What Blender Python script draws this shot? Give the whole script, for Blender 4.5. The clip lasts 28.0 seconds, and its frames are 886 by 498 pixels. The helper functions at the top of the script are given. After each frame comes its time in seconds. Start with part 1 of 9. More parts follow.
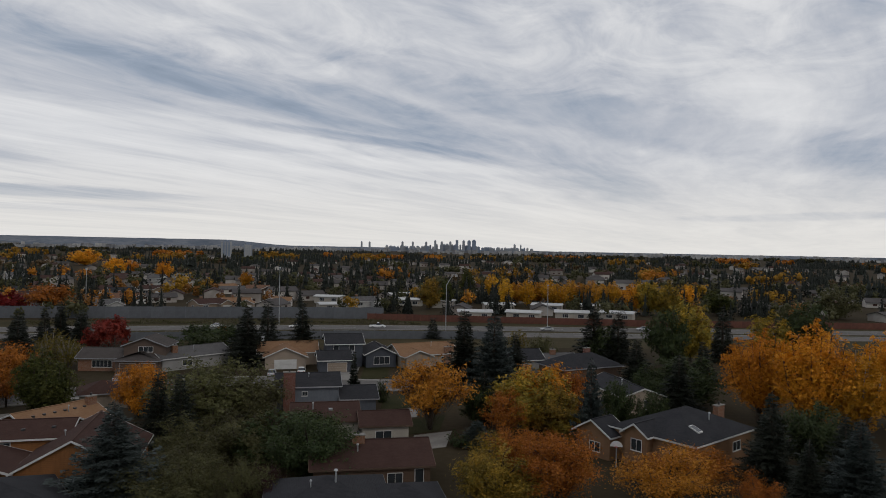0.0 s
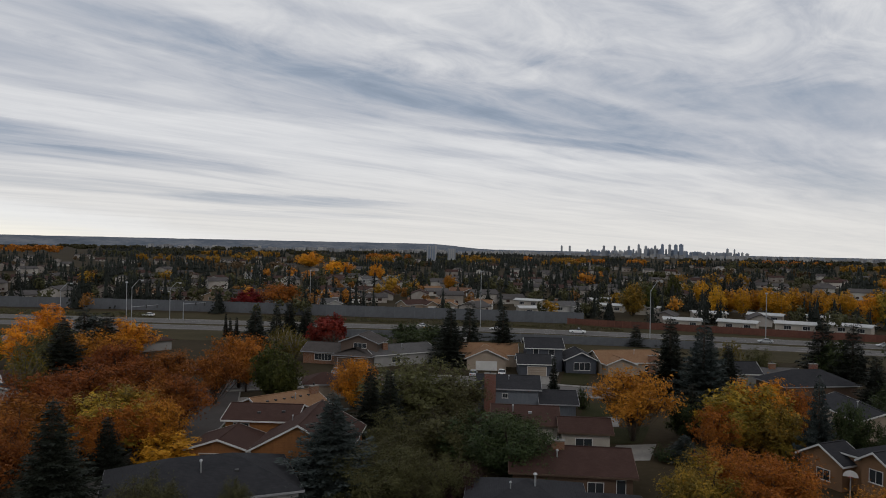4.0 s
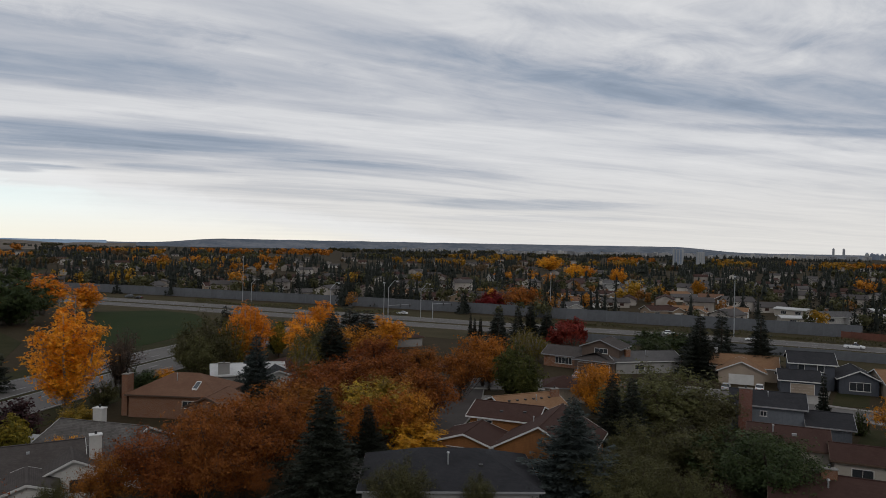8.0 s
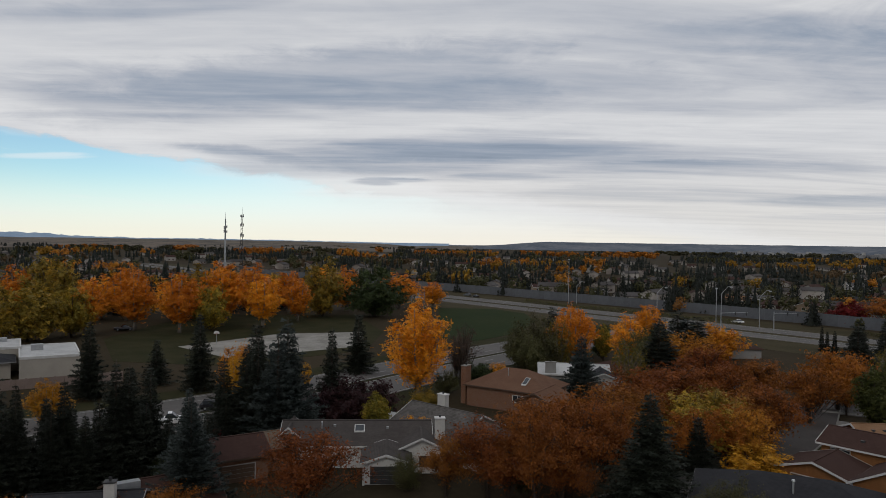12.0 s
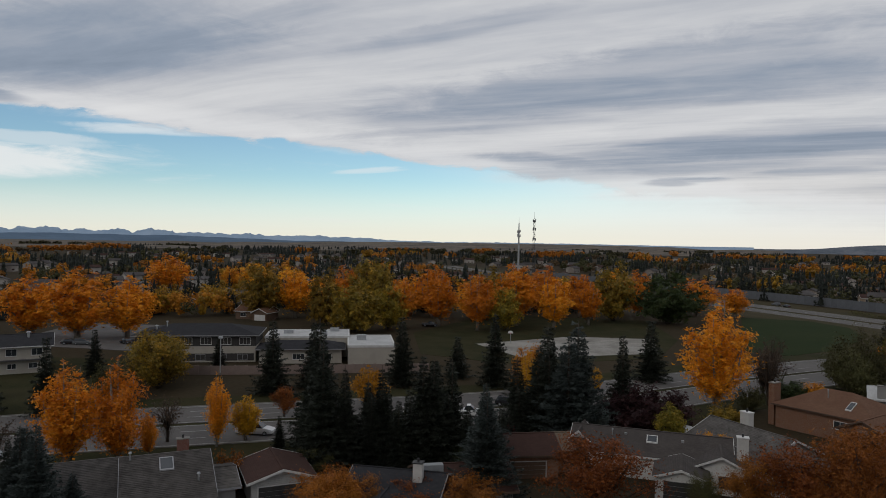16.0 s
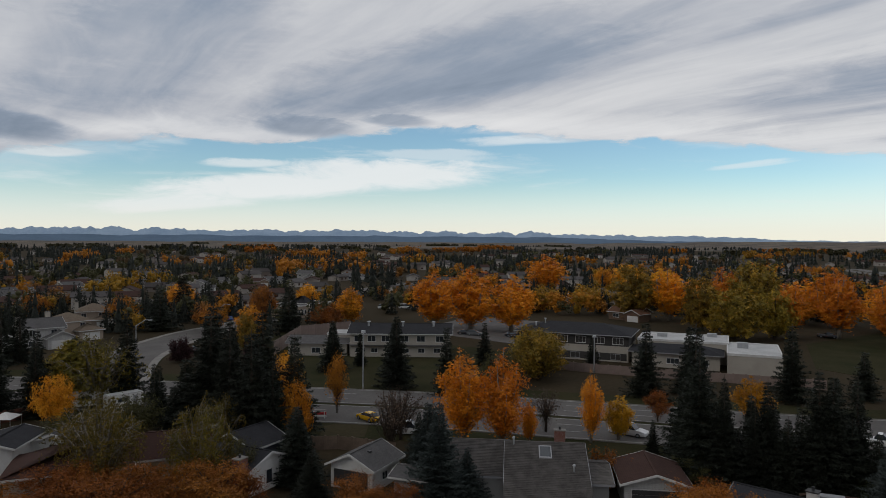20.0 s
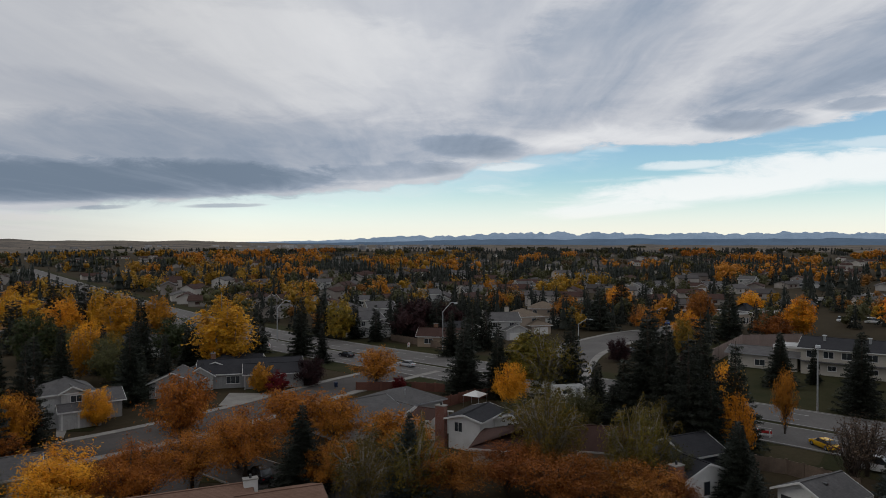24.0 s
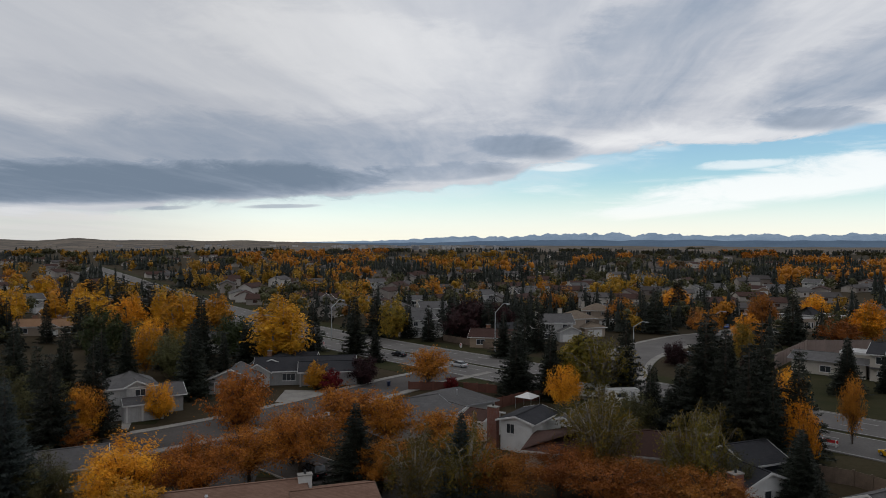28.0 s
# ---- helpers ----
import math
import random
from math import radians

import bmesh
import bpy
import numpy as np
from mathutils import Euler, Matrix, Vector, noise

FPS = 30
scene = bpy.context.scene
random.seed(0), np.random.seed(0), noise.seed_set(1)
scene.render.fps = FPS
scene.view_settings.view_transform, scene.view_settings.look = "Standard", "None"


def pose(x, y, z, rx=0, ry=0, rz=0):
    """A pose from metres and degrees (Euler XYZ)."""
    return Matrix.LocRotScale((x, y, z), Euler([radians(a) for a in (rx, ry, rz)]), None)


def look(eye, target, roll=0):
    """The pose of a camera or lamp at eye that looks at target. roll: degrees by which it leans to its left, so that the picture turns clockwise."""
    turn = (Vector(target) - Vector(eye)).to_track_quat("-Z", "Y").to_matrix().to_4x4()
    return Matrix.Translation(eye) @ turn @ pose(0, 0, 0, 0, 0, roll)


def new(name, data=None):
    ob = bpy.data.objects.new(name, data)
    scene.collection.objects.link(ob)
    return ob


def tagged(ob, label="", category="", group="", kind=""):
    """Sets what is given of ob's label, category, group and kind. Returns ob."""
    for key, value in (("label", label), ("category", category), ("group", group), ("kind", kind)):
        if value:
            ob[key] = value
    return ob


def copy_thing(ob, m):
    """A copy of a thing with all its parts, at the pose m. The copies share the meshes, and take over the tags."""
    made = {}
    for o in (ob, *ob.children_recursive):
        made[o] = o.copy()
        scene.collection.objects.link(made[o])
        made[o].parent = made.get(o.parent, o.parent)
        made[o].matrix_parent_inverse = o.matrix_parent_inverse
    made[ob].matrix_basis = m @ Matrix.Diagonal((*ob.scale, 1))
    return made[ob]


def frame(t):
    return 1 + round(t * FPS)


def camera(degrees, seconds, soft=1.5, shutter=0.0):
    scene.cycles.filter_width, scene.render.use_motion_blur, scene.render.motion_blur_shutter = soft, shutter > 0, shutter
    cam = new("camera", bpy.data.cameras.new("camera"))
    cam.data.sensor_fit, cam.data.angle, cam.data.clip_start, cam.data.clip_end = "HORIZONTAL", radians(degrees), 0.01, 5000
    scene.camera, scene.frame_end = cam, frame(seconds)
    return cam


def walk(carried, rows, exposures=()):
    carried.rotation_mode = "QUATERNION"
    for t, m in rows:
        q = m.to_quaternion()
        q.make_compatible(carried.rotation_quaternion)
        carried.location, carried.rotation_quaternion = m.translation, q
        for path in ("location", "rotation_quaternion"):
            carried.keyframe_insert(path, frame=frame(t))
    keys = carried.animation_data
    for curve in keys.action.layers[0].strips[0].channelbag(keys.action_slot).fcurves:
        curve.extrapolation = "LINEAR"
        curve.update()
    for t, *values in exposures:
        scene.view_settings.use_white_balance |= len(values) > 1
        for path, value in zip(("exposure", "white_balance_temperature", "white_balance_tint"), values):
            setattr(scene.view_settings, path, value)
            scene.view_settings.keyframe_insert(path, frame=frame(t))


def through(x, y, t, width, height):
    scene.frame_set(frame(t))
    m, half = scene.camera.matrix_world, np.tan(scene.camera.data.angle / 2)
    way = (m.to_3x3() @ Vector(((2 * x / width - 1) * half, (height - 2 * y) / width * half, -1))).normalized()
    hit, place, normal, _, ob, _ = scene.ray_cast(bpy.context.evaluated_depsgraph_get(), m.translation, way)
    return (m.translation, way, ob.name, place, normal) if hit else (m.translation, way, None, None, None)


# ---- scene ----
# ---- camera and walk ----
cam = camera(65.18, 28.0, 0.85)
PATH = [
    (0, 0.00, -0.15, -1.07),
    (0.5, 0.85, -0.11, -1.10),
    (1, 2.23, -0.09, -1.06),
    (1.5, 3.84, -0.06, -1.08),
    (2, 7.64, -0.07, -1.07),
    (2.5, 9.75, -0.06, -1.07),
    (3, 11.97, -0.06, -1.07),
    (3.5, 14.28, -0.10, -1.12),
    (5.5, 22.41, -0.15, -1.14),
    (6, 24.53, -0.15, -1.09),
    (6.5, 26.78, -0.15, -1.05),
    (7, 29.27, -0.16, -1.05),
    (7.5, 32.56, -0.19, -1.06),
    (8, 36.10, -0.23, -1.06),
    (8.5, 39.64, -0.27, -1.02),
    (9, 43.16, -0.32, -1.02),
    (9.5, 46.38, -0.37, -1.03),
    (10, 49.43, -0.38, -1.05),
    (10.5, 52.77, -0.40, -1.09),
    (11, 56.24, -0.42, -1.07),
    (11.5, 59.58, -0.43, -1.01),
    (12, 62.49, -0.45, -0.95),
    (12.5, 65.31, -0.48, -0.88),
    (14.5, 76.64, -0.48, -0.97),
    (15, 79.77, -0.48, -0.96),
    (15.5, 82.94, -0.51, -0.92),
    (16, 86.17, -0.52, -0.88),
    (16.5, 89.43, -0.55, -0.82),
    (17, 92.86, -0.59, -0.73),
    (17.5, 96.44, -0.63, -0.66),
    (18, 100.24, -0.68, -0.62),
    (18.5, 104.24, -0.71, -0.56),
    (19, 108.25, -0.74, -0.49),
    (19.5, 112.25, -0.75, -0.40),
    (20, 116.25, -0.75, -0.33),
    (20.5, 120.26, -0.74, -0.34),
    (22.5, 136.66, -0.65, -0.14),
    (23, 141.63, -0.63, -0.03),
    (23.5, 146.61, -0.59, 0.03),
    (24, 151.22, -0.55, -0.01),
    (24.5, 156.03, -0.55, 0.06),
    (25, 161.21, -0.55, 0.06),
    (25.5, 166.44, -0.57, -0.02),
    (26, 171.46, -0.55, -0.01),
    (26.5, 173.41, -0.54, -0.03),
    (27, 171.22, -0.55, -0.13),
    (27.5, 160.29, -0.52, -0.27),
    (28, 155.57, -0.51, -0.22),
]
EXPOSURE = [(0, 0.0), (5, 0.0), (9, -0.02), (12, -0.06), (15, -0.14), (18, -0.16), (20, -0.12), (22.5, -0.02), (25, 0.10), (28, 0.14)]
walk(cam, [(t, pose(0, 0, 30, 90 + pitch, roll, yaw)) for t, yaw, pitch, roll in PATH], EXPOSURE)

# ---- sky, sun ----
world = bpy.data.worlds.new("autumn_sky")
scene.world = world
world.use_nodes = True
SUN_AZ, SUN_EL = 228.0, 36.0     # turned left from +y, above the horizon


def heading(deg):
    """Unit vector on the ground, deg turned left from +y."""
    return Vector((-math.sin(radians(deg)), math.cos(radians(deg)), 0))


class Nodes:
    """A thin wrapper that adds nodes to a tree and links values or sockets into them."""

    def __init__(self, tree):
        self.tree = tree
        tree.nodes.clear()

    def add(self, kind, ins=None, **props):
        n = self.tree.nodes.new(kind)
        for k, v in props.items():
            if k == "op":
                n.operation = v
            elif k == "blend":
                n.blend_type, n.data_type = v, "RGBA"
            elif k == "sky":
                n.sky_type = v
            elif k == "feature":
                n.feature = v
        for k, v in (ins or {}).items():
            s = n.inputs[k]
            if isinstance(v, bpy.types.NodeSocket):
                self.tree.links.new(v, s)
            else:
                s.default_value = v
        return n

    def math(self, op, a, b=0.0, clamp=False):
        n = self.add("ShaderNodeMath", {0: a, 1: b}, op=op)
        n.use_clamp = clamp
        return n.outputs[0]

    def mix(self, f, a, b, blend="MIX"):
        n = self.add("ShaderNodeMix", {0: f, 6: a, 7: b}, blend=blend)
        return n.outputs[2]

    def ramp(self, f, stops):
        n = self.add("ShaderNodeValToRGB", {0: f})
        e = n.color_ramp.elements
        while len(e) < len(stops):
            e.new(0.5)
        for i, (p, c) in enumerate(stops):
            e[i].position, e[i].color = p, (c if len(c) == 4 else (*c, 1))
        return n.outputs[0]

    def noise(self, vec, scale, detail=4.0, rough=0.55, dist=0.0):
        n = self.add("ShaderNodeTexNoise", {"Vector": vec, "Scale": scale, "Detail": detail, "Roughness": rough, "Distortion": dist})
        return n.outputs[0]

    def smooth(self, v, lo, hi):
        n = self.add("ShaderNodeMapRange", {0: v, 1: lo, 2: hi})
        n.interpolation_type = "SMOOTHSTEP"
        return n.outputs[0]


def grey(v):
    return (v, v, v, 1)


# lower edge of the cloud sheet: turn and height in degrees
CLOUD_EDGE = [(20, -3.0), (40, 0.2), (51.4, 2.0), (55.6, 2.7), (61.6, 3.3), (64.8, 4.1), (72.4, 4.5), (76.6, 5.3), (81.8, 6.1), (86.0, 6.5), (89.9, 6.8),
              (95.0, 7.7), (99.7, 8.1), (106.0, 8.4), (111.8, 9.1), (118.4, 9.4), (122.5, 8.7), (126.6, 8.1), (132.4, 7.9), (139.4, 7.8), (144.2, 7.2),
              (147.6, 6.4), (151.2, 5.1), (155.8, 4.6), (162.8, 4.1), (169.7, 3.6), (175.1, 3.2), (181.9, 2.5), (191.8, 2.1), (215, 1.6)]


def build_sky():
    N = Nodes(world.node_tree)
    out = N.add("ShaderNodeOutputWorld")
    tc = N.add("ShaderNodeTexCoord")
    way = tc.outputs["Generated"]
    sep = N.add("ShaderNodeSeparateXYZ", {0: way})
    up = N.math("MAXIMUM", sep.outputs[2], 0.0)

    def dot(v, a):
        return N.add("ShaderNodeVectorMath", {0: v, 1: a}, op="DOT_PRODUCT").outputs["Value"]

    def noisy(x, y, z, scale, detail, rough, dist=0.3):
        """Noise about zero over a plane of two values."""
        return N.math("SUBTRACT", N.noise(N.add("ShaderNodeCombineXYZ", {0: x, 1: y, 2: z}).outputs[0], scale, detail, rough, dist), 0.5)

    def hump(x, at, wide):
        q = N.math("DIVIDE", N.math("SUBTRACT", x, at), wide)
        return N.math("EXPONENT", N.math("MULTIPLY", N.math("MULTIPLY", q, q), -1.0))

    # turn from the west and height, in degrees
    turn = N.math("MULTIPLY", N.math("ARCTAN2", dot(way, heading(180)), dot(way, heading(90))), 180 / math.pi)
    height = N.math("MULTIPLY", N.math("ARCSINE", sep.outputs[2]), 180 / math.pi)

    # the sheet of cloud seen in perspective; its streaks run along one wind direction
    flat = N.add("ShaderNodeVectorMath", {0: way, 1: (1, 1, 0)}, op="MULTIPLY").outputs[0]
    sheet = N.add("ShaderNodeVectorMath", {0: flat, 3: N.math("DIVIDE", 1.0, N.math("ADD", up, 0.03))}, op="SCALE").outputs[0]
    s, c = dot(sheet, heading(152)), dot(sheet, heading(62))
    bend = N.math("MULTIPLY", noisy(s, c, 5.0, 0.12, 3, 0.5), 2.2)
    c = N.math("ADD", c, bend)
    long_s = N.math("MULTIPLY", s, 0.17)
    streak = noisy(long_s, c, 0.0, 0.85, 7, 0.56, 0.5)
    fine = noisy(N.math("MULTIPLY", s, 0.24), c, 9.0, 3.2, 5, 0.6, 0.4)
    broad = noisy(N.math("MULTIPLY", s, 0.3), c, 3.0, 0.32, 3, 0.5)
    curl = noisy(N.math("MULTIPLY", s, 0.7), c, 7.0, 2.4, 6, 0.62, 0.8)
    puffy = N.math("MULTIPLY", N.smooth(height, 9.0, 17.0), N.smooth(turn, -35.0, -75.0))
    tone = N.math("ADD", N.math("ADD", N.math("MULTIPLY", streak, 0.36), N.math("MULTIPLY", broad, 0.28)),
                  N.math("ADD", N.math("MULTIPLY", fine, 0.16), N.math("MULTIPLY", curl, N.math("ADD", 0.07, N.math("MULTIPLY", puffy, 0.30)))))
    # calmer towards the south
    tone = N.math("MULTIPLY", tone, N.math("SUBTRACT", 1.0, N.math("MULTIPLY", N.smooth(turn, 45.0, 95.0), 0.62)))

    torn = noisy(N.math("MULTIPLY", turn, 0.09), N.math("MULTIPLY", height, 0.30), 1.0, 2.2, 8, 0.66, 0.5)
    ripped = N.math("ADD", N.math("MULTIPLY", torn, 0.7), N.math("MULTIPLY", streak, 0.7))

    def lens(az, el, wide, high, tilt, ragged):
        """A lens-shaped cloud of that half width and height in degrees, torn at the edges."""
        h = heading(az)
        side, face = Vector((h.y, -h.x, 0)), h * math.cos(radians(el)) + Vector((0, 0, math.sin(radians(el))))
        top = side.cross(face)
        ca, sa = math.cos(radians(tilt)), math.sin(radians(tilt))
        x = dot(way, (side * ca + top * sa) / radians(wide))
        y = dot(way, (top * ca - side * sa) / radians(high))
        y = N.math("ADD", y, N.math("MULTIPLY", ripped, min(1.4, 0.9 / high + 0.2)))
        r = N.math("ADD", N.math("ADD", N.math("MULTIPLY", x, x), N.math("MULTIPLY", y, y)), N.math("MULTIPLY", torn, ragged))
        return N.math("MULTIPLY", N.smooth(r, 1.75, 0.25), N.math("GREATER_THAN", dot(way, face), 0.2))

    marks = {"dark": 0.0, "pale": 0.0}

    def dark(az, el, wide, high, tilt, amount):
        marks["dark"] = N.math("MAXIMUM", marks["dark"], N.math("MULTIPLY", lens(az, el, wide, high, tilt, 1.6), amount))

    def pale(az, el, wide, high, tilt, amount):
        marks["pale"] = N.math("MAXIMUM", marks["pale"], N.math("MULTIPLY", lens(az, el, wide, high, tilt, 3.0), amount))

    # turn, height, half width, half height, tilt in degrees; strength
    dark(72.3, 12.8, 19.3, 2.43, 9, 0.9)
    dark(69.0, 6.4, 12.4, 0.93, 3, 0.6)
    dark(68.2, 5.0, 2.1, 0.28, 0, 0.9)
    dark(63.4, 8.2, 13.7, 0.84, 6, 0.5)
    dark(116.1, 13.7, 15.1, 2.89, 11, 0.75)
    dark(120.3, 9.7, 2.9, 0.47, -2, 0.9)
    dark(84.9, 17.2, 9.3, 0.75, 12, 0.45)
    dark(127.5, 9.1, 3.8, 0.93, -2, 0.95)
    dark(120.2, 9.7, 2.2, 0.42, 2, 0.8)
    dark(138.6, 14.6, 9.7, 4.20, 28, 0.8)
    dark(115.6, 14.4, 12.4, 2.24, 16, 0.7)
    dark(104.2, 16.2, 9.3, 0.84, 18, 0.4)
    dark(149.0, 7.8, 5.1, 1.03, -4, 1.05)
    dark(180.7, 4.5, 21.4, 1.59, 3, 1.75)
    dark(155.8, 5.8, 8.3, 0.84, 4, 1.0)
    dark(190.3, 5.9, 13.7, 2.80, 2, 0.7)
    dark(168.8, 2.9, 3.3, 0.19, 2, 0.9)
    dark(177.3, 2.6, 1.9, 0.19, 4, 0.8)
    dark(173.3, 10.1, 18.1, 1.40, -6, 0.3)
    dark(137.3, 14.9, 7.9, 2.80, 40, 0.25)
    dark(200.7, 2.9, 10.2, 1.21, 0, 1.5)
    dark(70.4, 12.5, 19.3, 2.10, 2, 0.95)
    dark(51.1, 15.4, 23.0, 1.40, 3, 0.35)
    dark(31.7, 12.2, 15.1, 2.33, 1, 0.35)
    dark(67.8, 4.9, 1.7, 0.23, 0, 0.9)
    dark(76.7, 6.6, 6.1, 0.56, -5, 0.6)
    dark(59.4, 7.6, 10.2, 0.56, 0, 0.5)
    dark(41.9, 6.2, 13.7, 0.47, -1, 0.4)
    dark(29.6, 2.4, 8.3, 0.28, 0, 0.4)
    dark(57.9, 13.7, 18.1, 1.77, -3, 0.65)
    dark(19.7, 13.1, 15.1, 1.03, -2, 0.3)
    dark(55.7, 8.1, 9.7, 0.56, 0, 0.6)
    dark(66.7, 5.2, 2.8, 0.23, 0, 0.8)
    dark(57.7, 5.6, 4.2, 0.28, 0, 0.5)
    dark(19.7, 12.9, 21.4, 1.68, -8, 0.6)
    dark(-17.7, 9.7, 18.9, 1.77, -11, 0.5)
    dark(14.2, 16.3, 15.1, 0.75, -11, 0.35)
    dark(28.8, 3.5, 8.8, 0.42, 0, 0.6)
    dark(-20.5, 17.2, 9.3, 1.59, -22, 0.45)
    dark(6.9, 8.7, 10.6, 0.37, -6, 0.5)
    dark(39.5, 12.1, 13.7, 2.10, -3, 0.35)
    dark(-27.4, 2.7, 8.3, 0.28, 1, 0.35)
    pale(23.7, 9.2, 18.9, 0.75, -3, 0.55)
    pale(4.0, 6.8, 13.7, 0.47, -2, 0.5)
    pale(62.4, 4.5, 9.7, 0.56, 2, 0.95)
    pale(59.8, 10.0, 16.4, 0.56, -2, 0.6)
    pale(46.5, 2.8, 6.1, 0.23, 0, 0.6)
    pale(63.0, 4.6, 7.9, 0.37, 3, 0.95)
    pale(84.4, 8.8, 12.0, 1.31, 3, 0.7)
    pale(48.6, 2.8, 12.0, 0.23, 1, 0.5)
    pale(90.8, 8.7, 21.4, 0.93, -3, 0.7)
    pale(65.5, 4.4, 8.3, 0.61, 2, 0.8)
    pale(121.7, 5.3, 8.8, 1.21, 0, 0.95)
    pale(109.5, 8.2, 5.1, 0.33, 0, 0.6)
    pale(92.2, 5.8, 2.8, 0.19, 4, 0.4)
    pale(117.2, 6.9, 5.1, 0.42, -2, 0.5)
    pale(126.6, 4.7, 13.7, 1.12, 6, 0.95)
    pale(137.8, 2.7, 6.1, 0.65, 4, 0.8)
    pale(131.9, 6.0, 3.3, 0.33, 2, 0.7)
    pale(146.8, 6.2, 3.3, 0.37, 0, 0.8)
    pale(110.0, 8.2, 3.7, 0.37, 5, 0.7)
    pale(115.5, 7.1, 3.3, 0.33, 0, 0.5)
    pale(92.3, 5.9, 2.8, 0.23, 6, 0.5)
    pale(160.4, 15.4, 15.1, 2.57, -6, 0.6)
    pale(142.1, 8.3, 5.1, 0.65, -8, 0.7)
    pale(146.3, 6.1, 2.3, 0.28, 0, 0.8)
    pale(185.3, 1.9, 5.1, 0.37, -2, 0.95)
    pale(192.4, 1.5, 3.7, 0.28, 2, 0.8)
    pale(184.7, 1.0, 4.2, 0.23, 0, 0.7)
    pale(171.6, 3.2, 2.8, 0.19, 0, 0.5)
    dark(171.5, 6.6, 25.0, 3.6, 3, 0.75)
    shade, light = marks["dark"], marks["pale"]
    tone = N.math("ADD", N.math("SUBTRACT", tone, N.math("MULTIPLY", shade, 0.125)), N.math("MULTIPLY", light, 0.07))
    cloud = N.ramp(N.math("ADD", tone, 0.5), [(0.28, (0.165, 0.215, 0.285)), (0.38, (0.275, 0.325, 0.405)), (0.46, (0.438, 0.461, 0.512)), (0.54, (0.585, 0.596, 0.622)), (0.66, (0.738, 0.74, 0.748))])
    # paler and warmer towards the horizon, but for the dark base in the south
    glow = N.math("MULTIPLY", N.smooth(height, 8.5, 0.0), N.math("SUBTRACT", 1.0, N.math("MULTIPLY", N.smooth(turn, 50.0, 75.0), 0.9)))
    glow = N.math("MULTIPLY", glow, N.math("SUBTRACT", 1.0, N.math("MULTIPLY", shade, 0.6)))
    cloud = N.mix(N.math("MULTIPLY", glow, 0.8), cloud, (0.715, 0.695, 0.66, 1))

    # cloud dimmed in the south and, most, in the unseen east to cut light
    thick = N.math("ADD", N.math("MULTIPLY", N.smooth(turn, 62.0, 85.0), 0.14), N.math("MULTIPLY", N.smooth(N.math("ABSOLUTE", turn), 128.0, 165.0), 0.26))
    cloud = N.mix(1.0, cloud, N.add("ShaderNodeCombineColor", {0: N.math("SUBTRACT", 1.0, thick), 1: N.math("SUBTRACT", 1.0, thick), 2: N.math("SUBTRACT", 1.0, thick)}).outputs[0], "MULTIPLY")

    # the open band of sky beyond the edge of the sheet
    at = N.math("DIVIDE", N.math("ADD", turn, 70.0), 195.0)
    rim_line = N.ramp(at, [((az - 20) / 195, ((el + 3) / 15,) * 3) for az, el in CLOUD_EDGE])
    edge = N.math("SUBTRACT", N.math("MULTIPLY", rim_line, 15.0), 3.0)
    wob = N.math("ADD", N.math("MULTIPLY", torn, 2.2), N.math("MULTIPLY", streak, 0.7))
    past = N.math("ADD", N.math("SUBTRACT", edge, height), wob)
    clear = N.smooth(past, -0.12, 0.30)
    # to the north-west the edge frays into bright haze
    fray = N.smooth(turn, 2.0, -36.0)
    clear = N.mix(fray, clear, N.smooth(past, -1.2, 1.6))
    clear = N.math("MULTIPLY", clear, N.math("SUBTRACT", 1.0, N.math("MULTIPLY", fray, 0.92)))
    rim = N.math("MULTIPLY", hump(past, -0.55, 0.8), N.math("SUBTRACT", 1.0, N.math("MULTIPLY", shade, 0.85)))
    cloud = N.mix(N.math("MULTIPLY", rim, 0.55), cloud, (0.76, 0.765, 0.775, 1))
    # wisps and the milky air low down
    wisp = N.math("MULTIPLY", N.smooth(noisy(N.math("MULTIPLY", turn, 0.03), N.math("MULTIPLY", height, 0.25), 4.0, 1.5, 7, 0.62), 0.04, 0.20), 0.5)
    inside = N.math("MULTIPLY", N.mix(fray, N.smooth(past, 0.1, 0.5), N.smooth(past, -1.5, 2.0)), N.math("SUBTRACT", 1.0, N.math("MULTIPLY", N.smooth(turn, 76.0, 100.0), 0.35)))
    cloud = N.mix(N.math("MULTIPLY", inside, N.math("SUBTRACT", 0.9, N.math("MULTIPLY", shade, 0.8))), cloud, N.mix(N.smooth(turn, 76.0, 98.0), N.mix(N.smooth(height, 3.0, 0.0), (0.83, 0.85, 0.85, 1), (0.86, 0.82, 0.73, 1)), (0.56, 0.55, 0.53, 1)))
    veil = N.math("MAXIMUM", wisp, N.math("MAXIMUM", shade, light))
    clear = N.math("MULTIPLY", clear, N.math("SUBTRACT", 1.0, N.math("MULTIPLY", veil, 0.92)))
    clear = N.math("MULTIPLY", clear, N.math("SUBTRACT", 1.0, N.math("MULTIPLY", N.smooth(height, 5.5, 0.3), 0.80)))
    clear = N.math("MULTIPLY", clear, N.math("SUBTRACT", 1.0, N.math("MULTIPLY", N.smooth(turn, 70.0, 98.0), 0.7)))
    sky = N.add("ShaderNodeTexSky", sky="NISHITA")
    sky.sun_disc, sky.sun_elevation, sky.sun_rotation = False, radians(SUN_EL), radians(-SUN_AZ)
    sky.air_density, sky.dust_density, sky.ozone_density = 1.0, 0.0, 1.0
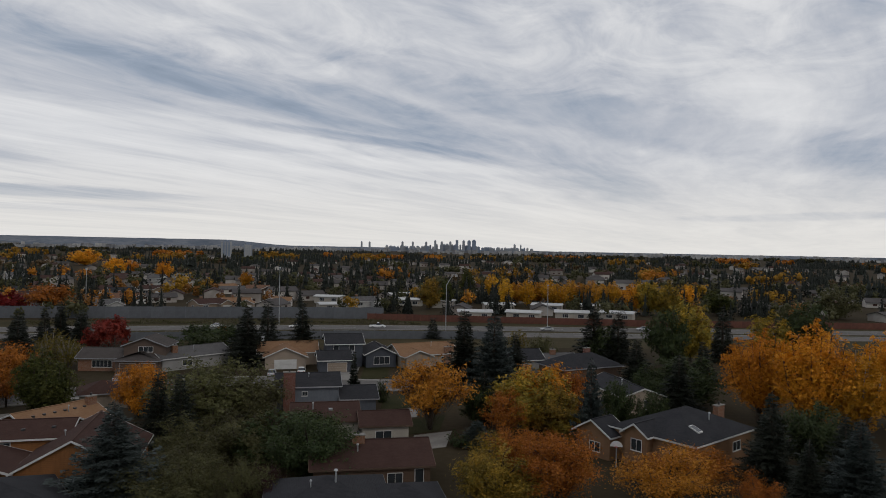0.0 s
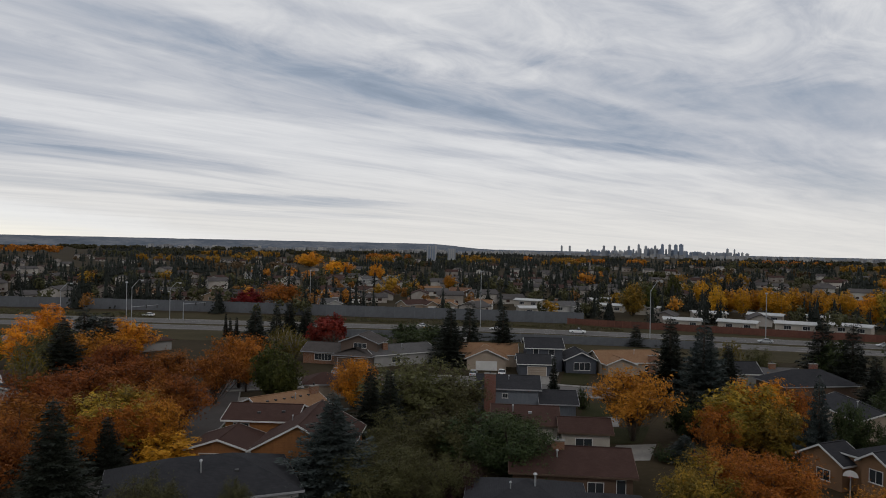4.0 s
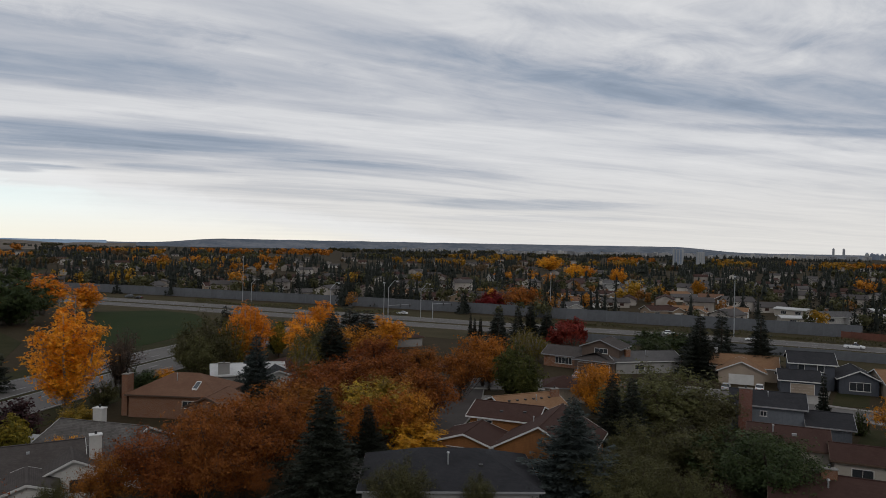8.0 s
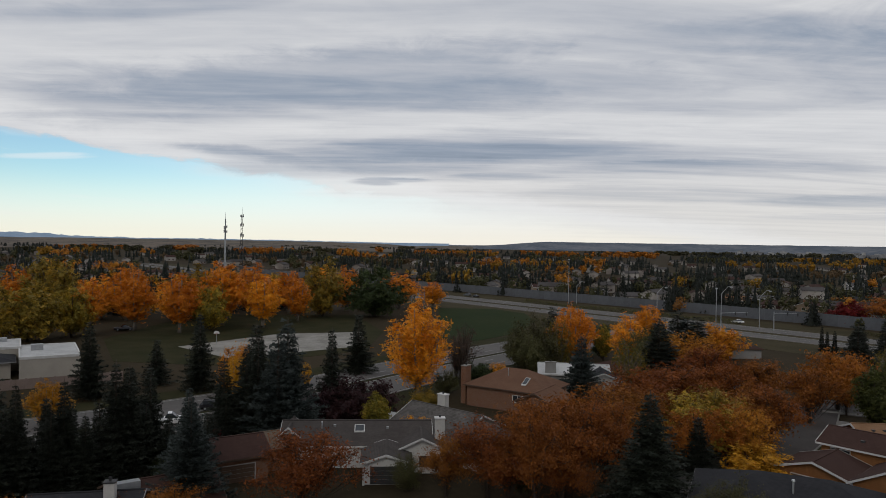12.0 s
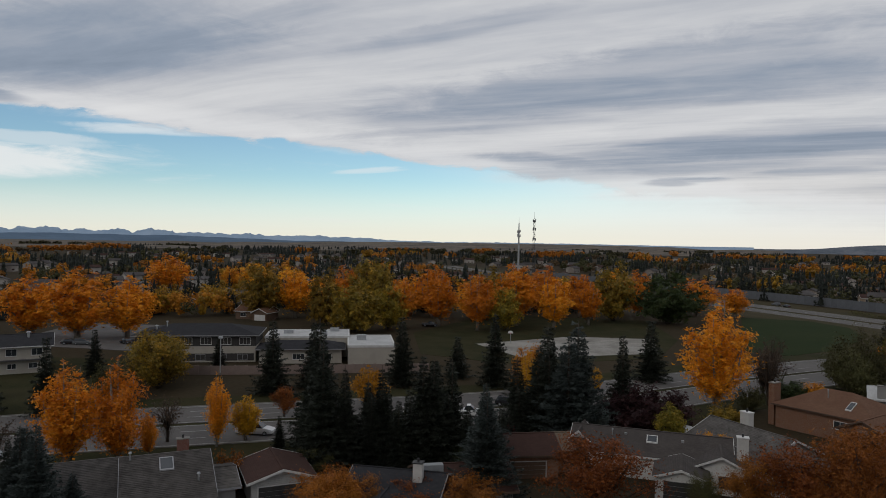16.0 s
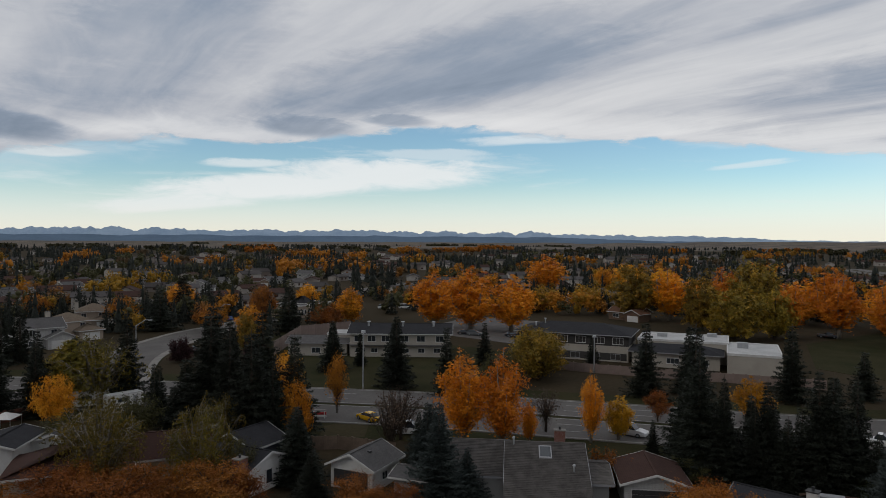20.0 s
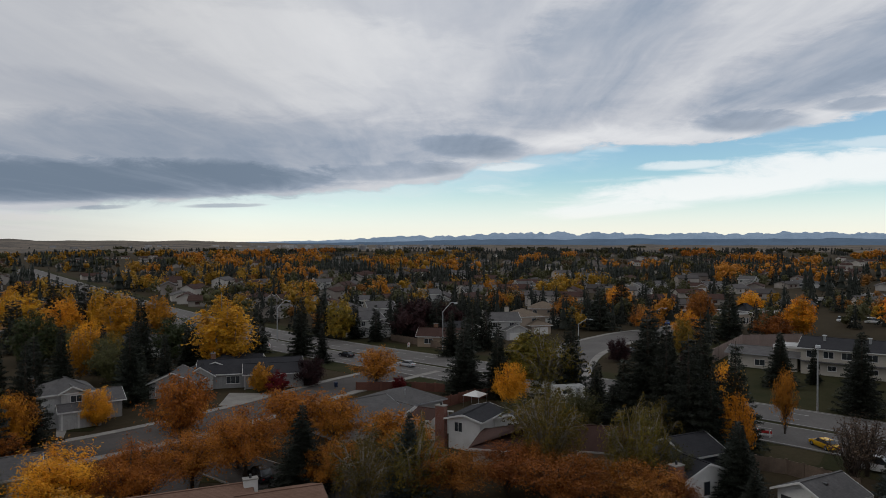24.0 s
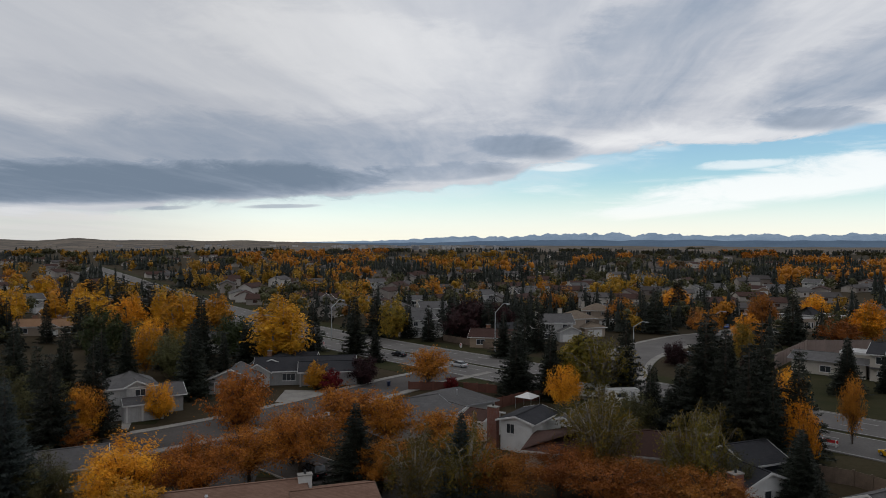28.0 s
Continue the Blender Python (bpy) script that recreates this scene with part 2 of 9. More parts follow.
    bg_sky = N.add("ShaderNodeBackground", {0: N.mix(1.0, sky.outputs[0], (0.76, 0.93, 1.0, 1), "MULTIPLY"), 1: SKY_STRENGTH})
    bg_cloud = N.add("ShaderNodeBackground", {0: cloud, 1: CLOUD_STRENGTH})
    m = N.add("ShaderNodeMixShader", {0: clear, 1: bg_cloud.outputs[0], 2: bg_sky.outputs[0]})
    N.tree.links.new(m.outputs[0], out.inputs[0])


SKY_STRENGTH, CLOUD_STRENGTH = 0.114, 1.10
build_sky()
sun = new("sun", bpy.data.lights.new("sun", "SUN"))
sun.data.energy, sun.data.angle, sun.data.color = 0.45, radians(20), (1.0, 0.95, 0.87)
sun.matrix_world = look(heading(SUN_AZ) * 100 + Vector((0, 0, 100 * math.tan(radians(SUN_EL)))), (0, 0, 0))

# ---- materials ----


def mat(name, a, b=None, scale=1.0, rough=0.85, bump=0.0, fine=12.0, metal=0.0, vary=0.0, spec=0.3, stretch=(1, 1, 1)):
    """A surface whose colour drifts between a and b at two scales, with fine relief; vary shifts each object's value."""
    m = bpy.data.materials.new(name)
    m.use_nodes = True
    N = Nodes(m.node_tree)
    out = N.add("ShaderNodeOutputMaterial")
    tc = N.add("ShaderNodeTexCoord")
    vec = N.add("ShaderNodeMapping", {0: tc.outputs["Object"], 3: stretch}).outputs[0]
    b = b or tuple(x * 0.75 for x in a)
    n1 = N.noise(vec, scale, 5, 0.6)
    n2 = N.noise(vec, scale * fine, 4, 0.6)
    f = N.math("ADD", N.math("MULTIPLY", n1, 0.6), N.math("MULTIPLY", n2, 0.4))
    col = N.mix(N.smooth(f, 0.36, 0.64), (*a, 1), (*b, 1))
    if vary:
        oi = N.add("ShaderNodeObjectInfo")
        k = N.math("ADD", 1.0 - vary / 2, N.math("MULTIPLY", oi.outputs["Random"], vary))
        hsv = N.add("ShaderNodeHueSaturation", {"Value": k, "Color": col})
        col = hsv.outputs[0]
    p = N.add("ShaderNodeBsdfPrincipled", {"Base Color": col, "Roughness": rough, "Metallic": metal, "Specular IOR Level": spec})
    if bump:
        bp = N.add("ShaderNodeBump", {"Strength": bump, "Distance": 0.03, "Height": n2})
        N.tree.links.new(bp.outputs[0], p.inputs["Normal"])
    N.tree.links.new(p.outputs[0], out.inputs[0])
    return m


def leaf_mat(name, cols, through=0.3, hue=0.02, gaps=0.0):
    """Foliage: each clump takes its own tone from a ramp, each tree its own shift of value and hue."""
    m = bpy.data.materials.new(name)
    m.use_nodes = True
    N = Nodes(m.node_tree)
    out = N.add("ShaderNodeOutputMaterial")
    geo = N.add("ShaderNodeNewGeometry")
    oi = N.add("ShaderNodeObjectInfo")
    tc = N.add("ShaderNodeTexCoord")
    patch = N.noise(tc.outputs["Object"], 0.45, 3, 0.6)
    f = N.math("ADD", N.math("MULTIPLY", geo.outputs["Random Per Island"], 0.55), N.math("MULTIPLY", N.smooth(patch, 0.3, 0.7), 0.45))
    col = N.ramp(f, [(i / (len(cols) - 1), c) for i, c in enumerate(cols)])
    hsv = N.add("ShaderNodeHueSaturation", {"Color": col,
                "Value": N.math("ADD", 0.8, N.math("MULTIPLY", oi.outputs["Random"], 0.4)),
                "Hue": N.math("ADD", 0.5 - hue / 2, N.math("MULTIPLY", oi.outputs["Random"], hue))})
    p = N.add("ShaderNodeBsdfPrincipled", {"Base Color": hsv.outputs[0], "Roughness": 0.65, "Specular IOR Level": 0.2})
    tr = N.add("ShaderNodeBsdfTranslucent", {"Color": hsv.outputs[0]})
    mx = N.add("ShaderNodeMixShader", {0: through, 1: p.outputs[0], 2: tr.outputs[0]})
    if gaps:                     # ragged leaf edges: the clumps are pierced
        hole = N.smooth(N.noise(tc.outputs["Object"], gaps, 2.0, 0.6), 0.50, 0.53)
        mx = N.add("ShaderNodeMixShader", {0: hole, 1: mx.outputs[0], 2: N.add("ShaderNodeBsdfTransparent").outputs[0]})
    N.tree.links.new(mx.outputs[0], out.inputs[0])
    return m


def roof_mat(name, a, b, course=0.16, rough=0.9):
    """Shingles: thin courses with the shade at their butt edges painted dark, tabs of slightly different tone, worn
    patches.
    """
    m = bpy.data.materials.new(name)
    m.use_nodes = True
    N = Nodes(m.node_tree)
    out = N.add("ShaderNodeOutputMaterial")
    tc = N.add("ShaderNodeTexCoord")
    sep = N.add("ShaderNodeSeparateXYZ", {0: tc.outputs["Object"]})
    row = N.math("MULTIPLY", sep.outputs[2], 1 / (course * 0.42))
    fr = N.math("FRACT", row)
    ids = N.add("ShaderNodeCombineXYZ", {0: N.math("FLOOR", row), 1: N.math("FLOOR", N.math("MULTIPLY", N.math("ADD", sep.outputs[0], sep.outputs[1]), 2.6))}).outputs[0]
    tab = N.add("ShaderNodeTexWhiteNoise", {0: ids}).outputs[0]
    worn = N.noise(tc.outputs["Object"], 0.5, 5, 0.65)
    f = N.math("ADD", N.math("MULTIPLY", tab, 0.45), N.math("MULTIPLY", N.smooth(worn, 0.3, 0.7), 0.55))
    col = N.mix(f, (*a, 1), (*b, 1))
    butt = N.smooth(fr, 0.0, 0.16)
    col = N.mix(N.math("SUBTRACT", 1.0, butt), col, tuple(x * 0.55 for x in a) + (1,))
    p = N.add("ShaderNodeBsdfPrincipled", {"Base Color": col, "Roughness": rough, "Specular IOR Level": 0.1})
    bp = N.add("ShaderNodeBump", {"Strength": 0.5, "Distance": 0.02, "Height": N.math("ADD", fr, N.math("MULTIPLY", tab, 0.4))})
    N.tree.links.new(bp.outputs[0], p.inputs["Normal"])
    N.tree.links.new(p.outputs[0], out.inputs[0])
    return m


def siding_mat(name, a, course=0.2, rough=0.7):
    """Horizontal lap siding: the shade under each board painted as a dark line, weathered tone."""
    m = bpy.data.materials.new(name)
    m.use_nodes = True
    N = Nodes(m.node_tree)
    out = N.add("ShaderNodeOutputMaterial")
    tc = N.add("ShaderNodeTexCoord")
    sep = N.add("ShaderNodeSeparateXYZ", {0: tc.outputs["Object"]})
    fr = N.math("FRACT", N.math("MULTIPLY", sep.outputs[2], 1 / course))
    worn = N.noise(tc.outputs["Object"], 0.7, 5, 0.65)
    streak = N.noise(N.add("ShaderNodeMapping", {0: tc.outputs["Object"], 3: (2.5, 2.5, 0.3)}).outputs[0], 1.5, 4, 0.6)
    f = N.smooth(N.math("ADD", N.math("MULTIPLY", worn, 0.5), N.math("MULTIPLY", streak, 0.5)), 0.35, 0.65)
    col = N.mix(f, (*a, 1), tuple(x * 0.8 for x in a) + (1,))
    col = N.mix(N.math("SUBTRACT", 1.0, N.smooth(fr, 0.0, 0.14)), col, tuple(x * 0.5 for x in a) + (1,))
    p = N.add("ShaderNodeBsdfPrincipled", {"Base Color": col, "Roughness": rough, "Specular IOR Level": 0.3})
    bp = N.add("ShaderNodeBump", {"Strength": 0.4, "Distance": 0.02, "Height": fr})
    N.tree.links.new(bp.outputs[0], p.inputs["Normal"])
    N.tree.links.new(p.outputs[0], out.inputs[0])
    return m


def brick_mat(name, a, b, joint=(0.42, 0.40, 0.37)):
    m = bpy.data.materials.new(name)
    m.use_nodes = True
    N = Nodes(m.node_tree)
    out = N.add("ShaderNodeOutputMaterial")
    tc = N.add("ShaderNodeTexCoord")
    sep = N.add("ShaderNodeSeparateXYZ", {0: tc.outputs["Object"]})
    vec = N.add("ShaderNodeCombineXYZ", {0: N.math("ADD", sep.outputs[0], sep.outputs[1]), 1: sep.outputs[2]}).outputs[0]
    bk = N.add("ShaderNodeTexBrick", {"Vector": vec, "Color1": (*a, 1), "Color2": (*b, 1), "Mortar": (*joint, 1), "Scale": 1.0,
               "Mortar Size": 0.008, "Brick Width": 0.21, "Row Height": 0.075})
    worn = N.noise(tc.outputs["Object"], 1.2, 5, 0.6)
    col = N.mix(0.6, bk.outputs[0], N.ramp(worn, [(0.3, tuple(x * 0.7 for x in a)), (0.7, b)]), "MIX")
    p = N.add("ShaderNodeBsdfPrincipled", {"Base Color": col, "Roughness": 0.9, "Specular IOR Level": 0.2})
    bp = N.add("ShaderNodeBump", {"Strength": 0.4, "Distance": 0.01, "Height": bk.outputs[1]})
    bp.invert = True
    N.tree.links.new(bp.outputs[0], p.inputs["Normal"])
    N.tree.links.new(p.outputs[0], out.inputs[0])
    return m


ASPHALT = mat("asphalt", (0.120, 0.111, 0.105), (0.085, 0.078, 0.074), 0.12, 0.92, 0.2, 30)
ASPHALT_OLD = mat("worn_asphalt", (0.074, 0.065, 0.06), (0.048, 0.042, 0.039), 0.15, 0.95, 0.2, 25)
CONCRETE = mat("concrete", (0.235, 0.222, 0.202), (0.165, 0.154, 0.14), 0.4, 0.9, 0.2, 14)
PAINT_LINE = mat("road_paint", (0.36, 0.36, 0.34), (0.20, 0.20, 0.19), 1.5, 0.8)
LAWN = mat("lawn", (0.023, 0.026, 0.011), (0.042, 0.037, 0.018), 0.12, 1.0, 0.4, 20, spec=0.05)
FIELD = mat("field_turf", (0.019, 0.031, 0.011), (0.027, 0.036, 0.013), 0.05, 1.0, 0.3, 20, spec=0.05)
DRY = mat("dry_verge_grass", (0.062, 0.05, 0.028), (0.042, 0.037, 0.02), 0.08, 1.0, 0.4, 20, spec=0.05)
GROUND = mat("autumn_ground", (0.034, 0.027, 0.016), (0.05, 0.038, 0.023), 0.03, 1.0, 0.4, 30, spec=0.05)
GRAVEL = mat("pale_gravel", (0.31, 0.295, 0.265), (0.16, 0.148, 0.13), 0.12, 0.95, 0.3, 20)
WHITE = mat("white_paint", (0.612, 0.603, 0.586), (0.527, 0.518, 0.497), 0.8, 0.55)
TRIM = mat("white_trim", (0.595, 0.586, 0.570), (0.493, 0.484, 0.468), 0.9, 0.5)
TRIM_BROWN = mat("brown_trim", (0.11, 0.07, 0.05), (0.08, 0.05, 0.035), 0.9, 0.6)
TRIM_GREY = mat("grey_trim", (0.30, 0.30, 0.31), (0.24, 0.24, 0.25), 0.9, 0.6)
STUCCO_TAN = mat("tan_stucco", (0.306, 0.230, 0.162), (0.255, 0.187, 0.132), 0.5, 0.95, 0.3, 30)
STUCCO_BEIGE = mat("beige_stucco", (0.34, 0.275, 0.215), (0.28, 0.225, 0.178), 0.5, 0.95, 0.3, 30)
STUCCO_CREAM = mat("cream_stucco", (0.40, 0.365, 0.315), (0.34, 0.31, 0.27), 0.4, 0.95, 0.3, 30)
STUCCO_GREY = mat("grey_stucco", (0.306, 0.297, 0.289), (0.255, 0.251, 0.242), 0.5, 0.95, 0.3, 30)
STUCCO_TAUPE = mat("taupe_brown_stucco", (0.125, 0.09, 0.071), (0.10, 0.072, 0.058), 0.5, 0.95, 0.3, 30)
STUCCO_OCHRE = mat("ochre_brown_stucco", (0.23, 0.13, 0.07), (0.185, 0.105, 0.058), 0.5, 0.95, 0.3, 30)
DARK_CLAD = mat("charcoal_cladding", (0.05, 0.046, 0.044), (0.036, 0.034, 0.033), 0.6, 0.8, 0.2, 16)
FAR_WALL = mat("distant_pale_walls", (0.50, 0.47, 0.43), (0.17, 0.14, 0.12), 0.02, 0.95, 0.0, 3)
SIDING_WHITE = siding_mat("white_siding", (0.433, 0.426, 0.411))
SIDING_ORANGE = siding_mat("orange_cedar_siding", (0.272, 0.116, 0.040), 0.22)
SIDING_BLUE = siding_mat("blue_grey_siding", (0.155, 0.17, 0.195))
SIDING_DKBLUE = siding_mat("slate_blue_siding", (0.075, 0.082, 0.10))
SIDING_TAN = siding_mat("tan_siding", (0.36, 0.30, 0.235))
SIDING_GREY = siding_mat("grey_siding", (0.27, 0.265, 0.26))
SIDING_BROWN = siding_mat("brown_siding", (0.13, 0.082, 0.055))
BRICK_RED = brick_mat("red_brick", (0.192, 0.068, 0.044), (0.136, 0.048, 0.036))
BRICK_BROWN = brick_mat("brown_brick", (0.24, 0.105, 0.05), (0.17, 0.075, 0.04))
BRICK_WHITE = brick_mat("white_painted_brick", (0.561, 0.544, 0.518), (0.493, 0.476, 0.451), (0.5, 0.48, 0.46))
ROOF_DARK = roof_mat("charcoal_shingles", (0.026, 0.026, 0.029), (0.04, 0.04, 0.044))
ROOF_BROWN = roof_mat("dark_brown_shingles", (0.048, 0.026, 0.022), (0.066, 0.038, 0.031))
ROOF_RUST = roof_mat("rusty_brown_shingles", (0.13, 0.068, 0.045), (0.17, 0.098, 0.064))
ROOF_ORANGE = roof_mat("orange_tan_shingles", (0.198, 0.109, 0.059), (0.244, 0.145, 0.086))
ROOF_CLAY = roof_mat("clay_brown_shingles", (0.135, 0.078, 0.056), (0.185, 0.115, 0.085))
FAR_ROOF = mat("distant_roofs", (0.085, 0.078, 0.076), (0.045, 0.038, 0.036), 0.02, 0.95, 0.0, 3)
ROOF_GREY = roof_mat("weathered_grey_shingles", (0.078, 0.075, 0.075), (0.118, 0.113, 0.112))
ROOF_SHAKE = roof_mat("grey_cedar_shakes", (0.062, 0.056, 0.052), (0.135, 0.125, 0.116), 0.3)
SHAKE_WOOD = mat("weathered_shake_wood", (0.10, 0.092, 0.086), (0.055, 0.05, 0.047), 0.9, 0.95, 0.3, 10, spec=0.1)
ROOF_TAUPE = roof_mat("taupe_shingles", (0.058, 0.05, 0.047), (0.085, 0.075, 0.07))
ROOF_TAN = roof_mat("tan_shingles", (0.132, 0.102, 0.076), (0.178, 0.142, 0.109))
ROOF_WHITE = mat("white_roof_membrane", (0.48, 0.48, 0.475), (0.36, 0.36, 0.355), 0.2, 0.8)
GLASS = mat("window_glass", (0.025, 0.03, 0.035), (0.04, 0.045, 0.05), 0.8, 0.08, spec=0.6)
CURTAIN = mat("pale_blinds", (0.5, 0.48, 0.45), (0.4, 0.38, 0.36), 1.2, 0.8)
GALV = mat("galvanised_steel", (0.42, 0.43, 0.44), (0.34, 0.35, 0.36), 1.5, 0.45, metal=0.6)
DARK_METAL = mat("dark_metal", (0.04, 0.04, 0.042), (0.06, 0.06, 0.06), 1.5, 0.5, metal=0.3)
BARK = mat("bark", (0.075, 0.055, 0.042), (0.045, 0.034, 0.027), 2.0, 0.95, 0.6, 8, stretch=(1, 1, 0.25))
BARK_PALE = mat("pale_bark", (0.26, 0.23, 0.19), (0.15, 0.13, 0.11), 2.0, 0.95, 0.5, 8, stretch=(1, 1, 0.3))
FENCE_WOOD = mat("weathered_fence", (0.16, 0.115, 0.085), (0.11, 0.08, 0.06), 1.0, 0.9, 0.3, vary=0.3)
FENCE_RED = mat("red_brown_fence", (0.135, 0.055, 0.038), (0.10, 0.042, 0.03), 0.8, 0.85, 0.2, vary=0.25)
SOUND_WALL = mat("grey_wall_panel", (0.125, 0.130, 0.142), (0.10, 0.105, 0.115), 0.5, 0.9, 0.2, vary=0.15)
PINK_WALL = mat("pinkish_fence_board", (0.25, 0.19, 0.165), (0.20, 0.15, 0.13), 0.6, 0.9, 0.2, vary=0.12)
TYRE = mat("tyre_rubber", (0.02, 0.02, 0.02), (0.03, 0.03, 0.03), 3, 0.8)
RED_LAMP = mat("red_lens", (0.35, 0.02, 0.02), (0.3, 0.02, 0.02), 3, 0.3)
LAMP_GLASS = mat("clear_lens", (0.6, 0.6, 0.6), (0.5, 0.5, 0.5), 3, 0.15)
PLASTIC_BLUE = mat("dark_blue_plastic", (0.02, 0.03, 0.07), (0.015, 0.025, 0.055), 2, 0.5)
PLASTIC_RED = mat("red_plastic", (0.5, 0.03, 0.03), (0.4, 0.025, 0.025), 2, 0.5)

LEAF_ORANGE = leaf_mat("orange_poplar_leaves", [(0.46, 0.150, 0.013), (0.68, 0.248, 0.018), (0.86, 0.350, 0.026)], gaps=5.0)
LEAF_AMBER = leaf_mat("amber_leaves", [(0.42, 0.165, 0.014), (0.66, 0.282, 0.020), (0.84, 0.395, 0.030)], gaps=5.0)
LEAF_YELLOW = leaf_mat("yellow_leaves", [(0.30, 0.155, 0.014), (0.52, 0.255, 0.018), (0.70, 0.35, 0.026)], gaps=5.0)
LEAF_RUST = leaf_mat("rusty_orange_leaves", [(0.12, 0.038, 0.010), (0.225, 0.073, 0.014), (0.37, 0.128, 0.022)], gaps=6.0)
LEAF_COPPER = leaf_mat("copper_orange_leaves", [(0.22, 0.076, 0.013), (0.37, 0.138, 0.018), (0.55, 0.222, 0.027)], gaps=6.0)
LEAF_GOLDGREEN = leaf_mat("gold_green_leaves", [(0.095, 0.080, 0.018), (0.24, 0.165, 0.024), (0.50, 0.285, 0.030)], gaps=5.0)
LEAF_BIRCH = leaf_mat("thin_birch_leaves", [(0.060, 0.054, 0.016), (0.125, 0.098, 0.020), (0.26, 0.165, 0.024)], gaps=5.0)
LEAF_OLIVE = leaf_mat("olive_green_leaves", [(0.050, 0.049, 0.019), (0.084, 0.080, 0.031), (0.125, 0.117, 0.048)], gaps=5.0)
LEAF_GREEN = leaf_mat("green_leaves", [(0.020, 0.030, 0.012), (0.040, 0.054, 0.019), (0.07, 0.085, 0.028)], gaps=5.0)
LEAF_LIME = leaf_mat("yellow_green_leaves", [(0.08, 0.078, 0.014), (0.19, 0.15, 0.022), (0.40, 0.25, 0.03)], gaps=5.0)
LEAF_MOSS = leaf_mat("moss_green_leaves", [(0.028, 0.034, 0.011), (0.060, 0.068, 0.016), (0.115, 0.112, 0.024)], gaps=5.0)
LEAF_RED = leaf_mat("crimson_leaves", [(0.07, 0.008, 0.008), (0.16, 0.014, 0.014), (0.26, 0.025, 0.02)], gaps=5.0)
LEAF_PLUM = leaf_mat("plum_purple_leaves", [(0.018, 0.008, 0.010), (0.035, 0.014, 0.016), (0.06, 0.024, 0.022)], gaps=5.0)
NEEDLE_DARK = leaf_mat("dark_spruce_needles", [(0.012, 0.014, 0.010), (0.020, 0.024, 0.017), (0.032, 0.036, 0.025)], 0.1, gaps=7.5)
NEEDLE_BLUE = leaf_mat("blue_spruce_needles", [(0.024, 0.031, 0.028), (0.040, 0.050, 0.046), (0.062, 0.074, 0.070)], 0.1, gaps=7.5)
LEAF_BARE = leaf_mat("thin_brown_twigs", [(0.06, 0.04, 0.03), (0.09, 0.06, 0.045), (0.13, 0.08, 0.05)], gaps=0)

FAR_LEAF_ORANGE = leaf_mat("distant_orange_poplar_leaves", [(0.20, 0.070, 0.012), (0.36, 0.130, 0.014), (0.50, 0.195, 0.018)], 0.1)
FAR_LEAF_YELLOW = leaf_mat("distant_yellow_leaves", [(0.15, 0.090, 0.012), (0.30, 0.165, 0.016), (0.47, 0.250, 0.022)], 0.1)
FAR_LEAF_RUST = leaf_mat("distant_rusty_orange_leaves", [(0.17, 0.07, 0.02), (0.23, 0.1, 0.025), (0.3, 0.13, 0.03)], 0.1)
FAR_LEAF_OLIVE = leaf_mat("distant_olive_green_leaves", [(0.038, 0.037, 0.015), (0.058, 0.054, 0.023), (0.081, 0.075, 0.032)], 0.1)
FAR_LEAF_BROWN = leaf_mat("distant_brown_leaves", [(0.07, 0.045, 0.026), (0.10, 0.065, 0.035), (0.15, 0.085, 0.04)], 0.1)
FAR_NEEDLE_DARK = leaf_mat("distant_dark_spruce_needles", [(0.007, 0.009, 0.006), (0.012, 0.015, 0.011), (0.020, 0.022, 0.015)], 0.1)

# ---- mesh helpers ----


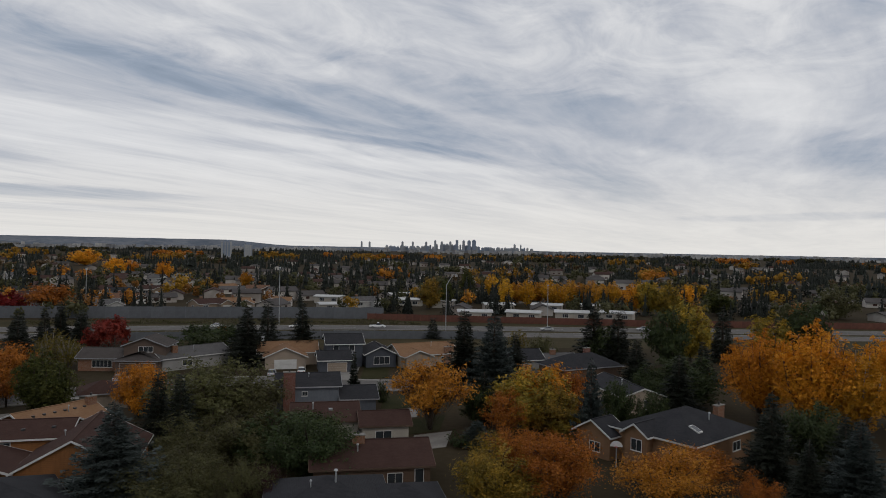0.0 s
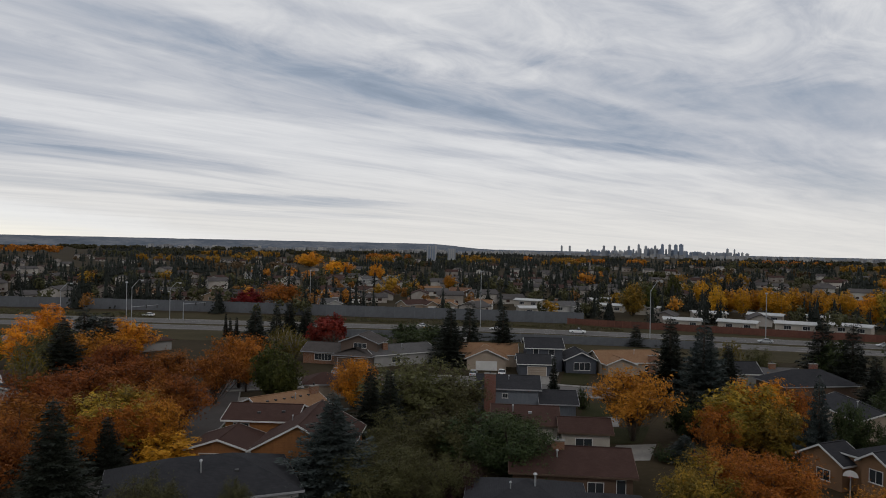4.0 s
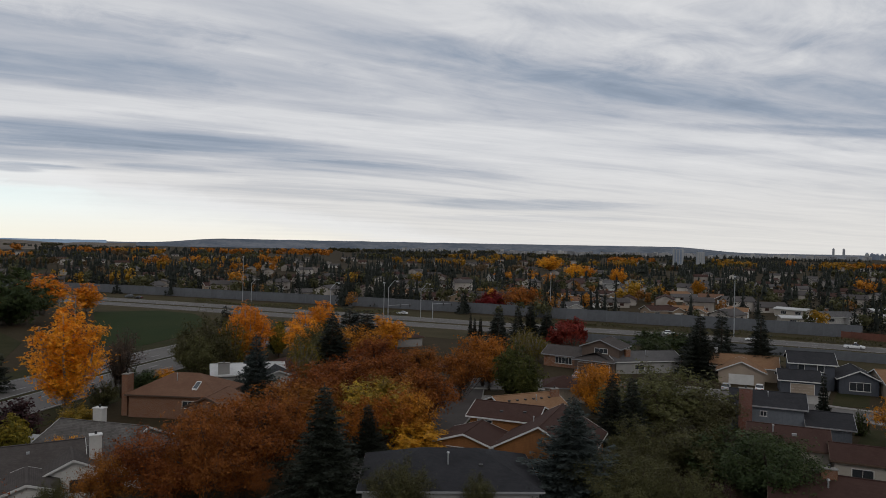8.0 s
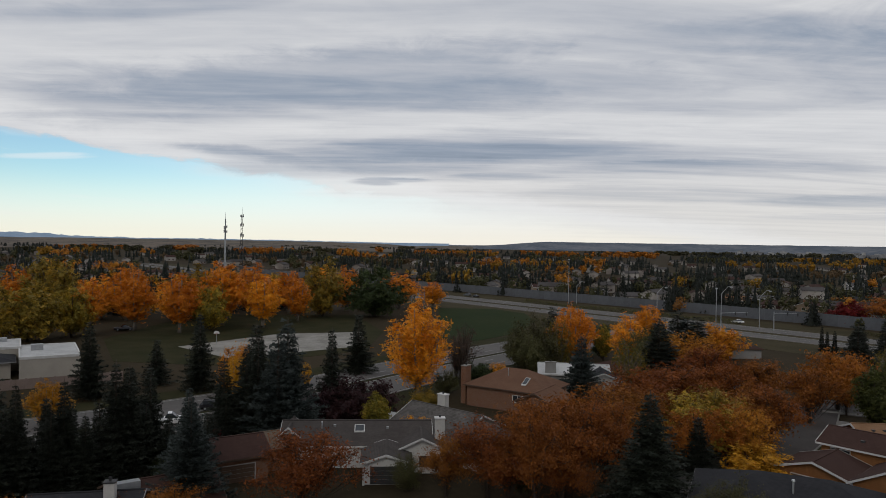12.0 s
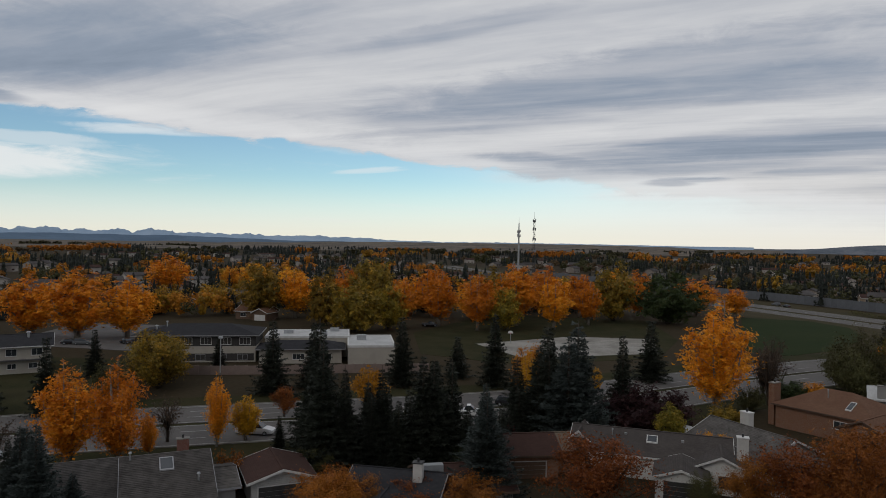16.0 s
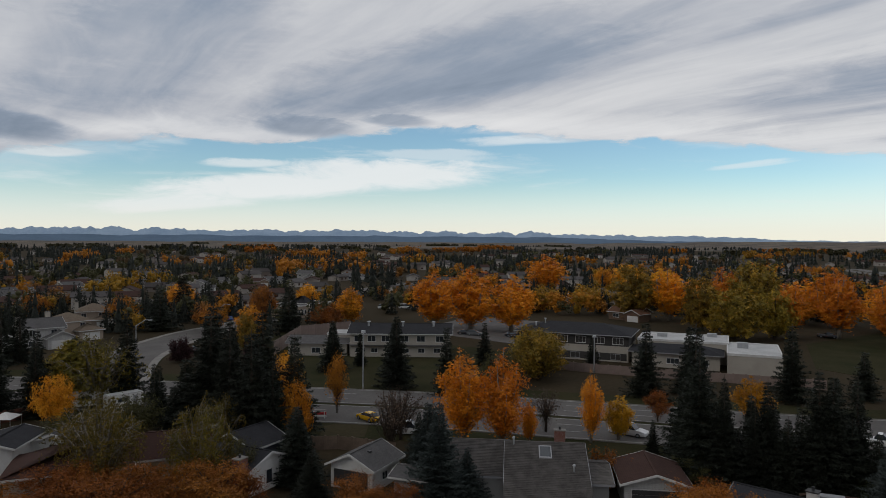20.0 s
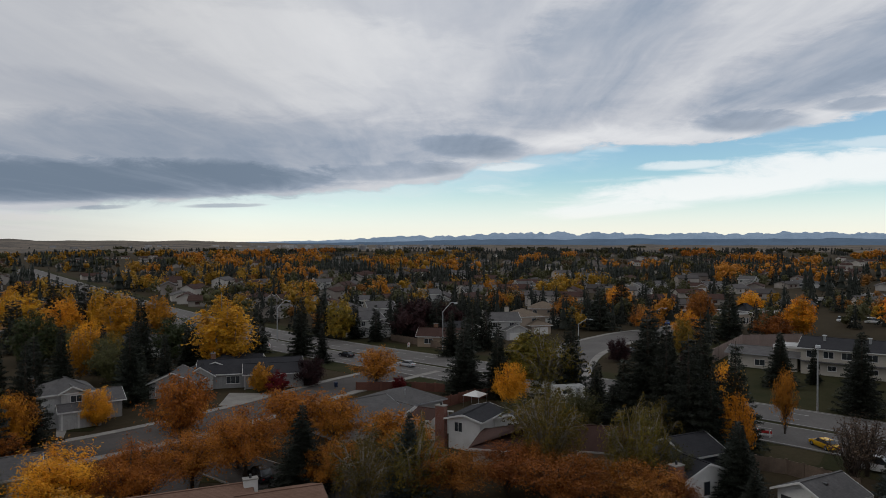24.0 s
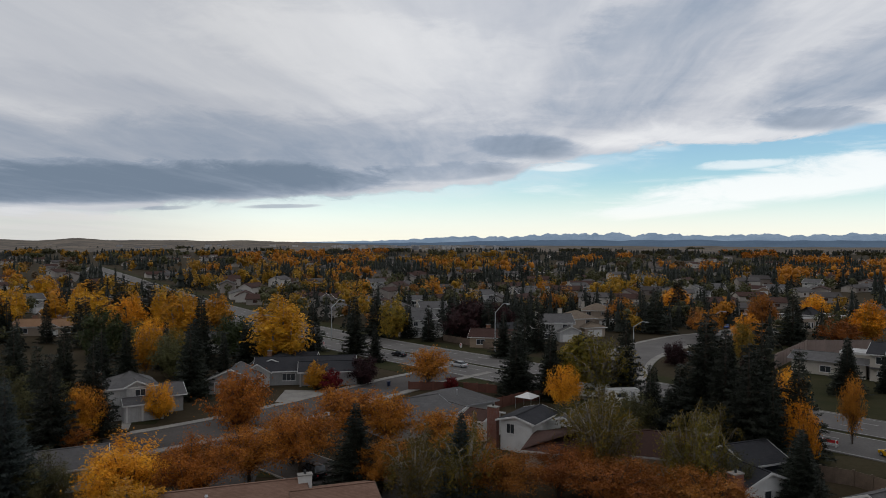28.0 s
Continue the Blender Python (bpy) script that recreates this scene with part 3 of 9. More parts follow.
class Mesh:
    """Gathers vertices and faces for one mesh."""

    def __init__(self):
        self.v, self.f = [], []

    def quad(self, *pts):
        n = len(self.v)
        self.v += [tuple(p) for p in pts]
        self.f.append(tuple(range(n, n + len(pts))))
        return self

    def box(self, x0, x1, y0, y1, z0, z1):
        n = len(self.v)
        self.v += [(x0, y0, z0), (x1, y0, z0), (x1, y1, z0), (x0, y1, z0), (x0, y0, z1), (x1, y0, z1), (x1, y1, z1), (x0, y1, z1)]
        self.f += [tuple(n + i for i in q) for q in ((3, 2, 1, 0), (4, 5, 6, 7), (0, 1, 5, 4), (1, 2, 6, 5), (2, 3, 7, 6), (3, 0, 4, 7))]
        return self

    def slab(self, top, thick):
        """A solid plate under the polygon top (counter-clockwise from above)."""
        n, k = len(self.v), len(top)
        self.v += [tuple(p) for p in top] + [(p[0], p[1], p[2] - thick) for p in top]
        self.f.append(tuple(range(n, n + k)))
        self.f.append(tuple(range(n + 2 * k - 1, n + k - 1, -1)))
        for i in range(k):
            j = (i + 1) % k
            self.f.append((n + j, n + i, n + k + i, n + k + j))
        return self

    def beam(self, a, b, w, h):
        """A board from a to b, w thick sideways and h deep, hanging below the line."""
        a, b = Vector(a), Vector(b)
        d = (b - a).normalized()
        s = d.cross(Vector((0, 0, 1)))
        s = (s.normalized() if s.length > 1e-6 else Vector((1, 0, 0))) * w / 2
        z = Vector((0, 0, h))
        n = len(self.v)
        self.v += [tuple(p) for p in (a - s - z, a + s - z, a + s, a - s, b - s - z, b + s - z, b + s, b - s)]
        self.f += [tuple(n + i for i in q) for q in ((0, 1, 2, 3), (7, 6, 5, 4), (0, 4, 5, 1), (1, 5, 6, 2), (2, 6, 7, 3), (3, 7, 4, 0))]
        return self

    def tube(self, pts, radii, sides=6):
        """A tapered tube through the points."""
        n0 = len(self.v)
        for i, p in enumerate(pts):
            p = Vector(p)
            d = Vector(pts[min(i + 1, len(pts) - 1)]) - Vector(pts[max(i - 1, 0)])
            d = d.normalized() if d.length else Vector((0, 0, 1))
            s = d.cross(Vector((0.31, 0.95, 0.05))).normalized()
            q = d.cross(s)
            for k in range(sides):
                a = 2 * math.pi * k / sides
                self.v.append(tuple(p + (s * math.cos(a) + q * math.sin(a)) * radii[i]))
        for i in range(len(pts) - 1):
            for k in range(sides):
                a, b = n0 + i * sides + k, n0 + i * sides + (k + 1) % sides
                self.f.append((a, b, b + sides, a + sides))
        self.f.append(tuple(n0 + k for k in reversed(range(sides))))
        e = n0 + (len(pts) - 1) * sides
        self.f.append(tuple(e + k for k in range(sides)))
        return self

    def make(self, name, material, smooth=False):
        me = bpy.data.meshes.new(name)
        me.from_pydata(self.v, [], self.f)
        me.materials.append(material)
        if smooth:
            me.shade_smooth()
        me.update()
        return me


def part(name, mesh, material, parent, label=""):
    me = mesh.make(name, material) if isinstance(mesh, Mesh) else mesh
    ob = new(name, me)
    ob.parent = parent
    if label:
        tagged(ob, label)
    return ob


def thing(name, m, label, category, group="", kind=""):
    ob = new(name)
    ob.matrix_world = m
    ob.empty_display_size = 0.3
    return tagged(ob, label, category, group, kind)


def flat(name, pts, z, material, label, category, kind="structure", thick=0.12):
    """A ground-covering sheet with a little thickness, from a closed outline counter-clockwise."""
    ob = new(name, Mesh().slab([(x, y, z) for x, y in pts], thick).make(name, material))
    return tagged(ob, label, category, kind=kind)


def ribbon(mesh, pts, w, z, thick=0.12):
    """A band of constant width along a line of ground points."""
    P = [Vector((x, y)) for x, y in pts]
    L, R = [], []
    for i, p in enumerate(P):
        d = (P[min(i + 1, len(P) - 1)] - P[max(i - 1, 0)]).normalized()
        s = Vector((-d.y, d.x)) * w / 2
        L.append(p + s)
        R.append(p - s)
    for i in range(len(P) - 1):
        mesh.slab([(*R[i], z), (*R[i + 1], z), (*L[i + 1], z), (*L[i], z)], thick)
    return mesh


def smooth_line(pts, n=6):
    """Catmull-Rom through the ground points."""
    P = [Vector((x, y)) for x, y in pts]
    P = [P[0] * 2 - P[1]] + P + [P[-1] * 2 - P[-2]]
    out = []
    for i in range(1, len(P) - 2):
        for k in range(n):
            t = k / n
            a, b, c, d = P[i - 1:i + 3]
            q = 0.5 * ((2 * b) + (c - a) * t + (2 * a - 5 * b + 4 * c - d) * t * t + (3 * b - a - 3 * c + d) * t ** 3)
            out.append((q.x, q.y))
    out.append((P[-2].x, P[-2].y))
    return out


def offset_line(pts, d):
    """The line moved d metres to its left."""
    P = [Vector((x, y)) for x, y in pts]
    out = []
    for i, p in enumerate(P):
        t = (P[min(i + 1, len(P) - 1)] - P[max(i - 1, 0)]).normalized()
        out.append((p.x - t.y * d, p.y + t.x * d))
    return out


# ---- trees ----
RNG = np.random.default_rng(7)


def cards(c, size, rng, axis=None, aspect=1.0, face=None):
    """Small bent leaf cards: centres c (n,3), sizes (n,), facing at random or lying along axis (n,3)."""
    n = len(c)
    a = rng.normal(size=(n, 3)) if axis is None else axis
    a /= np.linalg.norm(a, axis=1, keepdims=True)
    if face is not None:         # lie across the outward direction, loosely
        face = face + rng.normal(size=(n, 3)) * 0.75
        a = np.cross(face, rng.normal(size=(n, 3)))
        a /= np.linalg.norm(a, axis=1, keepdims=True) + 1e-9
        b = np.cross(face, a)
    else:
        b = np.cross(a, rng.normal(size=(n, 3)))
    b /= np.linalg.norm(b, axis=1, keepdims=True) + 1e-9
    a, b = a * size[:, None] * aspect, b * size[:, None]
    k = rng.uniform(0.5, 1.0, (n, 1))
    v = np.stack([c - a, c + a * k - b * 0.8, c + a * 0.4 + b], 1).reshape(-1, 3)
    f = np.arange(3 * n).reshape(n, 3)
    return v, f


def mesh_np(name, v, f, material):
    me = bpy.data.meshes.new(name)
    n, k = len(f), f.shape[1]
    me.vertices.add(len(v))
    me.vertices.foreach_set("co", np.asarray(v, dtype=np.float32).ravel())
    me.loops.add(n * k)
    me.loops.foreach_set("vertex_index", np.asarray(f, dtype=np.int32).ravel())
    me.polygons.add(n)
    me.polygons.foreach_set("loop_start", np.arange(0, n * k, k, dtype=np.int32))
    me.materials.append(material)
    me.update(calc_edges=True)
    return me


def boughs_of(h, r, base, rng, form):
    """Limbs from the fork to the edge of the crown, each with its side twigs: lists of three points and of two points."""
    limbs, twigs = [], []
    z0 = h * base
    if form == "poplar":                      # steep leaders, each ending in a pointed plume
        n = 7 if r / h < 0.34 else 15
        for i in range(n):
            a, q = i * 2.39996 + rng.normal() * 0.2, math.sqrt((i + 0.3) / n)
            d = r * 0.70 * q
            top = h * (1 - 0.34 * q ** 1.6) * rng.uniform(0.88, 1.0)
            start = Vector((0, 0, z0 * rng.uniform(0.6, 1.4)))
            end = Vector((math.cos(a) * d, math.sin(a) * d, top))
            mid = Vector((end.x * 0.75, end.y * 0.75, start.z + (top - start.z) * 0.42))
            limbs.append((start, mid, end))
            wide = r * (0.52 if n < 10 else 0.36)
            for k in range(30):
                u = rng.uniform(0.04, 1.0)
                p = mid.lerp(end, (u - 0.4) / 0.6) if u > 0.4 else start.lerp(mid, u / 0.4)
                b = rng.uniform(0, 6.283)
                L = wide * rng.uniform(0.6, 1.15) * (1 - u) ** 0.6 * min(1.0, 0.5 + u * 2) + 0.12 * r * (1 - u) + 0.1
                twigs.append((p, p + Vector((math.cos(b) * L, math.sin(b) * L, L * rng.uniform(0.2, 0.9)))))
        return limbs, twigs
    n = {"vase": 15, "round": 20, "weep": 13}[form]
    for i in range(n):
        a, q = i * 2.39996 + rng.normal() * 0.25, (i + 0.5) / n
        # angle from straight up: out to the sides for a round crown, steeper for a spreading one
        lean = radians({"vase": 88, "round": 118, "weep": 80}[form]) * math.sqrt(q) * rng.uniform(0.85, 1.1)
        zc = z0 + (h - z0) * (0.26 if form == "vase" else 0.42)
        reach = rng.uniform(0.74, 1.0)
        end = Vector((math.cos(a) * math.sin(lean) * r * reach, math.sin(a) * math.sin(lean) * r * reach, zc + math.cos(lean) * (h - zc) * reach))
        end.z = max(end.z, z0 * 0.9)
        start = Vector((0, 0, z0 * rng.uniform(0.75, 1.25)))
        mid = start.lerp(end, 0.5) + Vector((-end.x * 0.10, -end.y * 0.10, (h - z0) * (0.12 if form == "vase" else 0.05)))
        limbs.append((start, mid, end))
        for k in range(22):
            u = 1 - rng.random() ** 1.3 * 0.85
            p = mid.lerp(end, (u - 0.5) / 0.5) if u > 0.5 else start.lerp(mid, u / 0.5)
            out = Vector((p.x, p.y, (p.z - zc) * 0.9 + 0.25 * r)).normalized()
            d = (out * 0.7 + Vector(rng.normal(size=3)) * 0.62).normalized()
            L = r * rng.uniform(0.16, 0.42)
            e = p + d * L
            if form == "weep":
                twigs.append((p, e))
                e2 = e + Vector((d.x * 0.1, d.y * 0.1, -1)) * rng.uniform(0.10, 0.30) * h
                e2.z = max(e2.z, 0.4)
                twigs.append((e, e2))
            else:
                if form == "vase":
                    e.z -= 0.10 * L
                twigs.append((p, e))
    return limbs, twigs


def broadleaf(h, r, base, rng, leaves, leaf, form):
    """Leaf cards along the twigs of every limb, and a forked trunk. base: share of the height below the crown."""
    limbs, twigs = boughs_of(h, r, base, rng, form)
    A, B = np.array([t[0][:] for t in twigs]), np.array([t[1][:] for t in twigs])
    size = np.linalg.norm(B - A, axis=1)
    k = rng.choice(len(A), leaves, p=size / size.sum())
    u = rng.random((leaves, 1)) ** 0.8
    c = A[k] + (B[k] - A[k]) * u
    spread = np.minimum(0.12 * r, size[k] * 0.30)[:, None] * (0.35 if form == "weep" else 1.0)
    c += rng.normal(size=(leaves, 3)) * spread * np.array([1, 1, 0.8])
    c[:, 2] = np.maximum(c[:, 2], h * base * 0.5)
    axis = rng.normal(size=(leaves, 3)) * 0.35 + np.array([0, 0, -1]) if form == "weep" else None
    out = (c - np.array([0, 0, h * (base + 0.45)])) / r + np.array([0, 0, 0.5])
    v, f = cards(c, leaf * rng.uniform(0.55, 1.3, leaves), rng, axis, 1.5 if form == "weep" else 1.0, None if form == "weep" else out)
    t = Mesh()
    r0 = h * 0.016 + 0.05
    t.tube([(0, 0, -0.2), (0.02 * r, 0, h * base * 0.7), (0, 0.02 * r, h * base * 1.3 + 0.1)], [r0 * 1.3, r0, r0 * 0.8], 7)
    for i, (p, m, e) in enumerate(limbs):
        n0 = len(t.v)
        t.tube([p, m, e], [r0 * 0.6, r0 * 0.36, r0 * 0.1], 5)
        t.f.append((i % 7, n0, n0 + 1))      # grown together inside the stem
    for i in range(0, len(twigs), 2):
        p, e = twigs[i]
        if (e - p).length > 0.12 * r:
            n0 = len(t.v)
            t.tube([p, e], [r0 * 0.17, r0 * 0.05], 3)
            t.f.append((i % 7, n0, n0 + 1))
    return t, v, f


def conifer(h, r, rng, boughs, droop, leaf):
    """Whorls of drooping boughs round the stem up to a thin leader, each a spine with needle sprays to both sides and below."""
    C, A, S = [], [], []
    whorls = max(10, int(h * 2.1))
    for i in range(boughs):
        q = (i + rng.random()) / boughs
        q = 1 - (1 - q) ** 0.60          # more boughs low down, where they are long
        tier = round(q * whorls) / whorls
        q = min(0.995, max(0.0, tier * 0.5 + q * 0.5))
        z = h * (0.05 + 0.93 * q)
        a = i * 2.39996 + rng.normal() * 0.25
        L = (r * (1 - q) ** 1.05 * 1.18 + 0.10) * (0.86 + 0.28 * math.sin(tier * 91.7 + a * 2)) * rng.uniform(0.72, 1.12)
        steps = max(2, int(L / (leaf * 0.62)))
        ca, sa = math.cos(a), math.sin(a)
        lift = 0.35 * max(0.0, q - 0.6)
        for s in range(steps):
            u = (s + 0.6 + 0.4 * rng.random()) / steps
            rise = (lift - droop) * L * u + 0.34 * L * u * u
            for side in (-1, 0, 1):
                off = side * leaf * (1.15 - 0.75 * u) * rng.uniform(0.6, 1.3)
                C.append((ca * L * u - sa * off, sa * L * u + ca * off, z + rise + rng.normal() * 0.05 - abs(side) * 0.10))
                A.append((math.cos(a + side * 0.7), math.sin(a + side * 0.7), -droop * 0.8 + 0.5 * u + rng.normal() * 0.22))
                S.append(leaf * rng.uniform(0.6, 1.1) * (1 - 0.25 * u))
    C, A, S = np.array(C), np.array(A), np.array(S)
    A /= np.linalg.norm(A, axis=1, keepdims=True)
    v, f = cards(C, S * 0.62, rng, A, 1.6)
    t = Mesh().tube([(0, 0, -0.2), (0, 0, h * 0.5), (0, 0, h * 0.995)], [0.03 * h * 0.5 + 0.05, 0.013 * h, 0.02], 6)
    return t, v, f


# kind: shape, real height and radius of the model, foliage, label, category
KINDS = {
    "spruce": ("con", 14, 3.1, NEEDLE_DARK, "tall dark green spruce with drooping boughs", "spruce tree"),
    "blue_spruce": ("con", 12, 3.2, NEEDLE_BLUE, "blue-grey spruce with stiff layered boughs", "spruce tree"),
    "poplar": ("poplar", 16, 4.6, LEAF_ORANGE, "tall poplar in full orange autumn leaf", "poplar tree"),
    "cottonwood": ("poplar", 18, 7.5, LEAF_AMBER, "big spreading cottonwood in bright orange leaf", "tree"),
    "gold_poplar": ("poplar", 14, 4.0, LEAF_YELLOW, "poplar with golden yellow autumn leaves", "poplar tree"),
    "rust_tree": ("vase", 8.5, 4.4, LEAF_RUST, "street tree with a rusty orange spreading crown", "tree"),
    "copper_tree": ("vase", 8.5, 4.4, LEAF_COPPER, "street tree with a thinning copper-orange crown", "tree"),
    "amber_tree": ("round", 9, 4.4, LEAF_AMBER, "rounded tree with amber orange leaves", "tree"),
    "yellow_tree": ("round", 6, 2.6, LEAF_YELLOW, "small tree with bright yellow autumn leaves", "tree"),
    "gold_green_tree": ("round", 9, 3.8, LEAF_GOLDGREEN, "tree turning from green to gold", "tree"),
    "olive_tree": ("round", 10, 5.2, LEAF_OLIVE, "broad leafy tree still dull olive green", "tree"),
    "green_tree": ("round", 8, 4.0, LEAF_GREEN, "leafy tree still dark green", "tree"),
    "lime_tree": ("poplar", 7, 2.3, LEAF_LIME, "slender tree with yellow-green leaves", "tree"),
    "moss_tree": ("poplar", 10, 4.0, LEAF_MOSS, "broad tree still in dull moss-green leaf", "tree"),
    "red_tree": ("round", 6, 3.2, LEAF_RED, "small tree with crimson autumn leaves", "tree"),
    "plum_tree": ("round", 6, 3.6, LEAF_PLUM, "dark plum-purple leafed tree", "tree"),
    "birch": ("weep", 11, 3.6, LEAF_BIRCH, "weeping birch with thin gold-green hanging twigs", "birch tree"),
    "bare_tree": ("vase", 8, 3.2, LEAF_BARE, "nearly bare tree with fine brown twigs", "tree"),
    "column_cedar": ("con", 6, 0.8, NEEDLE_DARK, "narrow upright dark green evergreen", "evergreen"),
    "shrub": ("round", 1.8, 1.3, LEAF_GREEN, "rounded dark green garden shrub", "shrub"),
    "autumn_shrub": ("round", 1.8, 1.3, LEAF_RUST, "rounded garden shrub turned rusty brown", "shrub"),
}
MODELS = {}


def tree_model(kind, fine):
    """Two models of each kind and fineness, made once and shared."""
    key = (kind, fine)
    if key not in MODELS:
        shape, h, r, leafmat, _, _ = KINDS[kind]
        got = []
        for i in range(3 if fine == 2 else 2):
            rng = np.random.default_rng(100 + 17 * len(MODELS) + i)
            if shape == "con":
                n, leaf = {2: (560, 0.36), 1: (260, 0.56), 0: (110, 0.9)}[fine]
                if kind == "column_cedar":
                    n, leaf = 260, 0.28
                t, v, f = conifer(h, r, rng, n, 0.46 if kind == "spruce" else 0.22, leaf)
            else:
                n, leaf = {2: (17000, 0.135), 1: (7600, 0.215), 0: (3000, 0.36)}[fine]
                if kind in ("rust_tree", "copper_tree"):
                    n, leaf = int(n * 0.9), leaf * 0.92
                if kind == "bare_tree":
                    n, leaf = 700, 0.12
                if h < 3:
                    n, leaf = 1500, 0.12
                if shape == "round":
                    n, leaf = int(n * 1.25), leaf * 1.08
                if shape == "poplar":
                    n, leaf = int(n * 1.25), leaf * 1.12
                n = int(n * (2.2 if r > 6 else 1.0 if r > 3 else 0.6) * (0.42 if shape == "weep" else 1.0))
                base = {"poplar": 0.13, "vase": 0.24, "round": 0.14, "weep": 0.12}[shape]
                if h < 3:
                    base = 0.04
                t, v, f = broadleaf(h, r, base, rng, n, leaf * (0.8 if shape == "weep" else 1.0), shape)
            got.append((t.make("trunk", BARK_PALE if kind in ("birch", "poplar", "gold_poplar") else BARK, True), mesh_np("crown", v, f, leafmat)))
        MODELS[key] = got
    return MODELS[key]


TREES = []


def tree(kind, x, y, h, r):
    """A tree of that kind, h metres high and r metres in radius, rooted at x, y."""
    d = math.hypot(x, y)
    fine = 2 if d < 92 else 1 if d < 190 else 0
    pool = tree_model(kind, fine)
    trunk, crown = pool[int(RNG.integers(0, len(pool)))]
    _, h0, r0, _, label, cat = KINDS[kind]
    ob = thing(kind if kind.endswith(("tree", "spruce", "poplar", "birch", "cedar", "shrub", "cottonwood")) else kind + "_tree",
               Matrix.LocRotScale((x, y, 0), Euler((0, 0, float(RNG.uniform(0, 6.28)))), (r / r0, r / r0, h / h0)), label, cat)
    part("trunk", trunk, None, ob)
    part("crown", crown, None, ob)
    TREES.append((x, y, r))
    return ob


# ---- ground, roads ----
tagged(new("ground", Mesh().slab([(-5200, -5200, 0), (5200, -5200, 0), (5200, 5200, 0), (-5200, 5200, 0)], 1.0).make("ground", GROUND)),
       "autumn ground of dull grass and fallen leaves", "ground", kind="structure")

HIGHWAY = smooth_line([(-900, 60), (-560, 118), (-335, 177), (-225, 202), (-140, 221), (-68, 238), (-15, 246), (82, 252), (300, 262), (900, 285)])
ARTERIAL = smooth_line([(40, -900), (-20, -420), (-44, -270), (-61, -200), (-79, -148), (-92, -113), (-101.5, -81), (-109, -56), (-115.5, -26), (-124, 14), (-134, 42), (-150, 76), (-165, 112), (-176, 150), (-178, 196)])
SIDE_ROAD = smooth_line([(-96, -124), (-124, -149), (-158, -165), (-188, -170), (-226, -187), (-300, -215), (-420, -230)])
SOUTH_STREET = smooth_line([(110, -66), (60, -87), (38, -97), (14, -108), (-10, -115), (-30, -124), (-52, -137), (-74, -147)])
COURT_STREET = smooth_line([(-14, -114), (-20, -94), (-30, -74), (-44, -54), (-56, -30), (-62, 0), (-62, 30), (-60, 55), (-65, 82), (-74, 106), (-84, 124)])
NORTH_COURT = smooth_line([(12, 152), (-4, 150), (-15, 149), (-28, 150), (-44, 150), (-62, 142), (-84, 126)])
ROADS = [(HIGHWAY, 66), (ARTERIAL, 27), (SIDE_ROAD, 15), (SOUTH_STREET, 11), (COURT_STREET, 9), (NORTH_COURT, 9)]


def road(name, lines, width, z, material, label):
    m = Mesh()
    for pts in lines:
        ribbon(m, pts, width, z, 0.3)
    return tagged(new(name, m.make(name, material)), label, "road", kind="structure")


verge = Mesh()
ribbon(verge, HIGHWAY, 78, 0.03)
tagged(new("verge", verge.make("verge", DRY)), "dry mown grass verge beside the highway", "verge", kind="structure")
verge = Mesh()
ribbon(verge, ARTERIAL, 40, 0.04)
tagged(new("verge", verge.make("verge", LAWN)), "grass verge along the wide street", "verge", kind="structure")
road("highway", [offset_line(HIGHWAY, -8.5), offset_line(HIGHWAY, 8.5)], 12, 0.10, ASPHALT, "grey two-carriageway highway of worn asphalt")
road("arterial_road", [offset_line(ARTERIAL, -6.5), offset_line(ARTERIAL, 6.5)], 11.6, 0.11, ASPHALT, "wide worn asphalt street with a thin median")
road("side_road", [SIDE_ROAD], 12.5, 0.09, ASPHALT, "pale asphalt side road curving away between houses")
road("street", [SOUTH_STREET], 10.5, 0.08, ASPHALT_OLD, "quiet asphalt street lined with trees")
road("street", [COURT_STREET], 8.5, 0.07, ASPHALT_OLD, "narrow asphalt street under rusty orange trees")
road("street", [NORTH_COURT], 8.5, 0.06, ASPHALT, "asphalt court between bungalows")


def kerbs(line, w, name, sidewalk=True):
    """A kerb and a strip of pavement on both sides of a street."""
    for s in (-1, 1):
        m = Mesh()
        ribbon(m, offset_line(line, s * (w / 2 + 0.12)), 0.24, 0.19, 0.3)
        tagged(new("kerb", m.make("kerb", CONCRETE)), "pale concrete kerb", "kerb", kind="structure")
        if sidewalk:
            m = Mesh()
            ribbon(m, offset_line(line, s * (w / 2 + 1.0)), 1.5, 0.17, 0.3)
            tagged(new("pavement", m.make("pavement", CONCRETE)), "pale concrete pavement beside the street", "pavement", kind="structure")


kerbs(SOUTH_STREET, 10.5, "south")
kerbs(SIDE_ROAD, 12.5, "side")
kerbs(COURT_STREET, 8.5, "court", False)
kerbs(NORTH_COURT, 8.5, "north")
kerbs(ARTERIAL, 24.7, "arterial", False)
for s in (-1, 1):
    m = Mesh()
    ribbon(m, offset_line(HIGHWAY, s * 14.9), 0.5, 0.24, 0.3)
    tagged(new("kerb", m.make("kerb", CONCRETE)), "pale concrete kerb of the highway", "kerb", kind="structure")


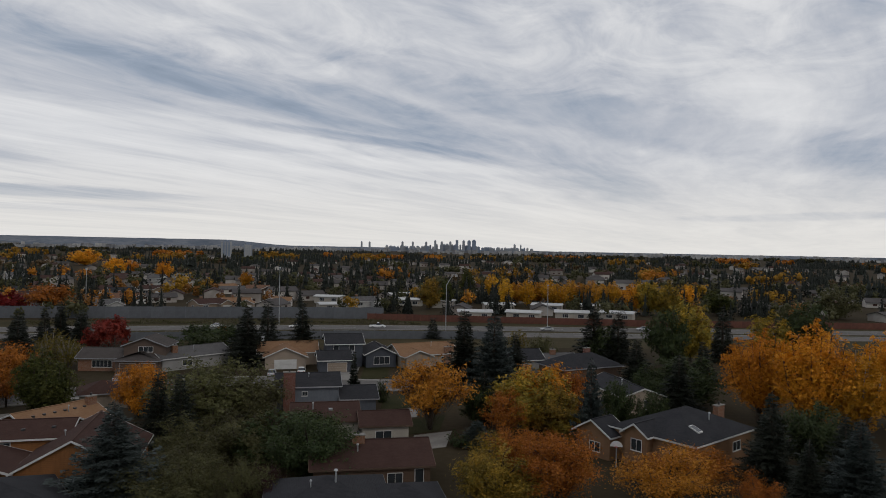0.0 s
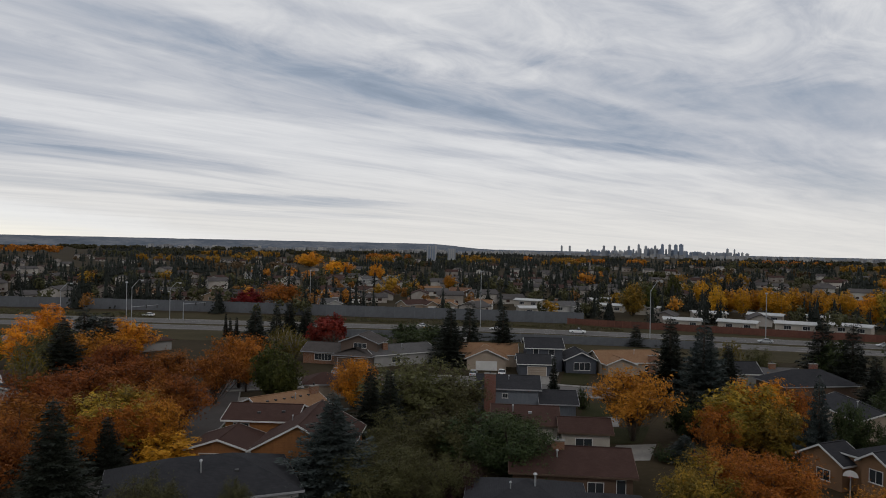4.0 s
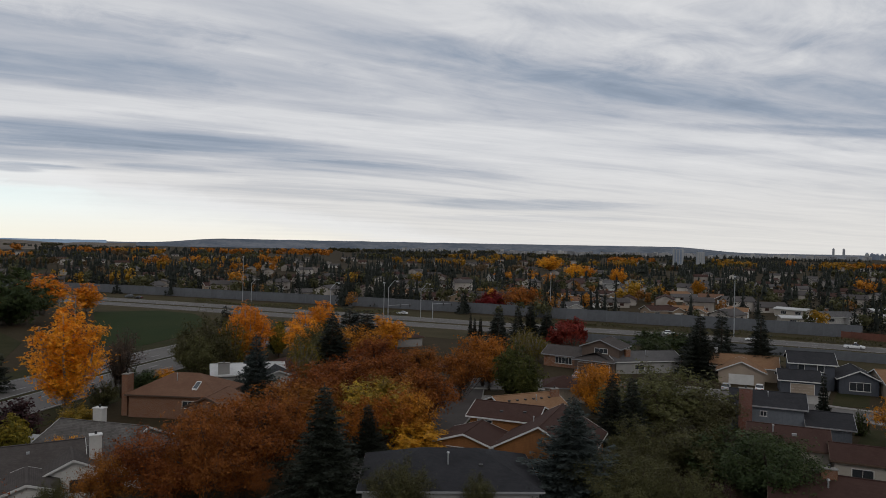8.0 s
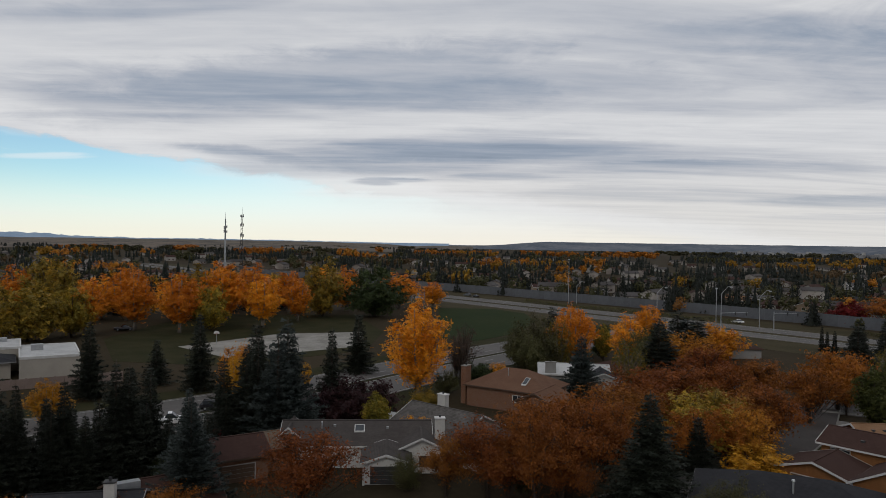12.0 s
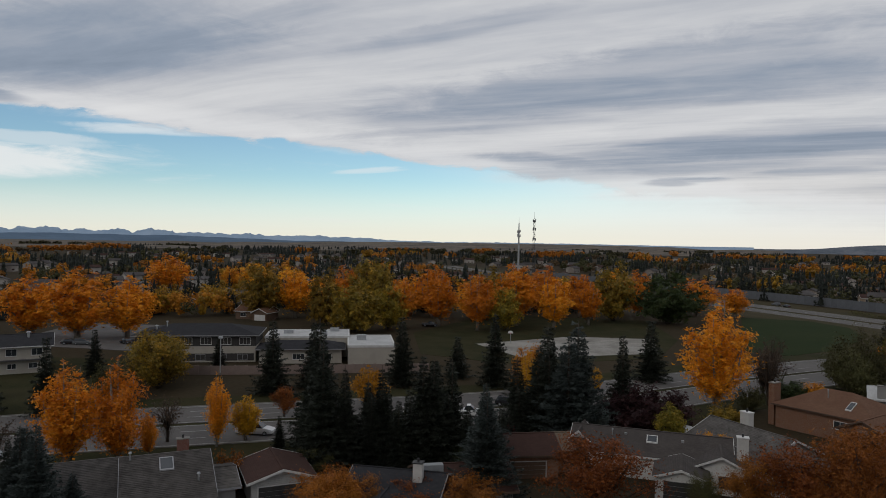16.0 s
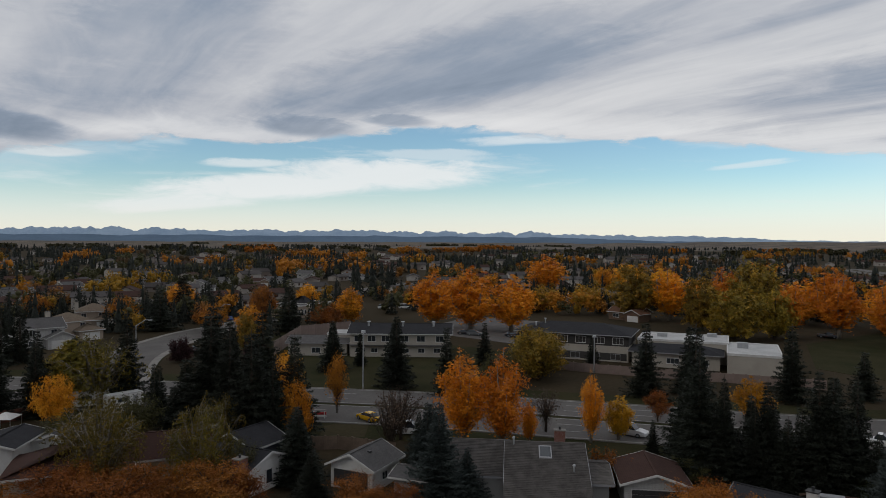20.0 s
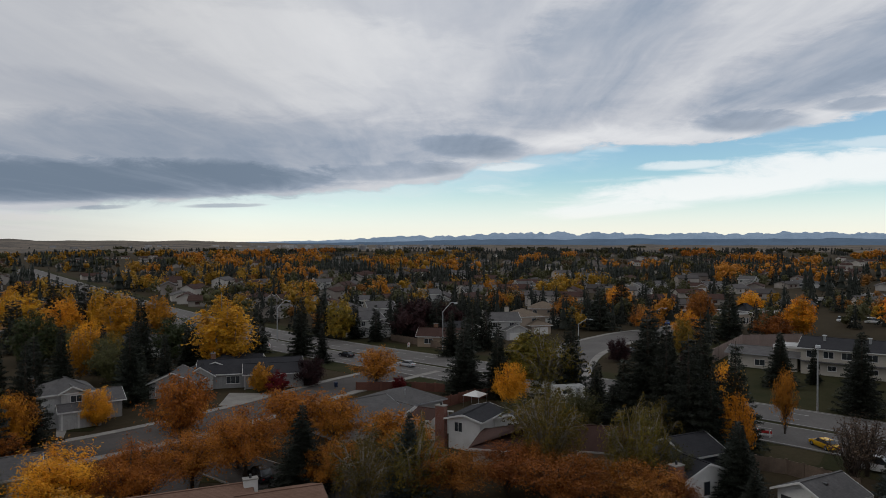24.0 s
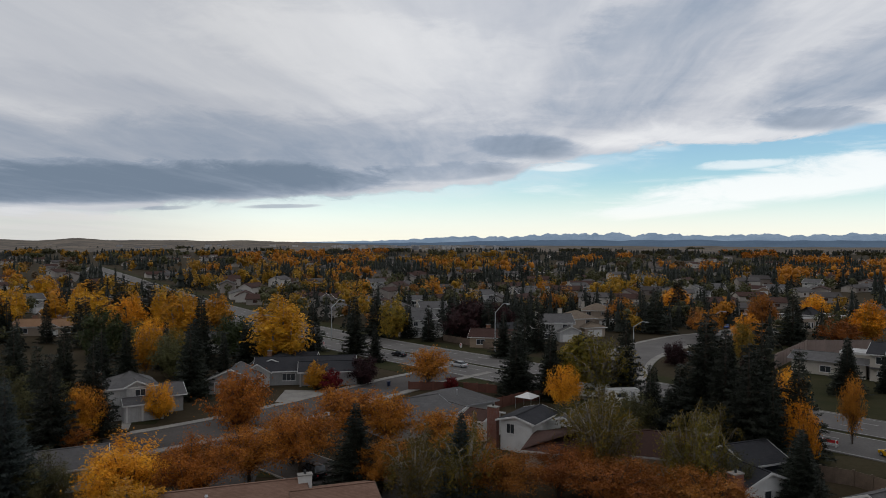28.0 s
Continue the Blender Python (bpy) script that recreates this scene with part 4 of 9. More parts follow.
def dashes(line, off, on, gap, w, z, mesh):
    """Broken line paint along a road."""
    pts = offset_line(line, off)
    acc, nxt, draw = 0.0, 0.0, True
    for (x0, y0), (x1, y1) in zip(pts, pts[1:]):
        L = math.hypot(x1 - x0, y1 - y0)
        s = 0.0
        while s < L:
            step = min(L - s, (on if draw else gap) - nxt)
            if draw and step > 0.2:
                a, b = s / L, (s + step) / L
                ribbon(mesh, [(x0 + (x1 - x0) * a, y0 + (y1 - y0) * a), (x0 + (x1 - x0) * b, y0 + (y1 - y0) * b)], w, z, 0.015)
            s += step
            nxt += step
            if nxt >= (on if draw else gap) - 1e-6:
                nxt, draw = 0.0, not draw
    return mesh


for line, z, offs, solid in ((HIGHWAY, 0.115, (-8.5, 8.5), (-14, -3, 3, 14)), (ARTERIAL, 0.125, (-8.5, -4.6, 4.6, 8.5), (-1.1, 1.1, -11.9, 11.9))):
    m = Mesh()
    for o in offs:
        dashes([p for p in line if abs(p[0]) < 420 and abs(p[1]) < 330], o, 4, 7, 0.2, z, m)
    for o in solid:
        ribbon(m, offset_line(line, o), 0.2, z, 0.015)
    tagged(new("road_marking", m.make("road_marking", PAINT_LINE)), "worn white lane lines painted on the road", "road marking", kind="structure")

flat("lawn", [(-128, -130), (-112, -98), (-120, -60), (-142, -52), (-175, -60), (-185, -140), (-150, -152)], 0.05, LAWN, "dull green lawn behind the wide street", "lawn")
flat("car_park", [(-200, -110), (-186, -60), (-205, -40), (-240, -50), (-250, -110)], 0.075, ASPHALT, "grey asphalt car park behind the school", "car park")
flat("lawn", [(-229, 6), (-186, 7), (-170, 30), (-180, 70), (-215, 90), (-270, 100), (-290, 40)], 0.045, LAWN, "green school lawn beside the court", "lawn")
# ---- houses ----
LOTS = []


class Pieces:
    """Like Mesh, but each box, slab or beam becomes a mesh of its own."""

    def __init__(self):
        self.made = []

    def box(self, *a):
        self.made.append(Mesh().box(*a))
        return self

    def slab(self, *a):
        self.made.append(Mesh().slab(*a))
        return self

    def beam(self, *a):
        self.made.append(Mesh().beam(*a))
        return self


def house(x, y, rot, label, name="house", lot=9.0, category="house"):
    h = thing(name, pose(x, y, 0, 0, 0, rot), label, category)
    c = h.matrix_world @ Vector((6, 6, 0))
    LOTS.append((c.x, c.y, lot))
    return h


def wing(h, x0, x1, y0, y1, eave, rise, ridge="x", style="gable", wall=SIDING_WHITE, roof=ROOF_DARK, trim=TRIM, over=0.55, z0=0.0, label="", skirt=None):
    """One roofed block. x0..y1 are the roof's edges, the walls stand back by the overhang. Returns its wall lines and roof height."""
    a, b, c, d = x0 + over, x1 - over, y0 + over, y1 - over
    m = Mesh()
    sx, sy = x1 - x0, y1 - y0
    half = (sy if ridge == "x" else sx) / 2
    k = rise / half                      # slope
    wz = eave + k * over - 0.05
    if style == "gable":
        if ridge == "x":
            ym = (y0 + y1) / 2
            ends = [[(xx, c, z0), (xx, d, z0), (xx, d, wz), (xx, ym, eave + rise - 0.12), (xx, c, wz)] for xx in (b, a)]
            m.quad(*ends[0]).quad(*ends[1][::-1])
            m.quad((a, c, z0), (b, c, z0), (b, c, wz), (a, c, wz)).quad((b, d, z0), (a, d, z0), (a, d, wz), (b, d, wz))
        else:
            xm = (x0 + x1) / 2
            ends = [[(a, yy, z0), (b, yy, z0), (b, yy, wz), (xm, yy, eave + rise - 0.12), (a, yy, wz)] for yy in (c, d)]
            m.quad(*ends[0]).quad(*ends[1][::-1])
            m.quad((b, c, z0), (b, d, z0), (b, d, wz), (b, c, wz)).quad((a, d, z0), (a, c, z0), (a, c, wz), (a, d, wz))
    else:
        m.box(a, b, c, d, z0, eave - 0.02)
    part("wall", m, wall, h)
    if skirt:
        part("foundation", Mesh().box(a - 0.04, b + 0.04, c - 0.04, d + 0.04, -0.1, 0.55), skirt, h)
    r, f = Pieces(), Pieces()
    t = 0.16
    e = eave + 0.06
    top = e + rise
    g = 0.0
    if style == "flat":
        r.box(x0 + 0.3, x1 - 0.3, y0 + 0.3, y1 - 0.3, eave - 0.1, eave + 0.12)
        for p in ((x0, x1, y0, y0 + 0.3), (x0, x1, y1 - 0.3, y1), (x0, x0 + 0.3, y0 + 0.3, y1 - 0.3), (x1 - 0.3, x1, y0 + 0.3, y1 - 0.3)):
            f.box(*p, eave - 0.25, eave + 0.3)
    elif style == "gable" and ridge == "x":
        ym = (y0 + y1) / 2
        r.slab([(x0, y0, e), (x1, y0, e), (x1, ym, top), (x0, ym, top)], t).slab([(x0, ym, top), (x1, ym, top), (x1, y1, e), (x0, y1, e)], t)
        r.box(x0, x1, ym - 0.14, ym + 0.14, top - 0.05, top + 0.05)
        for yy in (y0, y1):
            f.beam((x0, yy, e - 0.02), (x1, yy, e - 0.02), 0.05, 0.24)
        for xx in (x0 - 0.03, x1 + 0.03):
            f.beam((xx, y0, e + 0.02), (xx, ym, top + 0.02), 0.06, 0.26).beam((xx, y1, e + 0.02), (xx, ym, top + 0.02), 0.06, 0.26)
    elif style == "gable":
        xm = (x0 + x1) / 2
        r.slab([(x0, y1, e), (x0, y0, e), (xm, y0, top), (xm, y1, top)], t).slab([(xm, y1, top), (xm, y0, top), (x1, y0, e), (x1, y1, e)], t)
        r.box(xm - 0.14, xm + 0.14, y0, y1, top - 0.05, top + 0.05)
        for xx in (x0, x1):
            f.beam((xx, y0, e - 0.02), (xx, y1, e - 0.02), 0.05, 0.24)
        for yy in (y0 - 0.03, y1 + 0.03):
            f.beam((x0, yy, e + 0.02), (xm, yy, top + 0.02), 0.06, 0.26).beam((x1, yy, e + 0.02), (xm, yy, top + 0.02), 0.06, 0.26)
    else:
        if ridge == "x":
            ym, q = (y0 + y1) / 2, sy / 2
            p, s = (x0 + q, ym, top), (x1 - q, ym, top)
            r.slab([(x0, y0, e), (x1, y0, e), s, p], t).slab([(x1, y1, e), (x0, y1, e), p, s], t)
            r.slab([(x1, y0, e), (x1, y1, e), s], t).slab([(x0, y1, e), (x0, y0, e), p], t)
        else:
            xm, q = (x0 + x1) / 2, sx / 2
            p, s = (xm, y0 + q, top), (xm, y1 - q, top)
            r.slab([(x0, y1, e), (x0, y0, e), p, s], t).slab([(x1, y0, e), (x1, y1, e), s, p], t)
            r.slab([(x0, y0, e), (x1, y0, e), p], t).slab([(x1, y1, e), (x0, y1, e), s], t)
        for aa, bb in (((x0, y0), (x1, y0)), ((x1, y0), (x1, y1)), ((x1, y1), (x0, y1)), ((x0, y1), (x0, y0))):
            f.beam((*aa, e - 0.02), (*bb, e - 0.02), 0.05, 0.24)
    ro = None
    for m in r.made:
        if ro is None:
            ro = part("roof", m, roof, h, label)
        else:
            part("roof_slope" if len(m.v) > 5 and m.v[0][2] < top - 0.06 or style != "gable" else "ridge_cap", m, roof, ro)
    for m in f.made:
        part("fascia_board", m, trim, ro)

    def z(x, y):
        if style == "flat":
            return eave + 0.12
        if ridge == "x":
            v = e + k * min(y - y0, y1 - y)
            return min(v, e + k * min(x - x0, x1 - x)) if style == "hip" else v
        v = e + k * min(x - x0, x1 - x)
        return min(v, e + k * min(y - y0, y1 - y)) if style == "hip" else v

    return {"F": ((a, c), (b, c)), "B": ((b, d), (a, d)), "L": ((a, d), (a, c)), "R": ((b, c), (b, d)), "z": z}


def on_wall(line, u, w):
    """Start, along and outward vectors of a patch w wide, u metres from the wall's left end as seen from outside."""
    p, q = Vector((*line[0], 0)), Vector((*line[1], 0))
    d = (q - p).normalized()
    n = Vector((d.y, -d.x, 0))
    return p + d * u, d, n


def patch(o, d, n, u0, u1, z0, z1, n0, n1, m):
    """A box on a wall: along u, up z, outward n."""
    P = [o + d * u + n * k for u, k in ((u0, n0), (u1, n0), (u1, n1), (u0, n1))]
    i = len(m.v)
    m.v += [(p.x, p.y, z0) for p in P] + [(p.x, p.y, z1) for p in P]
    m.f += [tuple(i + j for j in q) for q in ((0, 1, 2, 3), (7, 6, 5, 4), (4, 5, 1, 0), (5, 6, 2, 1), (6, 7, 3, 2), (7, 4, 0, 3))]
    return m


def lattice(o, d, n, us, zs, deep):
    """A window frame in one piece: bars round the panes and between them."""
    m = Mesh()
    nu, nz = len(us), len(zs)
    for dep in (deep, 0.0):
        for z in zs:
            for u in us:
                p = o + d * u + n * dep
                m.v.append((p[0], p[1], z))
    solid = [[i % 2 == 0 or k != 1 for k in range(nz - 1)] for i in range(nu - 1)]
    for i in range(nu - 1):
        for k in range(nz - 1):
            if solid[i][k]:
                a = k * nu + i
                q = (a, a + 1, a + nu + 1, a + nu)
                m.f.append(q)
                for e, (di, dk) in zip(((0, 1), (1, 2), (2, 3), (3, 0)), ((0, -1), (1, 0), (0, 1), (-1, 0))):
                    ii, kk = i + di, k + dk
                    if not (0 <= ii < nu - 1 and 0 <= kk < nz - 1 and solid[ii][kk]):
                        m.f.append((q[e[1]], q[e[0]], q[e[0]] + nu * nz, q[e[1]] + nu * nz))
    return m


def win(h, line, u, z, w, ht, cols=2, frame_mat=TRIM, blind=False):
    o, d, n = on_wall(line, u, w)
    t = 0.09
    us = [-t] + [x for i in range(cols) for x in (w * i / cols + (0.03 if i else 0), w * (i + 1) / cols - (0.03 if i < cols - 1 else 0))] + [w + t]
    fr = lattice(o, d, n, us, [z - t, z, z + ht, z + ht + t], 0.07)
    ob = part("window", fr, frame_mat, h)
    part("sill", patch(o, d, n, -0.15, w + 0.15, z - t - 0.05, z - t, 0.0, 0.12, Mesh()), frame_mat, ob)
    for i in range(cols):
        part("pane", patch(o, d, n, w * i / cols + 0.03, w * (i + 1) / cols - 0.03, z, z + ht, 0.0, 0.025, Mesh()), CURTAIN if blind and i % 2 else GLASS, ob)
    return ob


def gdoor(h, line, u, w, ht, material=WHITE, rows=4):
    o, d, n = on_wall(line, u, w)
    ob = part("garage_door", patch(o, d, n, -0.12, w + 0.12, 0.05, ht + 0.14, 0.0, 0.03, Mesh()), TRIM, h, "overhead garage door")
    for i in range(rows):
        part("panel", patch(o, d, n, 0, w, 0.05 + ht * i / rows + 0.015, 0.05 + ht * (i + 1) / rows - 0.015, 0.03, 0.07, Mesh()), material, ob)
    return ob


def door(h, line, u, material=TRIM_BROWN, z=0.3):
    o, d, n = on_wall(line, u, 0.95)
    ob = part("door", patch(o, d, n, 0, 0.95, z, z + 2.05, 0.0, 0.05, Mesh()), material, h)
    part("door_frame", patch(o, d, n, -0.1, 0, z, z + 2.15, 0.0, 0.08, patch(o, d, n, 0.95, 1.05, z, z + 2.15, 0.0, 0.08, Mesh())), TRIM, ob)
    part("handle", patch(o, d, n, 0.82, 0.88, z + 0.95, z + 1.05, 0.05, 0.1, Mesh()), GALV, ob)
    return ob


def chimney(h, x, y, z0, z1, w, d, material=BRICK_RED, cap=CONCRETE):
    ob = part("chimney", Mesh().box(x - w / 2, x + w / 2, y - d / 2, y + d / 2, z0, z1), material, h, "masonry chimney stack")
    part("cap", Mesh().box(x - w / 2 - 0.08, x + w / 2 + 0.08, y - d / 2 - 0.08, y + d / 2 + 0.08, z1, z1 + 0.12), cap, ob)
    part("flue", Mesh().tube([(x, y, z1 + 0.1), (x, y, z1 + 0.5)], [0.14, 0.14], 8), DARK_METAL, ob)
    return ob


def vent(h, x, y, z, ht=0.7, r=0.07, hat=True, material=GALV):
    ob = part("vent_pipe", Mesh().tube([(x, y, z - 0.2), (x, y, z + ht)], [r, r], 8), material, h)
    if hat:
        part("hood", Mesh().tube([(x, y, z + ht), (x, y, z + ht + 0.16)], [r * 2.1, r * 1.4], 8), material, ob)
    return ob


def roof_box(h, x, y, z, s=0.45, material=DARK_METAL):
    return part("roof_vent", Mesh().box(x - s / 2, x + s / 2, y - s / 2, y + s / 2, z - 0.2, z + 0.16), material, h)


def skylight(h, W, x, y, w, d, rim=TRIM):
    """A glazed box lying on the roof slope of a wing."""
    m = Mesh()
    z = W["z"]
    c = [(x - w / 2, y - d / 2), (x + w / 2, y - d / 2), (x + w / 2, y + d / 2), (x - w / 2, y + d / 2)]
    ob = part("skylight", m.slab([(px, py, z(px, py) + 0.16) for px, py in c], 0.2), rim, h)
    c = [(x + (px - x) * 0.82, y + (py - y) * 0.82) for px, py in c]
    part("pane", Mesh().slab([(px, py, z(px, py) + 0.175) for px, py in c], 0.03), GLASS, ob)
    return ob


def shake_courses(h, x0, x1, y0, ym, e, top, n, material):
    """Overlapping rows of shakes on the slope from the eave y0 up to the ridge ym, each row a thin board with a thick butt."""
    rng = random.Random(int(x0 * 7 + n))
    for i in range(n):
        a, b = i / n, min(1, (i + 1.15) / n)
        lip = 0.045 + rng.uniform(0.0, 0.015)
        front, x = [], x0
        while x < x1 - 0.05:                  # uneven butts, one beside the other
            w = min(rng.uniform(0.25, 0.6), x1 - x)
            y = y0 + (ym - y0) * a - 0.07 * rng.random()
            front += [(x, y, e + (top - e) * a + lip), (x + w - 0.01, y, e + (top - e) * a + lip)]
            x += w
        back = [(x1, y0 + (ym - y0) * b, e + (top - e) * b + 0.006), (x0, y0 + (ym - y0) * b, e + (top - e) * b + 0.006)]
        m = Mesh().slab(front + back, 0.03)
        part("shake_course", m, material, h)


def driveway(x, y, rot, w, L, z=0.13):
    a = pose(x, y, 0, 0, 0, rot)
    pts = [a @ Vector(p) for p in ((-w / 2, -L, 0), (w / 2, -L, 0), (w / 2, 0, 0), (-w / 2, 0, 0))]
    return flat("driveway", [(p.x, p.y) for p in pts], z, CONCRETE, "pale concrete driveway before a garage", "driveway")



h = house(-51.5, 65.1, 38.3, "low dark charcoal hip-roofed bungalow with a metal vent")
L = 9.3
W = wing(h, -6, L + 5.5, -7, 7, 3.0, 2.8, "x", "hip", STUCCO_GREY, ROOF_DARK, TRIM_GREY)
vent(h, 4.2, -2.8, W["z"](4.2, -2.8), 1.3, 0.1)
roof_box(h, 8, -3, W["z"](8, -3))
win(h, W["F"], 5, 1.0, 1.8, 1.2)
win(h, W["R"], 3, 1.0, 1.8, 1.2)

h = house(-49.0, 78.4, 14.0, "split-level house with orange cedar siding and brown roofs")
L = 13.3
RISE = 3.57
W = wing(h, 0, L, 0, 15, 3.2, RISE, "y", "gable", SIDING_ORANGE, ROOF_BROWN)
win(h, W["F"], 5.5, 1.0, 1.6, 1.2)
V = wing(h, -9, 0.4, 1.5, 10, 2.7, 1.5, "y", "gable", SIDING_ORANGE, ROOF_BROWN)
gdoor(h, V["F"], 1.6, 4.8, 2.1, SIDING_BROWN)
U = wing(h, -7, 4, 10, 19, 4.6, 1.5, "x", "gable", SIDING_ORANGE, ROOF_BROWN)
win(h, U["F"], 1.2, 3.2, 2.2, 0.9)
roof_box(h, -2, 12, U["z"](-2, 12))
roof_box(h, 1.5, 12.4, U["z"](1.5, 12.4))
vent(h, L * 0.3, 8, W["z"](L * 0.3, 8), 0.6)

h = house(-52.3, 91.5, 61.2, "house with a broad orange-tan shingle roof and a brick chimney")
L = 9.8
W = wing(h, -1, 11, 0, 12, 4.0, 2.3, "x", "gable", SIDING_ORANGE, ROOF_ORANGE)
for i in range(6):
    roof_box(h, 1.2 + i * 1.5, 4.4, W["z"](1.2, 4.4), 0.35)
vent(h, 6, 4, W["z"](6, 4), 0.8)
chimney(h, 10, 4.8, 3, W["z"](10, 5) + 1.0, 1.4, 0.7, BRICK_BROWN)

h = house(-74.2, 156.1, 3.6, "two-storey taupe-brown house with an arched double garage")
L = 10.6
W = wing(h, 0, L, 0, 8, 3.0, 1.7, "y", "hip", STUCCO_TAUPE, ROOF_TAUPE, TRIM_GREY)
gdoor(h, W["F"], 1.0, 3.4, 2.3, SIDING_BROWN)
gdoor(h, W["F"], 5.4, 3.4, 2.3, SIDING_BROWN)
U = wing(h, 0.5, L + 0.5, 3.5, 12, 5.8, 2.0, "y", "gable", STUCCO_TAUPE, ROOF_TAUPE, TRIM_GREY)
win(h, U["F"], 3.4, 4.5, 3.2, 1.1, 3)
V = wing(h, -9.5, 1.0, 3, 12, 3.0, 1.9, "x", "gable", BRICK_BROWN, ROOF_TAUPE, TRIM_GREY)
win(h, V["F"], 3.2, 1.0, 4.4, 1.5, 5)

h = house(-63.4, 120.6, 28.2, "low garage with a dark brown hip roof")
L = 8.8
W = wing(h, 0, L, 0, 8, 2.9, 1.7, "x", "hip", SIDING_TAN, ROOF_BROWN, TRIM_GREY)

h = house(-64.0, 158.6, 48.9, "grey-roofed bungalow with a brick chimney behind a broad olive tree")
L = 18.6
W = wing(h, 0, L, 0, 10, 3.0, 1.8, "x", "gable", STUCCO_GREY, ROOF_GREY)
chimney(h, 4.5, 2.6, 2, 5.6, 1.3, 0.8, BRICK_BROWN)
vent(h, 9.6, 3, 3.9, 1.2)
win(h, W["F"], 5, 1.0, 2.4, 1.2)

h = house(-42.3, 164.3, 14.4, "bungalow with an orange-tan roof and a white garage gable")
L = 10.7
RISE = 2.35
W = wing(h, 0, L, 0, 9, 2.9, RISE, "y", "gable", STUCCO_BEIGE, ROOF_ORANGE)
gdoor(h, W["F"], 2.3, 5.0, 2.2, WHITE)
V = wing(h, -1.5, L + 3, 6, 15, 3.1, 2.3, "x", "gable", STUCCO_BEIGE, ROOF_ORANGE)
chimney(h, 0, 11, 3, 6.6, 0.7, 0.7, GALV, GALV)

h = house(-27.3, 169.3, 15.2, "two-storey slate-blue house with white window frames")
L = 7.3
W = wing(h, -1, L + 1.5, 0, 10, 5.7, 2.0, "x", "gable", SIDING_DKBLUE, ROOF_DARK)
win(h, W["F"], 1.6, 4.0, 1.2, 1.4, 1)
win(h, W["F"], 5.4, 4.0, 1.2, 1.4, 1)
V = wing(h, L + 1.0, L + 9.5, -2, 9, 3.2, 2.0, "y", "gable", SIDING_DKBLUE, ROOF_DARK)
win(h, V["F"], 2.0, 0.9, 3.8, 1.7, 3)
U = wing(h, -3.5, 5.0, -7, 1, 2.9, 1.8, "x", "gable", SIDING_DKBLUE, ROOF_DARK)
gdoor(h, U["F"], 2.0, 4.4, 2.2, STUCCO_BEIGE)

h = house(-10.0, 170.1, 26.5, "bungalow with an orange-tan roof and brown brick chimney")
L = 16.7
W = wing(h, 0, L, 0, 11, 3.0, 2.3, "x", "gable", STUCCO_BEIGE, ROOF_ORANGE)
V = wing(h, 0.5, 8.5, -2, 5, 2.9, 1.5, "y", "gable", STUCCO_BEIGE, ROOF_ORANGE)
win(h, W["F"], 11, 0.9, 2.2, 1.3, 2)
chimney(h, 13.4, 0.6, 0, 4.6, 2.0, 0.7, BRICK_BROWN)
vent(h, 10, 3.5, 4.4, 1.2)

h = house(-28.7, 119.4, 12.9, "blue-grey house with a tall red brick chimney")
L = 11.7
W = wing(h, 0, L, 0, 9, 5.2, 1.7, "x", "gable", SIDING_BLUE, ROOF_DARK, TRIM_GREY)
chimney(h, 2.6, -0.4, 0, 7.9, 2.0, 0.8, BRICK_RED)
win(h, W["F"], 4.3, 3.6, 0.9, 0.7, 2)
V = wing(h, L - 0.5, L + 6.5, -1, 8, 3.0, 1.6, "x", "gable", SIDING_BLUE, ROOF_DARK, TRIM_GREY)
vent(h, 6, 3, 6.4, 0.6)

h = house(-22.5, 103.8, 11.9, "white-walled bungalow with a dark reddish-brown roof")
L = 10.8
W = wing(h, 0, L, 0, 10, 3.2, 1.9, "x", "gable", STUCCO_CREAM, ROOF_BROWN, TRIM_BROWN)
vent(h, 3.5, 3.2, W["z"](3.5, 3.2), 0.9, 0.09)
roof_box(h, 6.2, 3.0, W["z"](6.2, 3.0), 0.6, GALV)
V = wing(h, L - 0.6, L + 7.5, -2.5, 5, 2.9, 1.5, "x", "gable", STUCCO_CREAM, ROOF_BROWN, TRIM_BROWN)
win(h, V["F"], 2, 0.8, 2.4, 1.2, 2)
U = wing(h, 3.2, 6.2, -4, 2, 3.0, 0.9, "y", "gable", SIDING_BROWN, ROOF_BROWN, TRIM_BROWN)

h = house(-10.6, 83.5, 11.0, "bungalow with a broad dark brown roof and a flat chimney cap")
L = 10.4
W = wing(h, -5, L, 0, 11, 3.0, 2.0, "x", "gable", SIDING_BROWN, ROOF_BROWN, TRIM_BROWN)
chimney(h, 1.2, 5, 4, W["z"](1.2, 5) + 0.9, 1.6, 0.8, BRICK_BROWN)
vent(h, 1.0, 3.2, W["z"](1.0, 3.2), 0.8, 0.1)
win(h, W["F"], 9.0, 0.9, 1.8, 1.2)
win(h, W["F"], 12.4, 0.9, 1.0, 1.6, 1)

h = house(-14.9, 75.1, 10.9, "bungalow under a charcoal hip roof with two pale pipes")
L = 9.4
W = wing(h, -4, L, -8, 5, 3.0, 2.3, "x", "hip", STUCCO_GREY, ROOF_DARK, TRIM_GREY)
vent(h, 3.6, -2.6, W["z"](3.6, -2.6), 1.2, 0.12)
vent(h, 1.0, -3.2, W["z"](1.0, -3.2), 0.6)
V = wing(h, L - 3, L + 6, -7, 2, 2.9, 1.6, "x", "hip", STUCCO_GREY, ROOF_DARK, TRIM_GREY)

